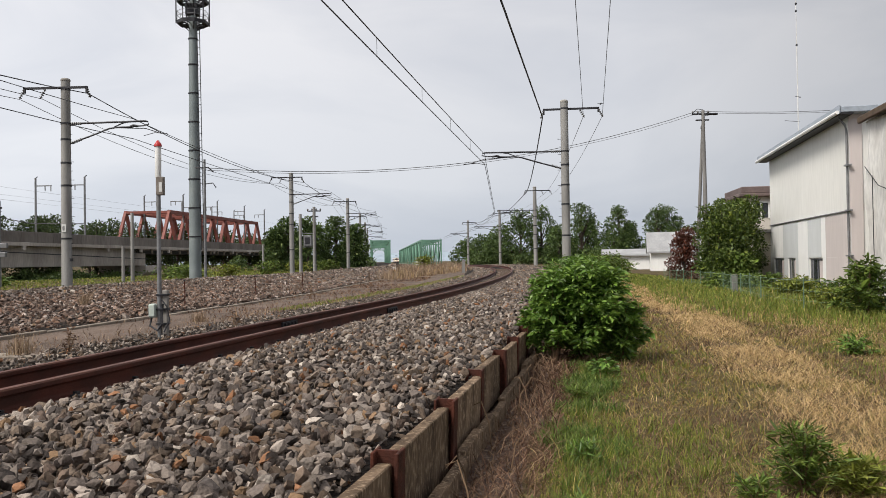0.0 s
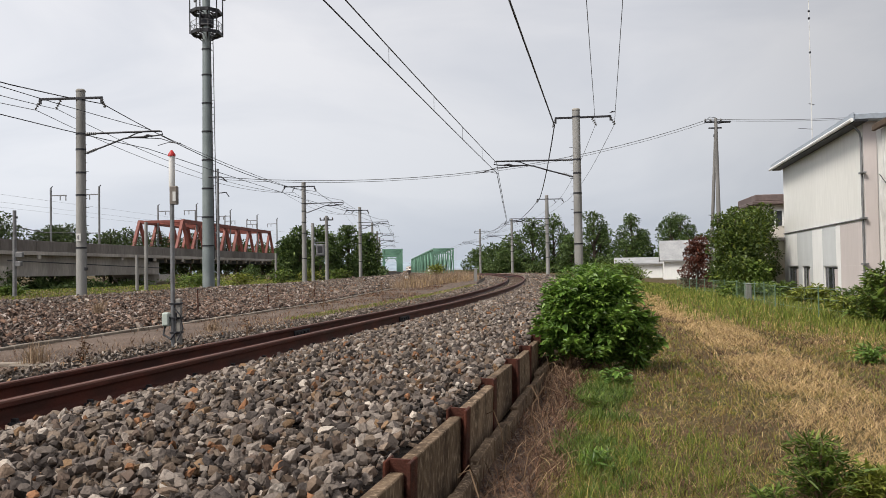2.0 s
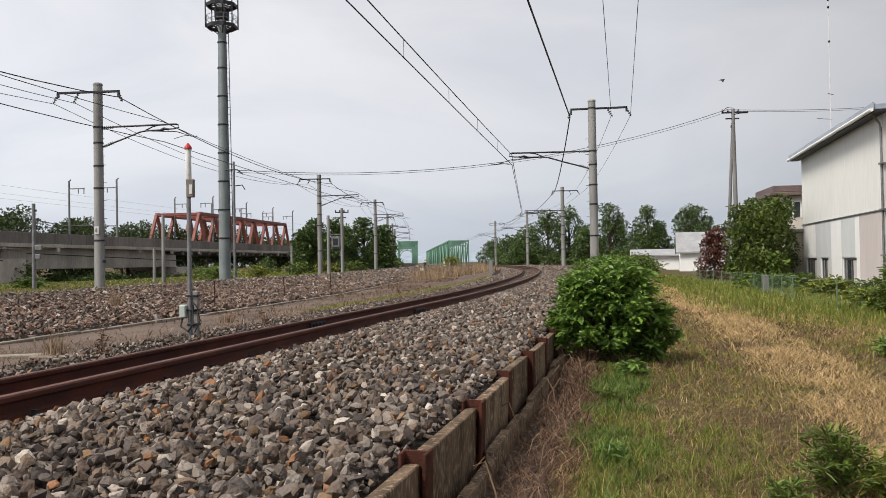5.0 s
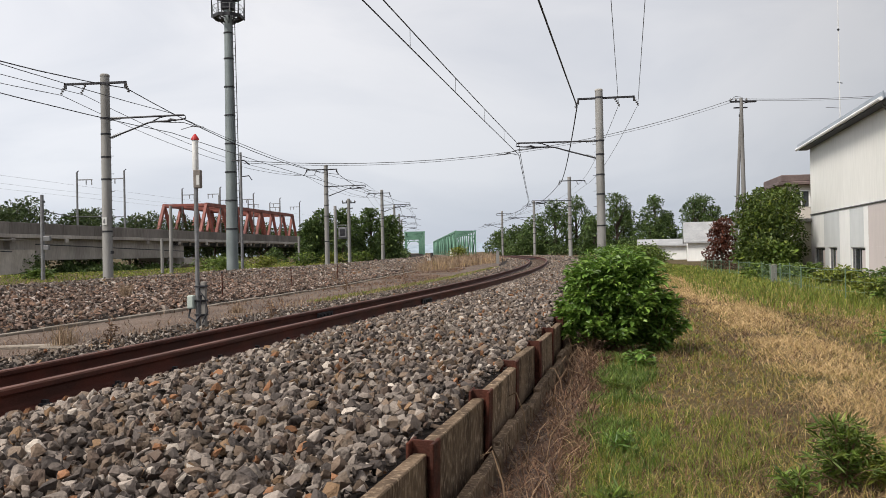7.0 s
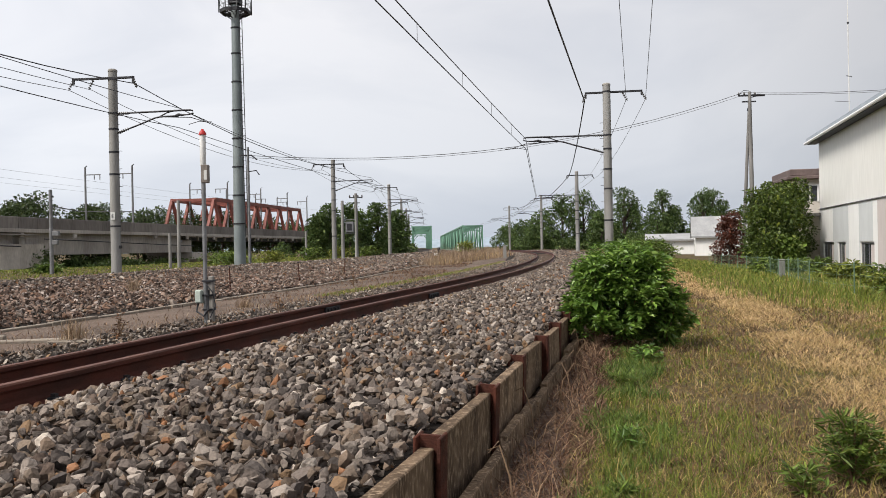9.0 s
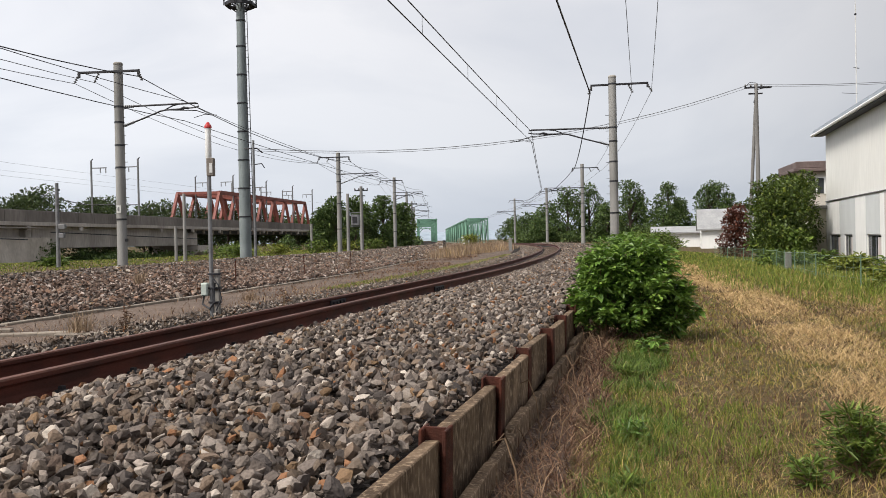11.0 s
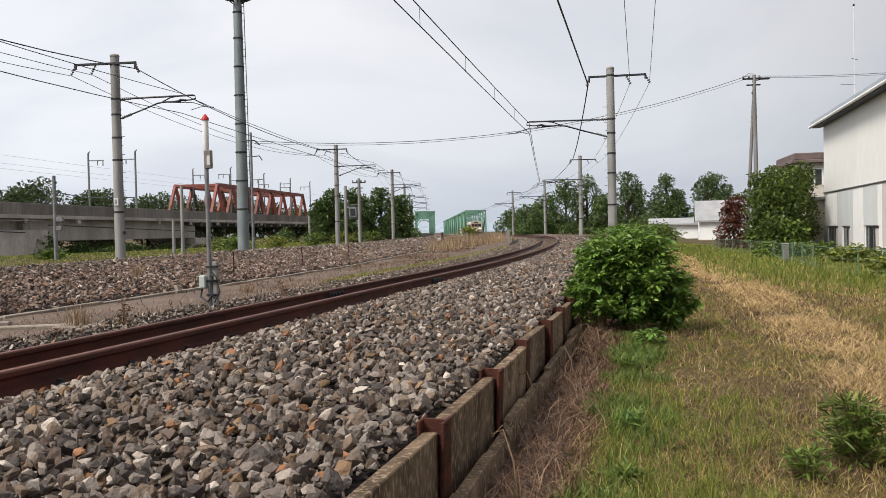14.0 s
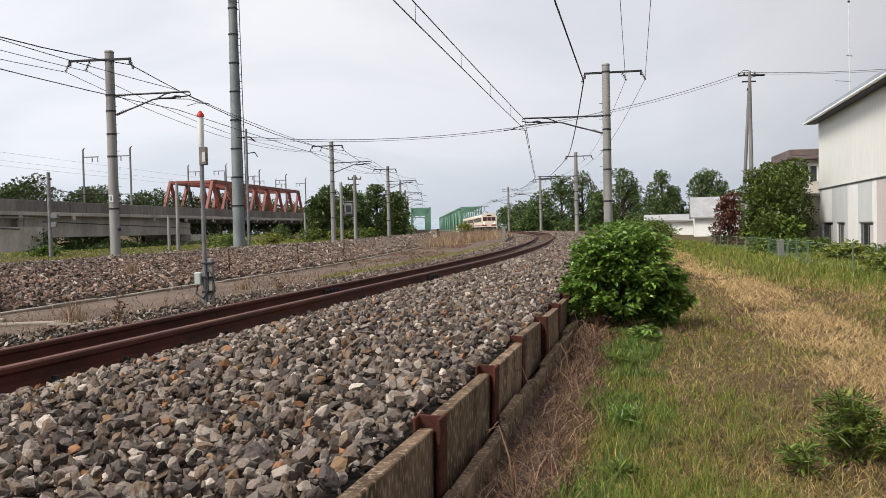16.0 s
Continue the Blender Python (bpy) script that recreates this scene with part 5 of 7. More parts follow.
for i, (x, y, w, h, n) in enumerate([(0.52, 3.15, 0.18, 0.09, 200), (0.68, 4.0, 0.20, 0.12, 240), (0.95, 5.75, 0.2, 0.11, 200)]):
    shrub("grassy_weed", x, y, 0.0, w, w, h * 0.7, 0.042, int(n * 1.3), 560 + i, M_BUSH if i % 2 else M_LEAF, "bright green narrow-leaved weed clump along the wall", "weed", stems=12, slim=0.16, group="weeds along the wall", droop=-0.25)

# shrubs along the fence and at the building
for i, (x, y, w, d, h, n, m_, lab) in enumerate([
        (6.75, 12.9, 1.0, 0.9, 1.02, 1500, M_LEAF, "leafy green shrub at the fence by the pale building"),
        (7.4, 12.6, 1.1, 0.9, 0.8, 1300, M_LEAF, "leafy green shrub at the fence by the pale building"),
        (8.2, 16.5, 1.3, 1.0, 0.62, 900, M_LEAF, "low yellow-green shrub along the wire fence"),
        (7.2, 14.6, 1.2, 0.8, 0.5, 800, M_YELLEAF, "low yellow-green shrub along the wire fence"),
        (9.0, 20.5, 1.6, 1.6, 0.5, 800, M_YELLEAF, "tall yellow-green grass clump under the building wall"),
        (8.9, 25.0, 1.6, 2.0, 0.55, 900, M_LEAF, "green scrub behind the wire fence"),
        (10.3, 26.5, 1.8, 2.0, 0.5, 900, M_LEAF, "green scrub behind the wire fence")]):
    shrub("shrub", x, y, -0.1, w, d, h, 0.085 if i < 4 else 0.13, int(n * 1.8), 50 + i, m_, lab, "shrub", stems=18, slim=0.36, group="shrubs along the fence")
# tall clipped trees beside the building, and the red-leaved one
for i, (x, y, w, h, n, lf, m_, lab) in enumerate([
        (11.7, 33.8, 2.5, 3.55, 9000, 0.105, M_HEDGE, "tall green hedge tree beside the pale building"),
        (12.55, 35.2, 2.4, 3.9, 8500, 0.105, M_HEDGE, "tall green hedge tree beside the pale building"),
        (11.35, 33.2, 1.7, 2.7, 4400, 0.105, M_HEDGE, "green hedge tree beside the pale building"),
        (13.15, 36.2, 2.6, 3.85, 8000, 0.105, M_HEDGE, "dark green hedge tree close to the pale building"),
        (11.2, 32.0, 1.6, 1.5, 3000, 0.105, M_HEDGE, "dark green hedge bush under the hedge trees"),
        (11.75, 31.6, 1.1, 1.3, 1500, 0.13, M_LEAF, "green hedge bush at the corner of the pale building")]):
    tree("hedge_tree", x, y, -0.2, h, w, lf, n, 70 + i, m_, lab, "tree", group="hedge trees", nb=40, low=0.02, full=True, clump=0.82)
tree("maple_tree", 11.05, 37.0, -0.2, 2.6, 1.75, 0.10, 3600, 80, M_REDLEAF, "small red-brown leaved tree in the hedge row", "tree", nb=14, low=0.06)

# woods
woods = [(-19.9, 96, 5.6, 3.8), (-19.0, 99, 7.2, 5.0), (-16.2, 97, 7.3, 4.6), (-13.2, 100, 7.6, 4.4), (-11.8, 108, 6.6, 4.6), (-22.6, 112, 5.6, 4.4), (-13.6, 122, 6.2, 5.0), (-17.5, 112, 6.8, 6.0)]
for i, (x, y, h, w) in enumerate(woods):
    tree("tree", x, y, -0.3, h, w, 0.26, 4200, 300 + i, M_LEAFDK_HAZE, "dark green broadleaf tree behind the railway poles", group="trees behind the second line", nb=26, low=0.06, clump=0.85)
for i, (x, y, h, w) in enumerate([(8.5, 172, 6.5, 7), (12.0, 168, 8.6, 6.5), (16.0, 166, 11.8, 7.5), (20.5, 168, 12.4, 7.5), (25.5, 176, 8.6, 7), (29.2, 170, 13.3, 6.8), (32.0, 178, 10.0, 6), (37.6, 172, 12.9, 6.0), (41.2, 178, 9.4, 5.5), (45.2, 170, 12.2, 6.5), (48.5, 174, 12.9, 6.5),
                                 (52.0, 178, 9.0, 6.5), (35.0, 165, 7.2, 6.5), (23.0, 160, 7.5, 7), (57.0, 182, 9.0, 8), (5.5, 182, 5.8, 6.5), (10.5, 160, 4.5, 6)]):
    tree("tree", x, y, -0.2, h * 1.02, w * 1.25, 0.36, 3800, 340 + i, M_LEAFDK_HAZE, "tall dark green tree in a loose row far off", group="far trees", nb=24, low=0.14 if h > 9 else 0.05, clump=0.78)
for i in range(-7, 25):
    y = 128 + i * 6.3
    x = -75 + i * 0.7 - 3 * math.sin(i * 2.2)
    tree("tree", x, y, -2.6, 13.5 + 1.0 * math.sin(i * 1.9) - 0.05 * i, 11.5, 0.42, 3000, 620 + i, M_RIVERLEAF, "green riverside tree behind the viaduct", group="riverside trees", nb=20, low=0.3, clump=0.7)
for i in (6, 7, 8, 9, 10, 11):
    tree("tree", -52 + 1.9 * i + 3 * math.sin(i * 3.3), 96 + i * 9.2, -2.4, 4.2 + 0.9 * math.sin(i * 2.3), 5.0, 0.3, 1600, 420 + i, M_LEAFDK_HAZE, "low green willow scrub below the viaduct", group="scrub below the viaduct", nb=10, low=0.05)
for i in (0, 1, 2, 5, 6, 7):
    tree("tree", -66 + 0.3 * i, 60 + i * 10.5, -2.0, 3.4 + 0.8 * math.sin(i * 1.7), 6.5, 0.34, 1300, 440 + i, M_LEAFDK_HAZE, "dark scrub in the shade under the viaduct", group="scrub under the viaduct", nb=10, low=0.03)
# low thickets closing the view at the foot of the far trees
tk = np.random.default_rng(91)
for name_, n, x0, x1, y0, y1, top in (("thicket", 26000, 6, 66, 158, 192, 3.4), ("thicket", 9000, -27, -14, 118, 170, 2.6), ("thicket", 9000, -72, -57, 116, 152, 2.6)):
    x, y = tk.uniform(x0, x1, n), tk.uniform(y0, y1, n)
    hh = top * np.clip(0.62 + 0.45 * unit_noise(x, y, 0.42, 1.0) + 0.2 * unit_noise(x, y, 1.1, 3.0), 0.15, 1.2)
    z = ground_z(x, y) + hh * tk.uniform(0, 1, n) ** 0.6
    d = tk.normal(size=(n, 3)) + np.array([0, -0.5, 0.3])
    ob = new(name_, leaf_mesh(name_, np.stack([x, y, z], 1), d, 0.4 * np.exp(tk.normal(0, 0.3, n)), M_LEAFDK_HAZE, 92, droop=0.1, slim=0.6))
    tagged(ob, "dense low green thicket at the foot of far trees", "thicket", kind="stuff")
# leafy edge along the foot of the second line
for i, (x, y, w, h, m_) in enumerate([(-23.3, 42, 1.6, 0.5, M_LEAF), (-24.6, 44.5, 1.8, 0.6, M_LEAFDK_HAZE), (-20.5, 62, 5, 1.0, M_LEAF), (-17.6, 66, 3.5, 1.1, M_YELLEAF), (-15.2, 70, 3.4, 1.3, M_LEAF), (-14.0, 78, 3.2, 1.25, M_YELLEAF), (-13.2, 90, 4, 1.35, M_LEAF), (-15.0, 104, 4, 1.3, M_LEAF), (-16.0, 118, 5, 1.5, M_LEAF), (-24, 75, 6, 1.2, M_LEAF), (-16.9, 54, 3.0, 0.9, M_LEAF)]):
    shrub("shrub", x, y, -0.1, w, w * 0.8, h, 0.2, 700, 460 + i, m_, "low green scrub behind the stone bank", "shrub", stems=16, group="scrub behind the bank")
# weeds between the lines near the bridge
shrub("bush", -1.75, 76, 0.1, 2.4, 3.0, 1.35, 0.15, 1600, 480, M_YELLEAF, "yellow-green bush between the two lines", stems=16)
for i, (x, y, h) in enumerate([(-3.78, 8.15, 0.34), (-2.67, 10.3, 0.36), (-3.2, 19.5, 0.4), (-4.6, 26, 0.42), (-5.9, 9.2, 0.3), (-3.4, 37, 0.5)]):
    shrub("dead_weed", x, y, 0.07, 0.13 + 0.03 * (i % 2), 0.12, h, 0.045, 90, 510 + i, M_DEAD, "dead brown weed stalk standing in grit", "weed", stems=5, slim=0.3, group="dead weeds", droop=0.1)
# marker posts between the lines
mk = thing("marker_post", pose(-3.05, 54, 0), "short dark post with a small white and orange plate", "marker post")
part("post", Shape().box(-0.09, 0.09, -0.09, 0.09, 0, 1.0, ch=0.015), M_DARK, mk)
part("plate", Shape().box(-0.32, -0.10, -0.06, -0.04, 0.42, 0.62, ch=0.005), M_WHITE, mk)
part("plate_stripe", Shape().box(-0.32, -0.10, -0.066, -0.061, 0.34, 0.42), mat("orange_paint", (0.6, 0.25, 0.04), None, rough=0.5, scale=5, fine=30, bump=0), mk)
km = thing("distance_post", pose(1.55, 62, 0.05), "pale concrete distance post beside the curve", "marker post")
part("post", Shape().box(-0.12, 0.12, -0.12, 0.12, 0, 0.95, ch=0.02), M_POLE, km)
part("post_cap", Shape().box(-0.13, 0.13, -0.13, 0.13, 0.95, 1.0, ch=0.015), M_CONC, km)
for i, (x, y) in enumerate([(-5.1, 22.0), (-5.6, 17.5), (-4.9, 28.0)]):
    sp = thing("stake", pose(x, y, 0.1, 2, 3 * (i - 1), 0), "thin rusty stake in the stone bank", "stake", "stakes in the bank")
    part("rod", Shape().tube([(0, 0, -0.1), (0, 0, 0.55)], 0.014, 6), M_POST, sp)
    part("rod_cap", Shape().lathe([(0.02, 0.54), (0.022, 0.57), (0.008, 0.58)], n=8), M_DARK, sp)

# ---- pale two-storey building ----
FA, FB = Vector((12.65, 25.0, 0)), Vector((14.9, 36.7, 0))
fd = (FB - FA).normalized()
fh = math.degrees(math.atan2(-fd.x, fd.y))
FL = (FB - FA).length
GB = pose(FA.x, FA.y, -0.25, 0, 0, fh)          # +y along the facade, -x outwards to the track
bld = thing("building", GB, "pale grey two-storey building with a blue-grey metal roof", "building")


def fs(Y):
    return (Y - 25.0) / fd.y


EAVE = 5.62
wmap = [(0.0, 25.4, M_SIDP), (25.4, 27.8, M_SIDP), (27.8, 28.35, M_SIDW), (28.35, 30.15, M_SIDB), (30.15, 31.65, M_SIDW), (31.65, 34.2, M_SIDB), (34.2, 36.7, M_SIDW)]
wins = [(28.2, 30.06), (32.1, 33.4), (34.07, 36.0)]
WZ0, WZ1 = 0.18, 1.14
edges = sorted({0.0, FL, *[fs(v) for w in wins for v in w]})
for a, b in zip(edges, edges[1:]):
    if any(abs(a - fs(w[0])) < 1e-6 for w in wins):
        part("wall", Shape().box(0, 0.2, a, b, 0, WZ0), M_SIDING, bld)
        part("wall", Shape().box(0, 0.2, a, b, WZ1, EAVE), M_SIDING, bld)
    else:
        part("wall", Shape().box(0, 0.2, a, b, 0, EAVE), M_SIDING, bld)
for x0, x1, y0, y1 in ((0.2, 11, 0.0, 0.2), (0.2, 11, FL - 0.2, FL), (10.8, 11, 0.2, FL - 0.2)):
    part("wall", Shape().box(x0, x1, y0, y1, 0, EAVE - 0.03), M_SIDING, bld)
for a, b, m_ in wmap[1:]:
    a, b = fs(a), fs(b)
    cut = [(fs(w[0]), fs(w[1])) for w in wins]
    part("siding_panel", Shape().box(-0.02, -0.002, a + 0.01, b - 0.01, WZ1 + 0.03, 2.56), m_, bld)
    segs = [(a + 0.01, b - 0.01)]
    for c, d in cut:
        nxt = []
        for p0, p1 in segs:
            if d <= p0 or c >= p1:
                nxt.append((p0, p1))
            else:
                if c > p0:
                    nxt.append((p0, c))
                if d < p1:
                    nxt.append((d, p1))
        segs = nxt
    for p0, p1 in segs:
        part("siding_panel", Shape().box(-0.02, -0.002, p0, p1, 0.05, WZ1 + 0.028), m_, bld)
part("string_course", Shape().box(-0.06, -0.001, 0, FL, 2.60, 2.645, ch=0.01), M_GALV, bld)
part("roof", Shape().box(-0.38, 11.4, -0.5, FL + 0.55, EAVE - 0.02, EAVE + 0.17, ch=0.02), M_ROOF, bld)
part("fascia", Shape().box(-0.42, -0.385, -0.52, FL + 0.57, EAVE - 0.05, EAVE + 0.21, ch=0.008), M_ROOF, bld)
# dark steel colour on the soffit paints the eave's shade
part("soffit", Shape().box(-0.37, -0.002, -0.48, FL + 0.5, EAVE - 0.07, EAVE - 0.03), M_DARK, bld, "soffit coloured dark for the shade under the eave")
part("gutter", Shape().tube([(-0.46, -0.5, EAVE - 0.02), (-0.46, FL + 0.55, EAVE - 0.02)], 0.06, 8), M_SIDW, bld)
for yy, r in ((0.05, 0.036),):
    part("downpipe", Shape().tube([(-0.3, yy, EAVE - 0.1), (-0.1, yy, EAVE - 0.35), (-0.07, yy, EAVE - 0.5), (-0.07, yy, 0.1)], r, 8), M_GALV, bld)
for z in (1.2, 2.6, 4.0):
    part("pipe_bracket", Shape().box(-0.15, 0.0, -0.18, 0.12, z, z + 0.05), M_GALV, bld)
for i, (a, b) in enumerate(wins):
    a, b = fs(a), fs(b)
    win = part("window", Shape().box(0.04, 0.10, a, a + 0.06, WZ0, WZ1).box(0.04, 0.10, b - 0.06, b, WZ0, WZ1).box(0.04, 0.10, a + 0.06, b - 0.06, WZ0, WZ0 + 0.05).box(0.04, 0.10, a + 0.06, b - 0.06, WZ1 - 0.05, WZ1)
               .box(0.05, 0.09, (a + b) / 2 - 0.025, (a + b) / 2 + 0.025, WZ0 + 0.05, WZ1 - 0.05), M_GALV, bld)
    part("pane", Shape().box(0.065, 0.073, a + 0.06, b - 0.06, WZ0 + 0.05, WZ1 - 0.05), M_GLASS, win)
    part("curtain", Shape().box(0.058, 0.062, a + 0.12, a + 0.12 + (b - a) * 0.32, WZ0 + 0.1, WZ1 - 0.08), M_SIDP, win)
    part("sill", Shape().box(-0.07, 0.04, a - 0.04, b + 0.04, WZ0 - 0.05, WZ0, ch=0.006), M_SIDW, win)
part("corner_trim", Shape().box(-0.03, 0.35, -0.045, -0.003, 0, EAVE, ch=0.006), M_SIDP, bld)
part("porch", Shape().box(-0.55, 0.6, FL + 0.02, FL + 1.1, 0, 2.3, ch=0.02), mat("cream_render", (0.62, 0.58, 0.47), (0.54, 0.5, 0.4), rough=0.8, scale=1, fine=12, bump=0.05, fine_amt=0.1), bld)
part("porch_roof", Shape().box(-1.0, 0.6, FL - 0.25, FL + 1.4, 2.3, 2.46, ch=0.03), M_CONC, bld)

# tarpaulin-clad shed in front of it
shd = thing("shed", pose(FA.x - 1.05, 21.7, -0.2, 0, 0, fh), "shed clad in crumpled white tarpaulin with a rusty roof edge", "shed")
sv, sf = [], []
for i in range(22):
    for j in range(12):
        yy, zz = -9 + i * 0.45, j * 0.44
        sv.append((0.06 * math.sin(i * 1.9 + j * 0.4) + 0.04 * math.sin(j * 1.3 + i), yy, zz))
        if i < 21 and j < 11:
            k = i * 12 + j
            sf.append((k, k + 12, k + 13, k + 1))
tv = [(x + 0.05, y, z) for x, y, z in sv]
nn = len(sv)
part("tarpaulin", Shape().add(sv + tv, sf + [tuple(reversed([q_ + nn for q_ in f])) for f in sf], True), M_TARP, shd)
part("back_wall", Shape().box(0.2, 4, -9, 0.4, 0, 4.8), M_TARP, shd)
part("roof", Shape().box(-0.12, 4.2, -9.3, 0.6, 4.92, 5.0), M_ROOFBR, shd)
part("roof_edge", Shape().box(-0.2, -0.1, -9.3, 0.6, 4.82, 5.0, ch=0.02), mat("rusty_edge", (0.13, 0.095, 0.07), (0.09, 0.065, 0.05), rough=0.8, scale=3, fine=20, bump=0.2), shd)
part("rope", Shape().tube([(-0.12, 0.3, 3.6), (-0.14, -0.8, 3.0), (-0.14, -2.5, 2.6)], 0.012, 5).tube([(-0.12, -0.3, 3.3), (-0.13, -0.35, 0.2)], 0.012, 5), M_DARK, shd)

# brown-roofed house, white far houses
hs = thing("house", pose(19.75, 49.5, -0.2, 0, 0, -8), "cream house with a wide flat brown roof edge behind the hedge", "house")
part("wall", Shape().box(-1.4, 3.2, -1.4, 3.0, 0, 4.75), mat("cream_wall", (0.62, 0.585, 0.52), (0.55, 0.51, 0.45), rough=0.8, scale=1, fine=12, bump=0.05, fine_amt=0.1), hs)
part("roof", Shape().box(-1.85, 3.6, -1.85, 3.4, 4.75, 4.95, ch=0.03).box(-1.7, 3.45, -1.7, 3.25, 4.95, 5.35, ch=0.04), M_ROOFBR, hs)
for k in range(2):
    part("window", Shape().box(-1.43, -1.402, -0.9 + k * 1.6, 0.1 + k * 1.6, 3.4, 4.4), M_GLASS, hs)
w2 = part("window", Shape().box(-1.0, -0.1, -1.43, -1.402, 3.5, 4.4), M_GLASS, hs)
part("window_frame", Shape().box(-1.05, -0.95, -1.46, -1.40, 3.45, 4.45).box(-0.15, -0.05, -1.46, -1.40, 3.45, 4.45).box(-0.95, -0.15, -1.46, -1.40, 4.38, 4.45).box(-0.6, -0.5, -1.455, -1.435, 3.5, 4.38), M_SIDW, w2)
part("corner_post", Shape().box(-1.45, -1.3, -1.45, -1.3, 0, 4.75), M_ROOFBR, hs)


def gabled(x, y, rz, w, d, h, rise, m_wall, m_roof, label, wins_):
    g = thing("house", pose(x, y, -0.3, 0, 0, rz), label, "house", "far houses")
    s = Shape().add([(-w / 2, 0, 0), (w / 2, 0, 0), (w / 2, 0, h), (0, 0, h + rise), (-w / 2, 0, h), (-w / 2, d, 0), (w / 2, d, 0), (w / 2, d, h), (0, d, h + rise), (-w / 2, d, h)],
                    [(0, 1, 2, 3, 4), (9, 8, 7, 6, 5), (0, 4, 9, 5), (1, 6, 7, 2)])
    part("wall", s, m_wall, g)
    o = 0.35
    k = rise / (w / 2)
    s = Shape()
    for sx in (-1, 1):
        s.add([(0, -o, h + rise + 0.05), (sx * (w / 2 + o), -o, h - o * k + 0.05), (sx * (w / 2 + o), d + o, h - o * k + 0.05), (0, d + o, h + rise + 0.05),
               (0, -o, h + rise + 0.2), (sx * (w / 2 + o), -o, h - o * k + 0.2), (sx * (w / 2 + o), d + o, h - o * k + 0.2), (0, d + o, h + rise + 0.2)],
              [(0, 1, 2, 3), (7, 6, 5, 4), (0, 4, 5, 1), (1, 5, 6, 2), (2, 6, 7, 3)])
    part("roof", s, m_roof, g)
    for a, b, z0, z1 in wins_:
        part("window", Shape().box(a, b, -0.03, -0.003, z0, z1), M_GLASS, g)
        part("window_sill", Shape().box(a - 0.08, b + 0.08, -0.08, -0.003, z0 - 0.07, z0), M_SIDW, g)
    return g


gabled(26.2, 73.2, 77, 4.4, 7.2, 1.9, 1.55, M_SIDW, M_ROOFGR, "white house with a light grey gabled roof", [(-0.9, -0.1, 1.0, 1.7)])
gabled(21.2, 83.4, 79, 3.6, 4.4, 1.55, 0.5, M_SIDW, M_ROOFGR, "low white outbuilding with a pale roof", [(-0.6, 0.4, 0.5, 1.0)])

# utility poles and antenna on the right
up = thing("utility_pole", pose(17.95, 55, -0.3, 0, -0.4, 0), "tall concrete utility pole with crossarm and lamp", "utility pole")
part("shaft", Shape().lathe([(0.17, 0), (0.11, 11.3)], n=12), M_UPOLE, up)
part("crossarm", Shape().box(-0.75, 0.75, -0.06, 0.06, 11.0, 11.1).box(-0.5, 0.4, -0.06, 0.06, 10.6, 10.68), M_DARK, up)
for k in (-0.7, -0.35, 0.35):
    part("insulator", Shape().lathe([(0.03, 11.1), (0.075, 11.16), (0.03, 11.28)], (k, 0, 0), 8), M_INS, up)
part("lamp_head", Shape().box(0.3, 1.0, -0.12, 0.12, 10.98, 11.1, ch=0.03).bar((0.0, 0, 10.9), (0.5, 0, 11.0), 0.05), M_DARK, up)
part("cable_loop", Shape().tube([(-0.75, 0, 11.1), (-0.4, 0, 11.4), (0, 0, 11.35)], 0.02, 5), M_WIRE, up)
up2 = thing("utility_pole", pose(17.35, 55.3, -0.3, 0, 3.2, 0), "leaning concrete stay pole beside the utility pole", "utility pole")
part("shaft", Shape().lathe([(0.14, 0), (0.09, 10.4)], n=10), M_UPOLE, up2)
part("top_band", Shape().lathe([(0.13, 10.1), (0.13, 10.25)], n=10), M_DARK, up2)
an = thing("antenna_mast", pose(14.62, 33, 5.53), "thin white lattice antenna mast above the roof", "antenna")
part("lower_tube", Shape().tube([(0, 0, -0.01), (0, 0, 4.5)], 0.022, 6), M_TAG, an)
part("upper_rod", Shape().tube([(0, 0, 4.4), (0, 0, 6.3)], 0.014, 6), M_WHITE, an)
for z in (4.1, 5.5, 5.8):
    part("collar", Shape().lathe([(0.02, z - 0.05), (0.05, z), (0.02, z + 0.05)], n=8), M_DARK, an)
part("dipole", Shape().bar((-0.55, 0, 1.0), (0.05, 0, 0.95), 0.02).bar((-0.1, 0, 2.0), (0.12, 0, 1.95), 0.03), M_GALV, an)

# green wire fence along the path
fpts = [(10.1, 37.0), (9.2, 30.0), (8.3, 24.0), (7.35, 20.0), (6.75, 17.2), (6.5, 14.6), (6.9, 12.2), (8.0, 10.6)]
fence = thing("fence", pose(0, 0, 0), "low green wire fence overgrown with weeds", "fence")
fp_mesh = Shape().tube([(0, 0, -0.1), (0, 0, 0.58)], 0.012, 8).lathe([(0.014, 0.57), (0.015, 0.585), (0.006, 0.595)], n=8).mesh("fence_post", M_NET)
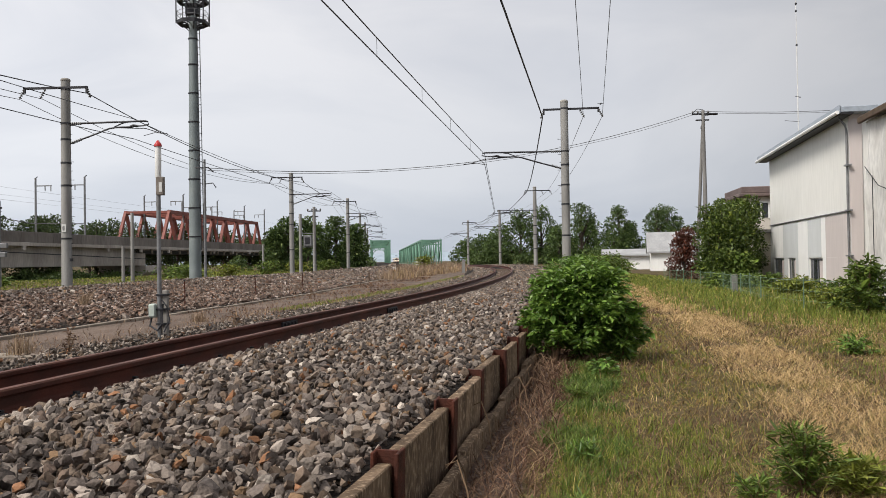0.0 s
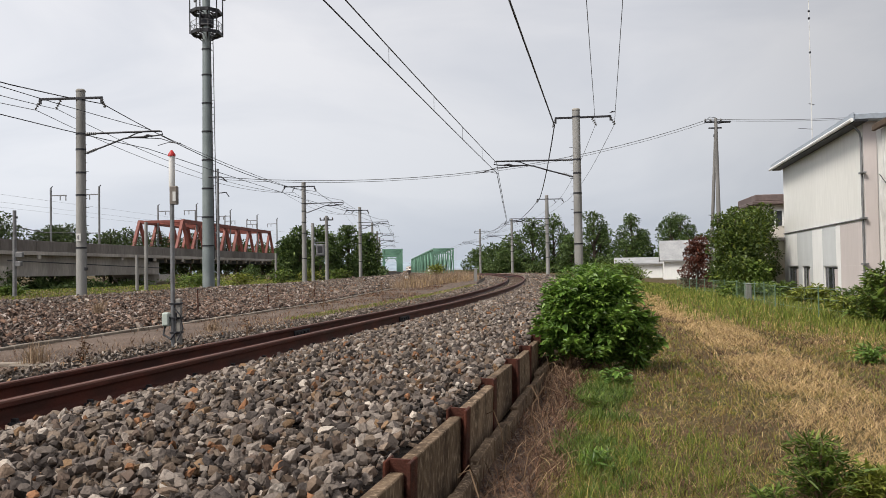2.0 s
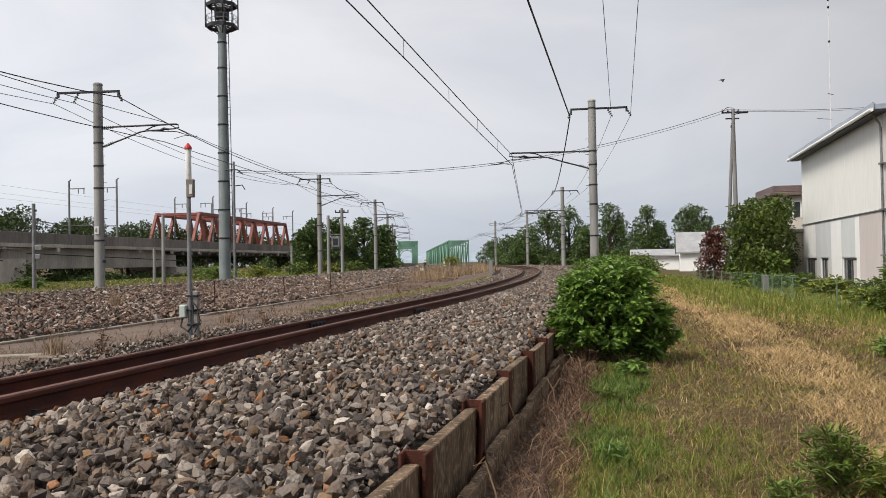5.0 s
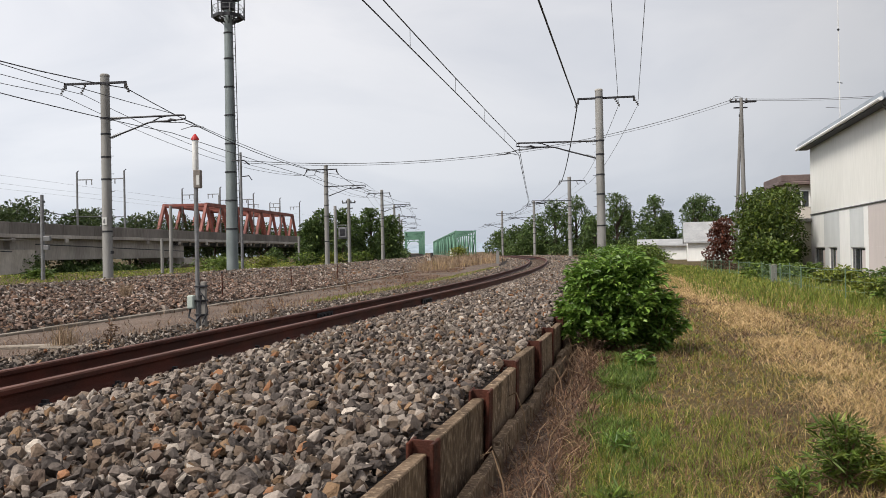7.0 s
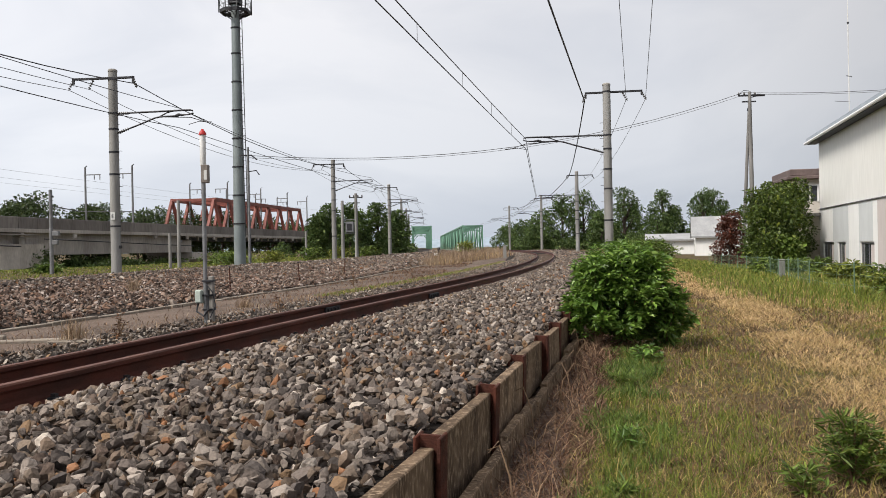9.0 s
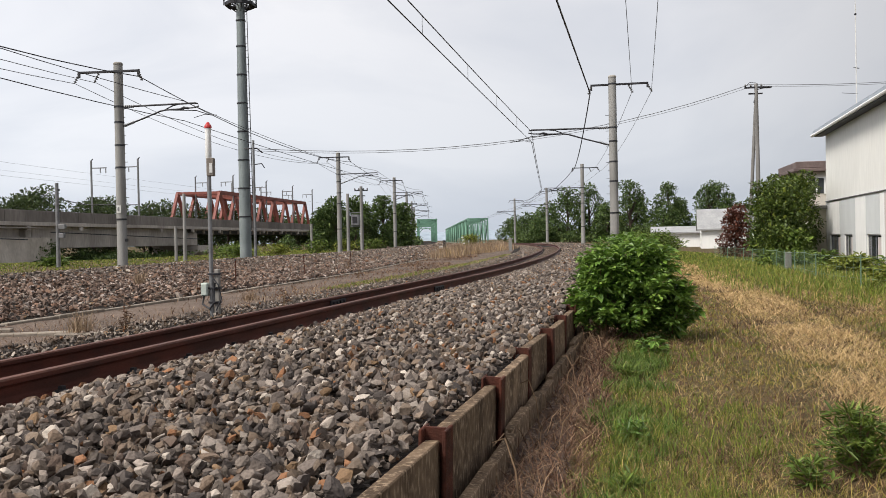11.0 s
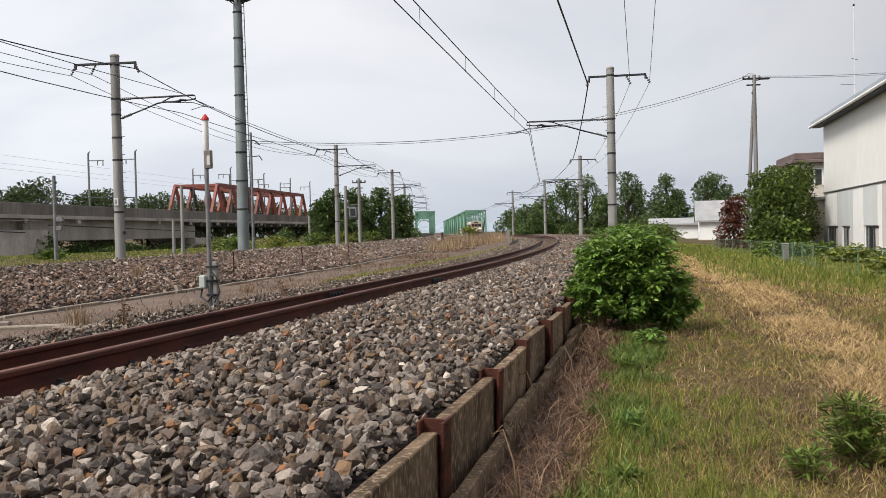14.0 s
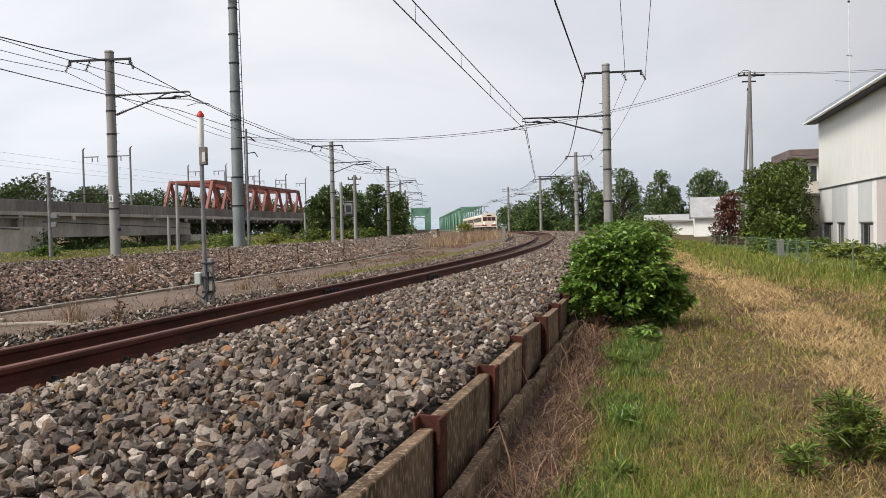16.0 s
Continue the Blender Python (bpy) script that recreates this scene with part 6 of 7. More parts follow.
for (xa, ya), (xb, yb) in zip(fpts, fpts[1:]):
    L_ = math.hypot(xb - xa, yb - ya)
    k = max(1, round(L_ / 1.9))
    for i in range(k):
        t = i / k
        x, y = xa + (xb - xa) * t, ya + (yb - ya) * t
        x2, y2 = xa + (xb - xa) * (t + 1 / k), ya + (yb - ya) * (t + 1 / k)
        z, z2 = float(ground_z(x, y)), float(ground_z(x2, y2))
        part("fence_post", fp_mesh, None, fence, "", pose(x, y, z, 0, 0, 0))
        s = Shape()
        for h in (0.55, 0.36, 0.18):
            s.tube([(x, y, z + h), ((x + x2) / 2, (y + y2) / 2, (z + z2) / 2 + h - 0.012), (x2, y2, z2 + h)], 0.005 if h > 0.5 else 0.002, 4)
        for j in range(1, 14):
            u = j / 14
            px_, py_, pz_ = x + (x2 - x) * u, y + (y2 - y) * u, z + (z2 - z) * u
            s.tube([(px_, py_, pz_ + 0.1), (px_, py_, pz_ + 0.54)], 0.0014, 3, cap=False)
        part("wire_mesh", s, M_NET, fence)
bp = thing("concrete_post", pose(8.05, 22.4, -0.2), "old concrete boundary post in the fence", "post")
part("shaft", Shape().box(-0.08, 0.08, -0.08, 0.08, 0, 0.66, ch=0.02), M_UPOLE, bp)
part("cap", Shape().box(-0.085, 0.085, -0.085, 0.085, 0.66, 0.70, ch=0.015), M_CONC, bp)

# hills on the skyline, haze put into their pale blue-grey colour
hill_v, hill_f = [], []
for i in range(61):
    a = radians(-50 + i * 100 / 60)
    h = 20 + 22 * (0.5 + 0.5 * math.sin(i * 0.31 + 0.6)) + 7 * math.sin(i * 1.1)
    for r, z in ((2300, -20), (2400, h * 0.7), (2700, h)):
        hill_v.append((r * math.sin(a), r * math.cos(a), z))
    if i < 60:
        for j in range(2):
            k = i * 3 + j
            hill_f.append((k, k + 3, k + 4, k + 1))
tagged(new("far_hills", raw("far_hills", hill_v, hill_f, M_HILL, True)), "low wooded hills, coloured blue-grey for haze", "hills", kind="structure")

# ---- grass and stalks ----
HAYLINE = [(-2, 1.6), (3.6, 2.05), (4.65, 2.35), (5.8, 2.62), (7.7, 3.05), (11.5, 3.8), (16, 4.55), (21, 5.3), (30, 6.6), (45, 8.3)]
WALLX = [(-5, -1.67), (2.71, -0.18), (7.62, 0.77), (9, 1.04), (18, 2.8), (25, 3.96), (40, 5.9), (60, 7.6), (120, 7.2)]


def blades(name, x, y, z, h, w, lean, material, seed, label, category="grass"):
    """Bent tapering blades, joined."""
    r = np.random.default_rng(seed)
    n = len(x)
    a, b = r.uniform(0, 2 * np.pi, n), r.uniform(0, 2 * np.pi, n)
    sx, sy = np.cos(a) * w / 2, np.sin(a) * w / 2
    lx_, ly_ = np.cos(b) * lean * h, np.sin(b) * lean * h
    hz = h * np.sqrt(np.clip(1 - (lean * 0.9) ** 2, 0.02, 1))
    base = np.stack([x, y, z - 0.01], 1)
    side = np.stack([sx, sy, np.zeros(n)], 1)
    mid = base + np.stack([lx_ * 0.32, ly_ * 0.32, hz * 0.6], 1)
    tip = base + np.stack([lx_, ly_, hz], 1)
    v = np.stack([base - side, base + side, mid - side * 0.7, mid + side * 0.7, tip], 1).reshape(-1, 3)
    i = np.arange(n)[:, None] * 5
    f = np.concatenate([i + np.array([[0, 1, 3]]), i + np.array([[0, 3, 2]]), i + np.array([[2, 3, 4]])], 0)
    ob = new(name, raw(name, v, f, material))
    return tagged(ob, label, category, kind="stuff")


gr = np.random.default_rng(77)


def field(n, y0, y1, power, dx0, dx1, rel=None):
    """Points with more of them near the viewer; dx0..dx1 from the line rel."""
    y = y0 + (y1 - y0) * gr.uniform(0, 1, n) ** power
    x0 = curves_at(rel, y) if rel is not None else 0
    return x0 + gr.uniform(dx0, dx1, n), y


def hay_dist(x, y):
    return np.abs(x - curves_at(HAYLINE, y)) / (0.42 + 0.012 * y)


# thatch of dead blades close to the soil
y = 2.0 + 36 * gr.uniform(0, 1, 75000) ** 2.3
wx = curves_at(WALLX, y)
x = wx + 0.36 + gr.uniform(0, 1, len(y)) * (np.minimum(9.5, 0.62 * y + 0.5 - wx) - 0.36)
brown = unit_noise(x, y, 2.3, 6.0) + 0.6 * unit_noise(x, y, 6.1, 3.0) + gr.normal(0, 0.4, len(x)) > 0.05
for sel, m_, lab in ((brown, M_DEAD, "brown thatch of dead blades on the soil"), (~brown, M_GRASS, "short dry and green blades close to the soil")):
    blades("thatch", x[sel], y[sel], ground_z(x[sel], y[sel]) + 0.004, gr.uniform(0.03, 0.10, sel.sum()), np.maximum(0.0034, 0.0010 * y[sel]), gr.uniform(0.75, 1.0, sel.sum()), m_, 4, lab)
# grass in tufts, each of a few blades leaning out of one root
nt_ = 15500
ty = 2.0 + 38 * gr.uniform(0, 1, nt_) ** 2.4
twx = curves_at(WALLX, ty)
tx0 = twx + 0.46 + gr.uniform(0, 1, nt_) * (np.minimum(9.5, 0.62 * ty + 0.5 - twx) - 0.46)
tp = 0.7 * unit_noise(tx0, ty, 1.7, 1.0) + 0.8 * unit_noise(tx0, ty, 4.3, 4.0) + gr.normal(0, 0.35, nt_)
th = hay_dist(tx0, ty)
keep = (gr.uniform(0, 1, nt_) < np.clip(0.02 + 0.62 * th, 0, 1)) & (tp > -1.0)
tx0, ty, tp, th = tx0[keep], ty[keep], tp[keep], th[keep]
tr_ = np.exp(gr.normal(0, 0.4, len(tx0))) * (0.018 + 0.0022 * ty)
tht = (0.033 + 0.014 * np.clip(tp, -0.8, 1.2)) * np.exp(gr.normal(0, 0.38, len(tx0))) * np.clip(0.7 + 0.28 * th, 0.6, 1.6)
green = gr.uniform(-1, 1, len(tx0)) < tp * 0.9 - 0.08 + 0.42 * np.clip(th - 1.2, -1, 1.4)
for sel, m_, lab in ((~green, M_GRASS, "dry yellow and olive grass tufts"), (green, M_FRESH, "fresh green grass tufts in patches")):
    k = np.repeat(np.nonzero(sel)[0], 13)
    x, y = tx0[k] + gr.normal(0, 1, len(k)) * tr_[k], ty[k] + gr.normal(0, 1, len(k)) * tr_[k]
    blades("grass", x, y, ground_z(x, y), tht[k] * gr.uniform(0.45, 1.25, len(k)), np.maximum(0.0036, 0.00095 * y) * gr.uniform(0.6, 1.4, len(k)), gr.uniform(0.15, 0.95, len(k)), m_, 5, lab)
# grass behind the viewer
x, y = field(26000, -5.0, 2.2, 1.0, 0.44, 5.5, WALLX)
blades("grass", x, y, ground_z(x, y), 0.045 * np.exp(gr.normal(0, 0.4, len(x))), np.full(len(x), 0.005), gr.uniform(0.1, 0.98, len(x)), M_GRASS, 23, "short mixed grass on the near ground")
x, y = field(9000, 2.2, 14, 1.0, 2.5, 7.5, WALLX)
blades("grass", x, y, ground_z(x, y), 0.05 * np.exp(gr.normal(0, 0.4, len(x))), np.full(len(x), 0.008), gr.uniform(0.1, 0.98, len(x)), M_GRASS, 24, "short mixed grass beside the path")
# taller stems standing above it
x, y = field(2600, 2.3, 26, 1.7, 0.5, 6.5, WALLX)
k = (hay_dist(x, y) > 0.9) & (x < 2.6 + y * 0.6)
x, y = x[k], y[k]
blades("grass_stems", x, y, ground_z(x, y), gr.uniform(0.08, 0.2, len(x)), np.maximum(0.0028, 0.0007 * y), gr.uniform(0.05, 0.5, len(x)), M_GRASS, 6, "thin tall grass stems, partly dry")
# mown hay lying on the wheel track
x, y = field(46000, 2.2, 42, 2.0, -0.46, 0.46, HAYLINE)
x = curves_at(HAYLINE, y) + (x - curves_at(HAYLINE, y)) * (0.8 + 0.008 * y) + gr.normal(0, 0.08, len(x))
k = unit_noise(x, y, 1.9, 5.0) + 0.6 * unit_noise(x, y, 5.3, 1.0) + gr.normal(0, 0.35, len(x)) > -0.45
x, y = x[k], y[k]
blades("hay", x, y, ground_z(x, y) + 0.004, gr.uniform(0.05, 0.13, len(x)), np.maximum(0.0032, 0.0009 * y), gr.uniform(0.8, 1.0, len(x)), M_HAY, 7, "pale mown hay lying on the path", "hay")
# second, weaker wheel track
x, y = field(9000, 4.0, 36, 1.6, 0.9, 1.9, HAYLINE)
blades("hay", x, y, ground_z(x, y) + 0.004, gr.uniform(0.04, 0.10, len(x)), np.maximum(0.0032, 0.0009 * y), gr.uniform(0.8, 1.0, len(x)), M_HAY, 8, "thin scatter of dry hay beside the path", "hay")
# fresh tufts along the wall
x, y = field(24000, 2.2, 7.4, 1.4, 0.36, 0.86, WALLX)
k = unit_noise(x, y, 4.6, 2.0) + 0.5 * unit_noise(x, y, 11.0, 1.0) + gr.normal(0, 0.15, len(x)) > -0.25 + np.abs(x - curves_at(WALLX, y) - 0.56) * 2.8
x, y = x[k], y[k]
blades("grass_tufts", x, y, ground_z(x, y), gr.uniform(0.03, 0.11, len(x)), np.maximum(0.0062, 0.0016 * y), gr.uniform(0.25, 0.95, len(x)), M_LUSH, 9, "bright green grass tufts along the wall")
# dead stalks and litter at the wall's foot
x, y = field(4200, 2.0, 9.0, 1.2, 0.10, 0.46, WALLX)
blades("dead_stalks", x, y, ground_z(x, y) + 0.008, gr.uniform(0.05, 0.20, len(x)), np.maximum(0.006, 0.0015 * y), np.where(gr.uniform(0, 1, len(x)) < 0.9, gr.uniform(0.94, 1.0, len(x)), gr.uniform(0.3, 0.8, len(x))), M_DEAD, 10, "dead brown stalks fallen at the wall's foot", "dead stalks")
x, y = field(260, 2.0, 8.5, 1.1, 0.08, 0.4, WALLX)
blades("dead_stalks", x, y, ground_z(x, y) + 0.02, gr.uniform(0.08, 0.3, len(x)), np.maximum(0.003, 0.0009 * y), gr.uniform(0.75, 1.0, len(x)), M_DEAD, 20, "pale dead stalks tangled at the wall's foot", "dead stalks")
# brown litter in the grass
x, y = field(15000, 2.2, 22, 1.9, 0.4, 4.5, WALLX)
k = (unit_noise(x, y, 2.1, 7.0) + gr.normal(0, 0.25, len(x)) > 0.1) & (x < 0.6 * y + 0.6)
x, y = x[k], y[k]
blades("dead_litter", x, y, ground_z(x, y) + 0.006, gr.uniform(0.05, 0.14, len(x)), np.maximum(0.003, 0.0009 * y), gr.uniform(0.85, 1.0, len(x)), M_DEAD, 21, "brown dead grass lying in patches", "dead grass")
# rank grass along the fence and behind
x, y = field(20000, 10, 38, 1.2, -1.2, 1.8, [(-5, 9), (10.6, 7.6), (12.2, 6.9), (14.6, 6.5), (17.2, 6.75), (20, 7.35), (24, 8.3), (30, 9.2), (38, 10.2), (60, 13)])
blades("rank_grass", x, y, ground_z(x, y), gr.uniform(0.04, 0.32, len(x)) ** 1.4 + 0.03, 0.0012 * y, gr.uniform(0.15, 0.85, len(x)), M_FRESH, 11, "tall rank grass along the fence")
x, y = field(9000, 9, 38, 1.2, -2.2, 1.2, [(-5, 9), (10.6, 7.6), (12.2, 6.9), (14.6, 6.5), (17.2, 6.75), (20, 7.35), (24, 8.3), (30, 9.2), (38, 10.2), (60, 13)])
blades("rank_grass", x, y, ground_z(x, y), gr.uniform(0.05, 0.2, len(x)), 0.0011 * y, gr.uniform(0.05, 0.7, len(x)), M_FRESH, 12, "green weeds along the fence")
# grass far along the path and beside the ballast
x, y = field(12000, 20, 75, 1.3, 0.3, 7.0, WALLX)
blades("grass", x, y, ground_z(x, y), gr.uniform(0.05, 0.16, len(x)), 0.0013 * y, gr.uniform(0.1, 0.8, len(x)), M_FRESH, 13, "green grass further along the path")
# thin green strip between the tracks
x, y = field(3500, 7, 48, 1.4, -3.25, -2.45, NEAR)
k = gr.uniform(0, 1, len(x)) < np.clip((y - 6) / 12, 0.1, 1)
x, y = x[k], y[k]
blades("grass_strip", x, y, np.full(len(x), 0.07), gr.uniform(0.03, 0.10, len(x)), np.maximum(0.004, 0.0011 * y), gr.uniform(0.2, 0.95, len(x)), M_TAN, 14, "thin strip of dry grass beside the ballast")
x, y = field(4500, 16, 48, 1.2, -3.2, -2.6, NEAR)
blades("grass_strip", x, y, np.full(len(x), 0.07), gr.uniform(0.03, 0.09, len(x)), 0.0011 * y, gr.uniform(0.2, 0.95, len(x)), M_FRESH, 22, "thin strip of green grass beside the ballast")
x, y = field(9000, 7, 55, 1.4, 0.1, 2.4, TROUGH)
k = unit_noise(x, y, 0.7, 3.0) + gr.normal(0, 0.3, len(x)) > 0.05
x, y = x[k], y[k]
blades("dry_litter", x, y, np.full(len(x), 0.072), gr.uniform(0.03, 0.12, len(x)), np.maximum(0.003, 0.0009 * y), gr.uniform(0.6, 1.0, len(x)), M_DEAD, 15, "dry brown weeds scattered on the grit", "dead weeds")
# grass behind the second line
x, y = field(30000, 24, 115, 1.2, -32.0, -2.6, FARL)
blades("grass", x, y, ground_z(x, y), gr.uniform(0.04, 0.13, len(x)), 0.0014 * y, gr.uniform(0.1, 0.8, len(x)), M_FRESH, 16, "green grass verge behind the second line")

# dry weeds between the lines
wc = np.array([(-2.5, 44), (-2.7, 47), (-2.4, 50), (-2.1, 52.5), (-1.7, 55), (-1.2, 57), (-1.0, 59.5), (-0.5, 62), (-0.1, 65), (0.3, 68), (-2.0, 58), (-1.6, 62), (0.9, 72), (1.2, 78), (-0.6, 69), (0.2, 74)])
wh_ = gr.uniform(0.4, 1.15, len(wc))
pk = gr.integers(0, len(wc), 9000)
x, y = wc[pk, 0] + gr.normal(0, 0.5, len(pk)), wc[pk, 1] + gr.normal(0, 1.4, len(pk))
blades("dry_weeds", x, y, np.full(len(x), 0.05), wh_[pk] * gr.uniform(0.1, 1.0, len(x)) ** 1.4 + 0.06, 0.0006 * y, gr.uniform(0.05, 0.95, len(x)), M_TAN, 17, "stand of dry brown weeds between the lines", "weeds")
x, y = x[:900] + 0.4, y[:900]
blades("dry_weeds", x, y, np.full(len(x), 0.05), 0.75 * gr.uniform(0.15, 1.0, len(x)) ** 1.5, 0.0005 * y, gr.uniform(0.03, 0.6, len(x)), M_HAY, 18, "pale dry grass between the lines", "weeds")
for (tx_, ty_, tz_, hh) in ((-4.35, 8.3, 0.06, 0.34), (-7.2, 16.2, 0.2, 0.4), (-4.0, 13.2, 0.06, 0.2)):
    n = 170
    x, y = tx_ + gr.normal(0, 0.06, n), ty_ + gr.normal(0, 0.06, n)
    blades("dry_grass_tuft", x, y, np.full(n, tz_), hh * gr.uniform(0.4, 1.0, n), np.full(n, 0.008), gr.uniform(0.05, 0.65, n), M_TAN, 19, "pale dry grass tuft standing in grit", "grass tuft")

# dead canes leaning at the wall
for i in range(12):
    yy = 2.5 + i * 0.43
    xx = curve_at(WALLX, yy) + 0.2 + 0.07 * math.sin(i * 2.7)
    t = thing("dead_cane", pose(xx, yy, 0), "dead brown bent cane by the retaining wall", "dead stalk", "dead canes")
    a = i * 2.1
    hh = 0.16 + 0.10 * abs(math.sin(i * 1.3))
    part("cane", Shape().tube([(0, 0, -0.02), (0.03 * math.cos(a), 0.03 * math.sin(a), hh * 0.6), (0.10 * math.cos(a), 0.10 * math.sin(a), hh), (0.19 * math.cos(a), 0.19 * math.sin(a), hh * 0.86)], 0.0042, 5, 0.002), M_DRYSTEM, t)

# ---- nearest stones, one by one ----
rock_meshes = []
for v_, f_ in ROCKS:
    rock_meshes.append(raw("ballast_stone", v_, f_, M_STONE))
sr = np.random.default_rng(5)
for i in range(300):
    yy = 2.05 + 1.75 * sr.uniform() ** 0.9
    u = sr.uniform(0.95, WALL_OFF - 0.12)
    sz = 0.052 * math.exp(min(0.4, sr.normal(0, 0.25)))
    ob = part("ballast_stone", rock_meshes[i % len(rock_meshes)], None, bed)
    ob.matrix_basis = Matrix.LocRotScale((float(near_x(yy)) + u, yy, float(curves_at(NEAR_Z, yy) + bed_height(u)) + 0.022 + sr.uniform(0, 0.04)),
                                         Euler((sr.normal(0, 0.7), sr.normal(0, 0.7), sr.uniform(0, 6.28))), (sz, sz, sz))


# ---- train ----
def body_ring(w, z0, z1, roof):
    """Outline of a carriage body, seen along it."""
    return [(-w + 0.03, z0), (-w, z0 + 0.25), (-w, z1 - 0.25), (-w + 0.10, z1), (-w * 0.62, z1 + roof * 0.7), (0, z1 + roof), (w * 0.62, z1 + roof * 0.7), (w - 0.10, z1), (w, z1 - 0.25), (w, z0 + 0.25), (w - 0.03, z0)]


def carriage(front):
    t = thing("train_carriage", pose(0, 0, 0), "cream and maroon electric train carriage" + (" with lit headlamps" if front else " coupled behind"), "train", "train carriages")
    W, Z0, Z1, RF, LEN = 1.44, 0.98, 3.3, 0.36, 19.6
    ring = body_ring(W, Z0, Z1, RF)
    n = len(ring)
    ends = [(0.0, 0.97), (0.22, 1.0), (LEN - 0.1, 1.0), (LEN, 0.97)] if front else [(0.0, 0.99), (0.1, 1.0), (LEN - 0.1, 1.0), (LEN, 0.99)]
    vs = [(x_ * k, y_, (z_ - 2.2) * k + 2.2) for y_, k in ends for x_, z_ in ring]
    fs_ = [(j * n + i, j * n + (i + 1) % n, (j + 1) * n + (i + 1) % n, (j + 1) * n + i) for j in range(len(ends) - 1) for i in range(n)]
    fs_ += [tuple(range(n)), tuple(range(len(vs) - 1, len(vs) - n - 1, -1))]
    body_ = part("body", Shape().add(vs, fs_), M_CREAM, t)
    part("roof", Shape().add([(x_ * 1.004, y_, z_ + 0.012) for y_ in (0.12, LEN - 0.1) for x_, z_ in ring[3:8]], [(i, i + 1, i + 6, i + 5) for i in range(4)]), M_GALV, t, "grey roof")
    for sx in (-1, 1):
        part("window_band", Shape().box(sx * W - 0.012, sx * W + 0.012, 0.6, LEN - 0.5, 1.95, 2.78), M_MAROON, t, "maroon stripe along the windows")
        part("lower_stripe", Shape().box(sx * W - 0.012, sx * W + 0.012, 0.3, LEN - 0.3, 1.2, 1.36), M_MAROON, t)
        for k in range(10):
            part("side_window", Shape().box(sx * (W + 0.014) - 0.008, sx * (W + 0.014) + 0.008, 1.3 + k * 1.8, 2.5 + k * 1.8, 2.05, 2.7), M_GLASS, t)
        for yb in (2.9, 16.7):
            for dy in (-1.05, 1.05):
                part("wheel", Shape().tube([(sx * 0.50, yb + dy, 0.43), (sx * 0.62, yb + dy, 0.43)], 0.43, 16), M_DARK, t)
    for yb in (2.9, 16.7):
        part("bogie", Shape().box(-0.95, 0.95, yb - 1.5, yb + 1.5, 0.35, 0.75, ch=0.05), M_DARK, t)
    part("underframe_box", Shape().box(-1.2, 1.2, 5.5, 9.2, 0.4, 0.97, ch=0.05), M_DARK, t)
    part("underframe_box", Shape().box(-1.2, 1.2, 10.2, 14.0, 0.4, 0.97, ch=0.05), M_DARK, t)
    if front:
        for a, b in ((-1.2, -0.42), (-0.36, 0.36), (0.42, 1.2)):
            wf = part("front_window", Shape().box(a, b, -0.03, 0.0, 2.12, 2.86, ch=0.01), M_MAROON, t, "maroon framed cab window")
            part("pane", Shape().box(a + 0.07, b - 0.07, -0.038, -0.031, 2.2, 2.8), M_GLASS, wf)
        part("front_band", Shape().box(-1.36, 1.36, -0.014, -0.002, 1.18, 1.42), M_MAROON, t)
        part("destination_sign", Shape().box(-0.45, 0.45, -0.04, -0.003, 3.02, 3.26, ch=0.01), M_DARK, t)
        for sx in (-1, 1):
            hl = part("headlamp", Shape().tube([(sx * 0.92, -0.07, 1.66), (sx * 0.92, 0.0, 1.66)], 0.17, 14), M_GALV, t)
            part("lens", Shape().tube([(sx * 0.92, -0.078, 1.66), (sx * 0.92, -0.072, 1.66)], 0.135, 14), M_LAMP, hl, "lit warm headlamp lens")
        part("gangway_door", Shape().box(-0.40, 0.40, -0.022, -0.003, 1.0, 2.95, ch=0.008), M_CREAM, t)
        part("snow_plough", Shape().add([(-1.3, 0.0, 0.95), (1.3, 0.0, 0.95), (1.15, -0.1, 0.2), (-1.15, -0.1, 0.2), (-1.3, 0.5, 0.95), (1.3, 0.5, 0.95), (1.15, 0.4, 0.2), (-1.15, 0.4, 0.2)],
                                        [(0, 1, 2, 3), (7, 6, 5, 4), (0, 4, 5, 1), (2, 6, 7, 3), (0, 3, 7, 4), (1, 5, 6, 2)]), M_DARK, t)
        part("coupler", Shape().box(-0.16, 0.16, -0.45, 0.0, 0.72, 1.0, ch=0.03), M_DARK, t)
        part("pantograph", Shape().bar((-0.7, 9, Z1 + 0.45), (0.0, 10.2, Z1 + 1.0), 0.06).bar((0.7, 9, Z1 + 0.45), (0, 10.2, Z1 + 1.0), 0.06).bar((0, 10.2, Z1 + 1.0), (0, 9.2, Z1 + 1.75), 0.06).bar((-0.8, 9.2, Z1 + 1.78), (0.8, 9.2, Z1 + 1.78), 0.07), M_DARK, t)
    return t


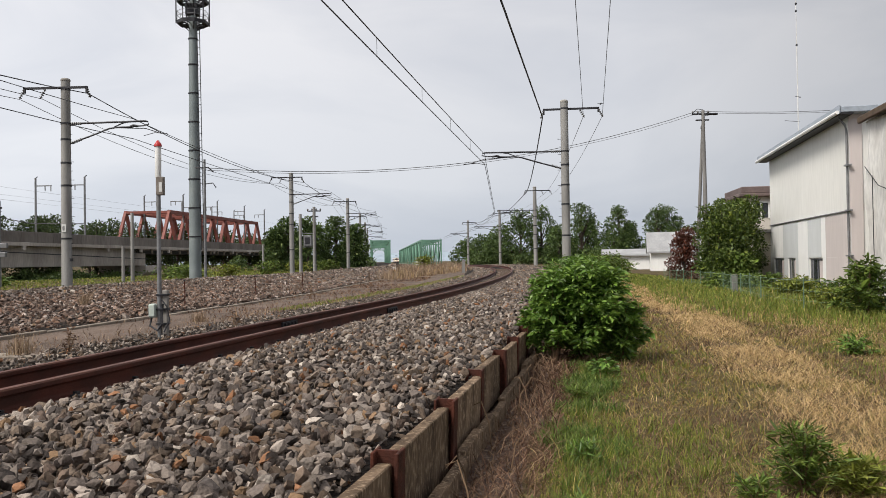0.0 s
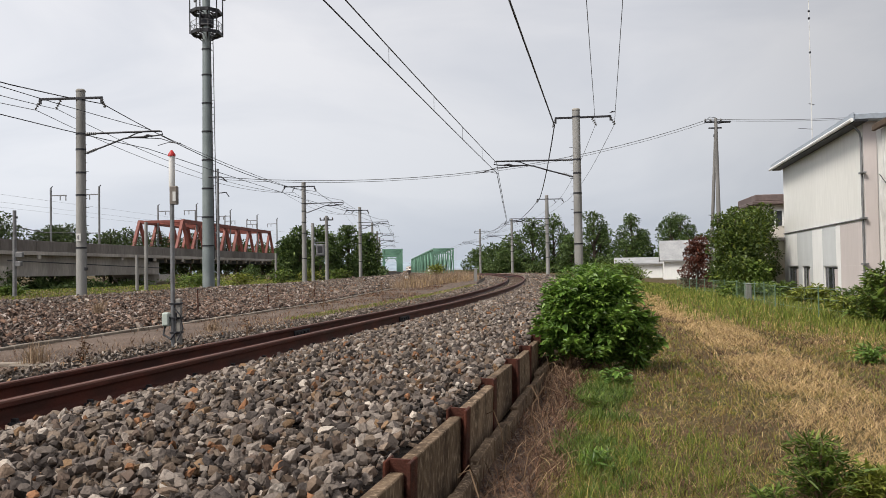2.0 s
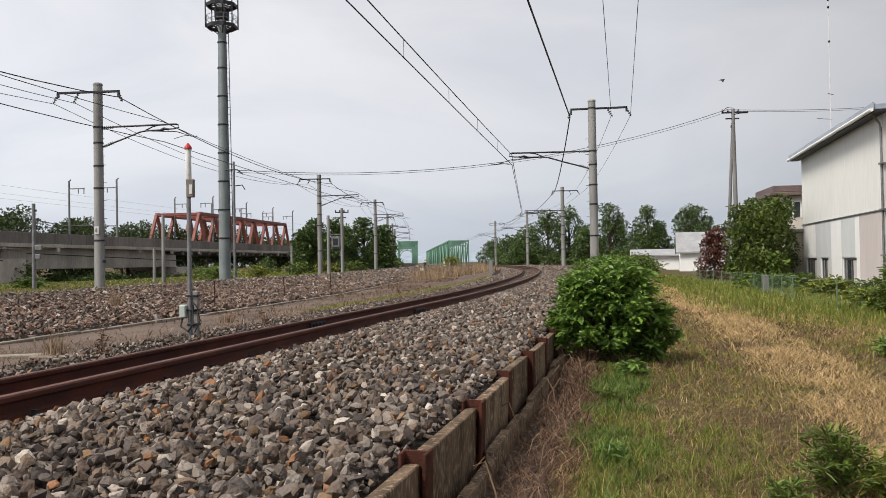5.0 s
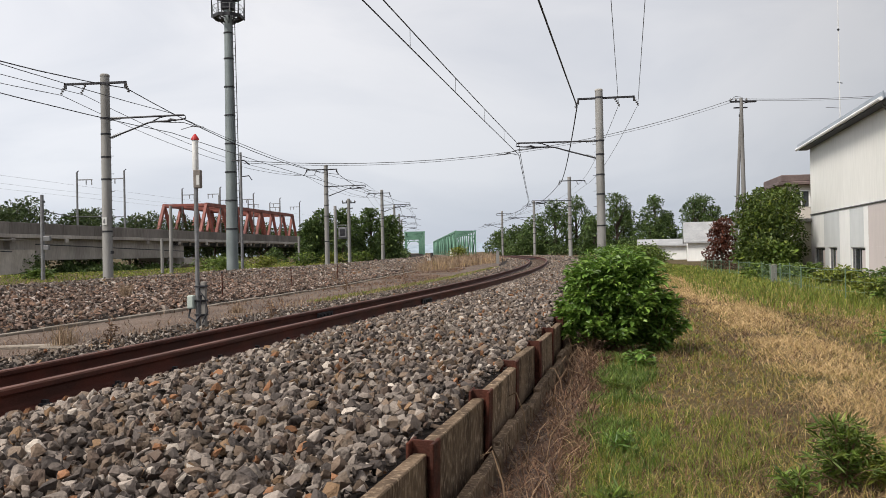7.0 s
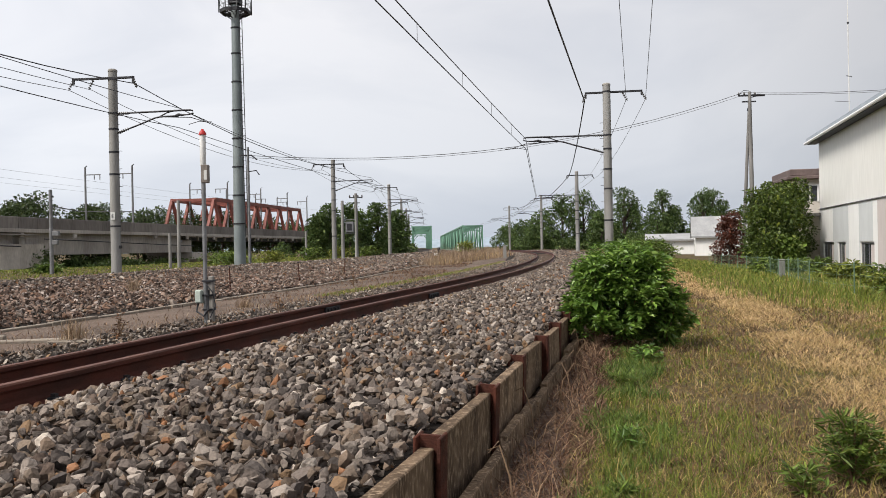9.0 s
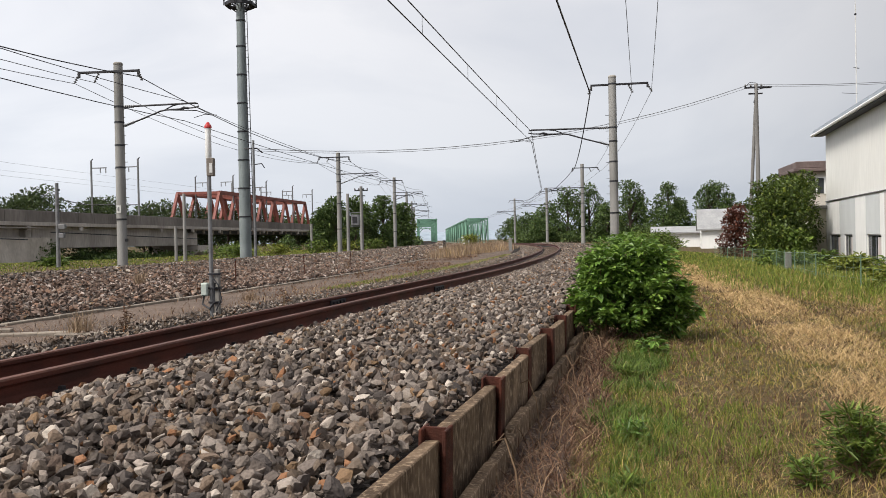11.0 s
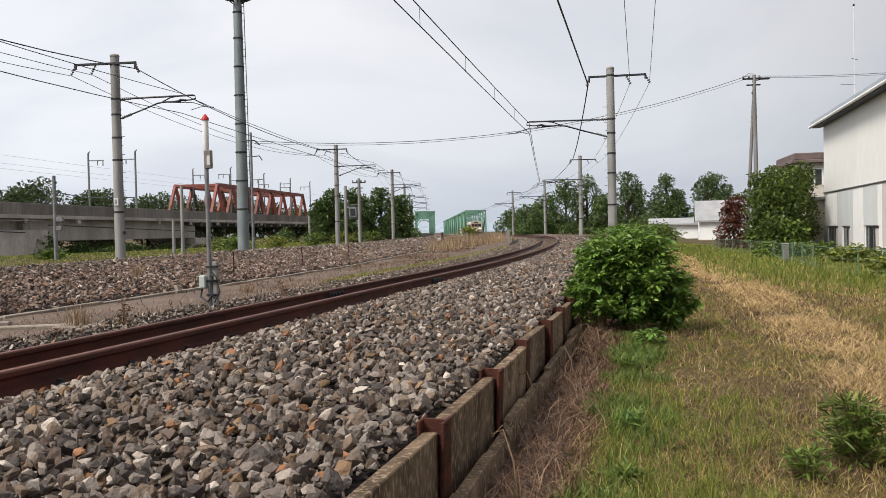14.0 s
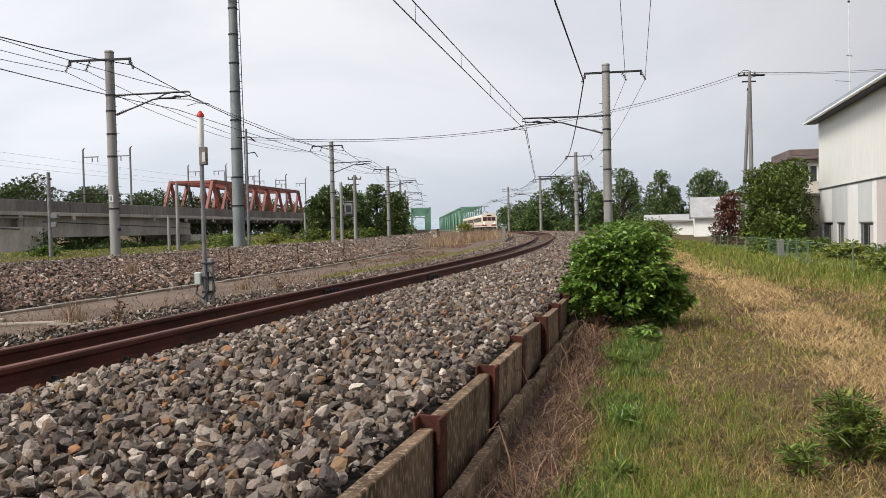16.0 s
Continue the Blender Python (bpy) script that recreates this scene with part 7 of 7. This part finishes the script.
def small_bird():
    b = thing("bird", pose(7.0, 36.8, 8.1), "small dark bird flying round the pole top", "bird")
    part("body", Shape().tube([(0, -0.085, 0.0), (0, -0.06, 0.012), (0, 0.0, 0.02), (0, 0.05, 0.012), (0, 0.085, 0.0)], 0.026, 8), M_DARK, b)
    part("head", Shape().lathe([(0.004, -0.02), (0.02, -0.012), (0.024, 0.004), (0.012, 0.022)], (0, -0.09, 0.018), 8), M_DARK, b)
    part("beak", Shape().tube([(0, -0.11, 0.018), (0, -0.135, 0.014)], 0.006, 5, 0.001), M_WIRE, b)
    part("tail", Shape().add([(-0.012, 0.07, 0.004), (0.012, 0.07, 0.004), (0.028, 0.15, 0.0), (-0.028, 0.15, 0.0), (-0.012, 0.07, -0.002), (0.012, 0.07, -0.002), (0.028, 0.15, -0.005), (-0.028, 0.15, -0.005)],
                             [(0, 1, 2, 3), (7, 6, 5, 4), (0, 4, 5, 1), (1, 5, 6, 2), (2, 6, 7, 3), (3, 7, 4, 0)]), M_DARK, b)
    wings = []
    for k in (-1, 1):
        pts = [(0, -0.045), (k * 0.07, -0.06), (k * 0.15, -0.02), (k * 0.16, 0.01), (k * 0.08, 0.03), (0, 0.035)]
        vs = [(x, y, 0.022) for x, y in pts] + [(x, y, 0.017) for x, y in pts]
        wings.append(part("wing", Shape().add(vs, [tuple(range(6)), tuple(range(11, 5, -1))] + [(i, (i + 1) % 6, (i + 1) % 6 + 6, i + 6) for i in range(6)]), M_DARK, b))
    return b, wings


BIRD = [(0.0, 7.3, 8.06), (2.4, 7.3, 8.06), (2.6, 7.37, 8.13), (2.8, 7.98, 8.03), (3.0, 8.15, 8.27), (3.2, 7.63, 8.65), (3.4, 6.86, 8.98), (3.6, 6.30, 9.23), (3.8, 6.31, 9.20), (4.0, 6.67, 8.90), (4.2, 7.14, 8.79), (4.6, 9.4, 8.6), (5.2, 12.6, 9.4), (6.0, 19.0, 11.2), (7.0, 29.0, 14.0), (16.0, 120.0, 40.0)]


def motions():
    """The train comes off the green bridge into the curve; a bird circles the pole top."""
    bird, wings = small_bird()
    rows = []
    for i, (t, x, z) in enumerate(BIRD):
        j = min(i + 1, len(BIRD) - 1)
        away = BIRD[j][1] - BIRD[max(i - 1, 0)][1]
        rows.append((t, pose(x, 36.8, z, 0, 0, 60 if away > 0.05 else -60 if away < -0.05 else 0)))
    walk(bird, rows)
    for w, k in zip(wings, (-1, 1)):
        flap = [(0.0, pose(0, 0, 0, 0, 0, 0)), (2.4, pose(0, 0, 0, 0, 0, 0))]
        flap += [(2.5 + 0.1 * n, pose(0, 0, 0, 0, k * (38 if n % 2 else -32), 0)) for n in range(40)]
        walk(w, flap + [(16.0, pose(0, 0, 0, 0, 0, 0))])
    for i in range(3):
        c = carriage(i == 0)
        rows = []
        for k in range(33):
            t = k * 0.5
            y = 153.0 + 23.0 * (16.0 - t) + i * 20.0
            x, h = along(y + 10, -0.565)
            x0 = x - 10 * math.tan(radians(h))
            rows.append((t, pose(x0, y, curve_at(NEAR_Z, y) - 0.05, 0, 0, -h)))
        walk(c, rows)


motions()
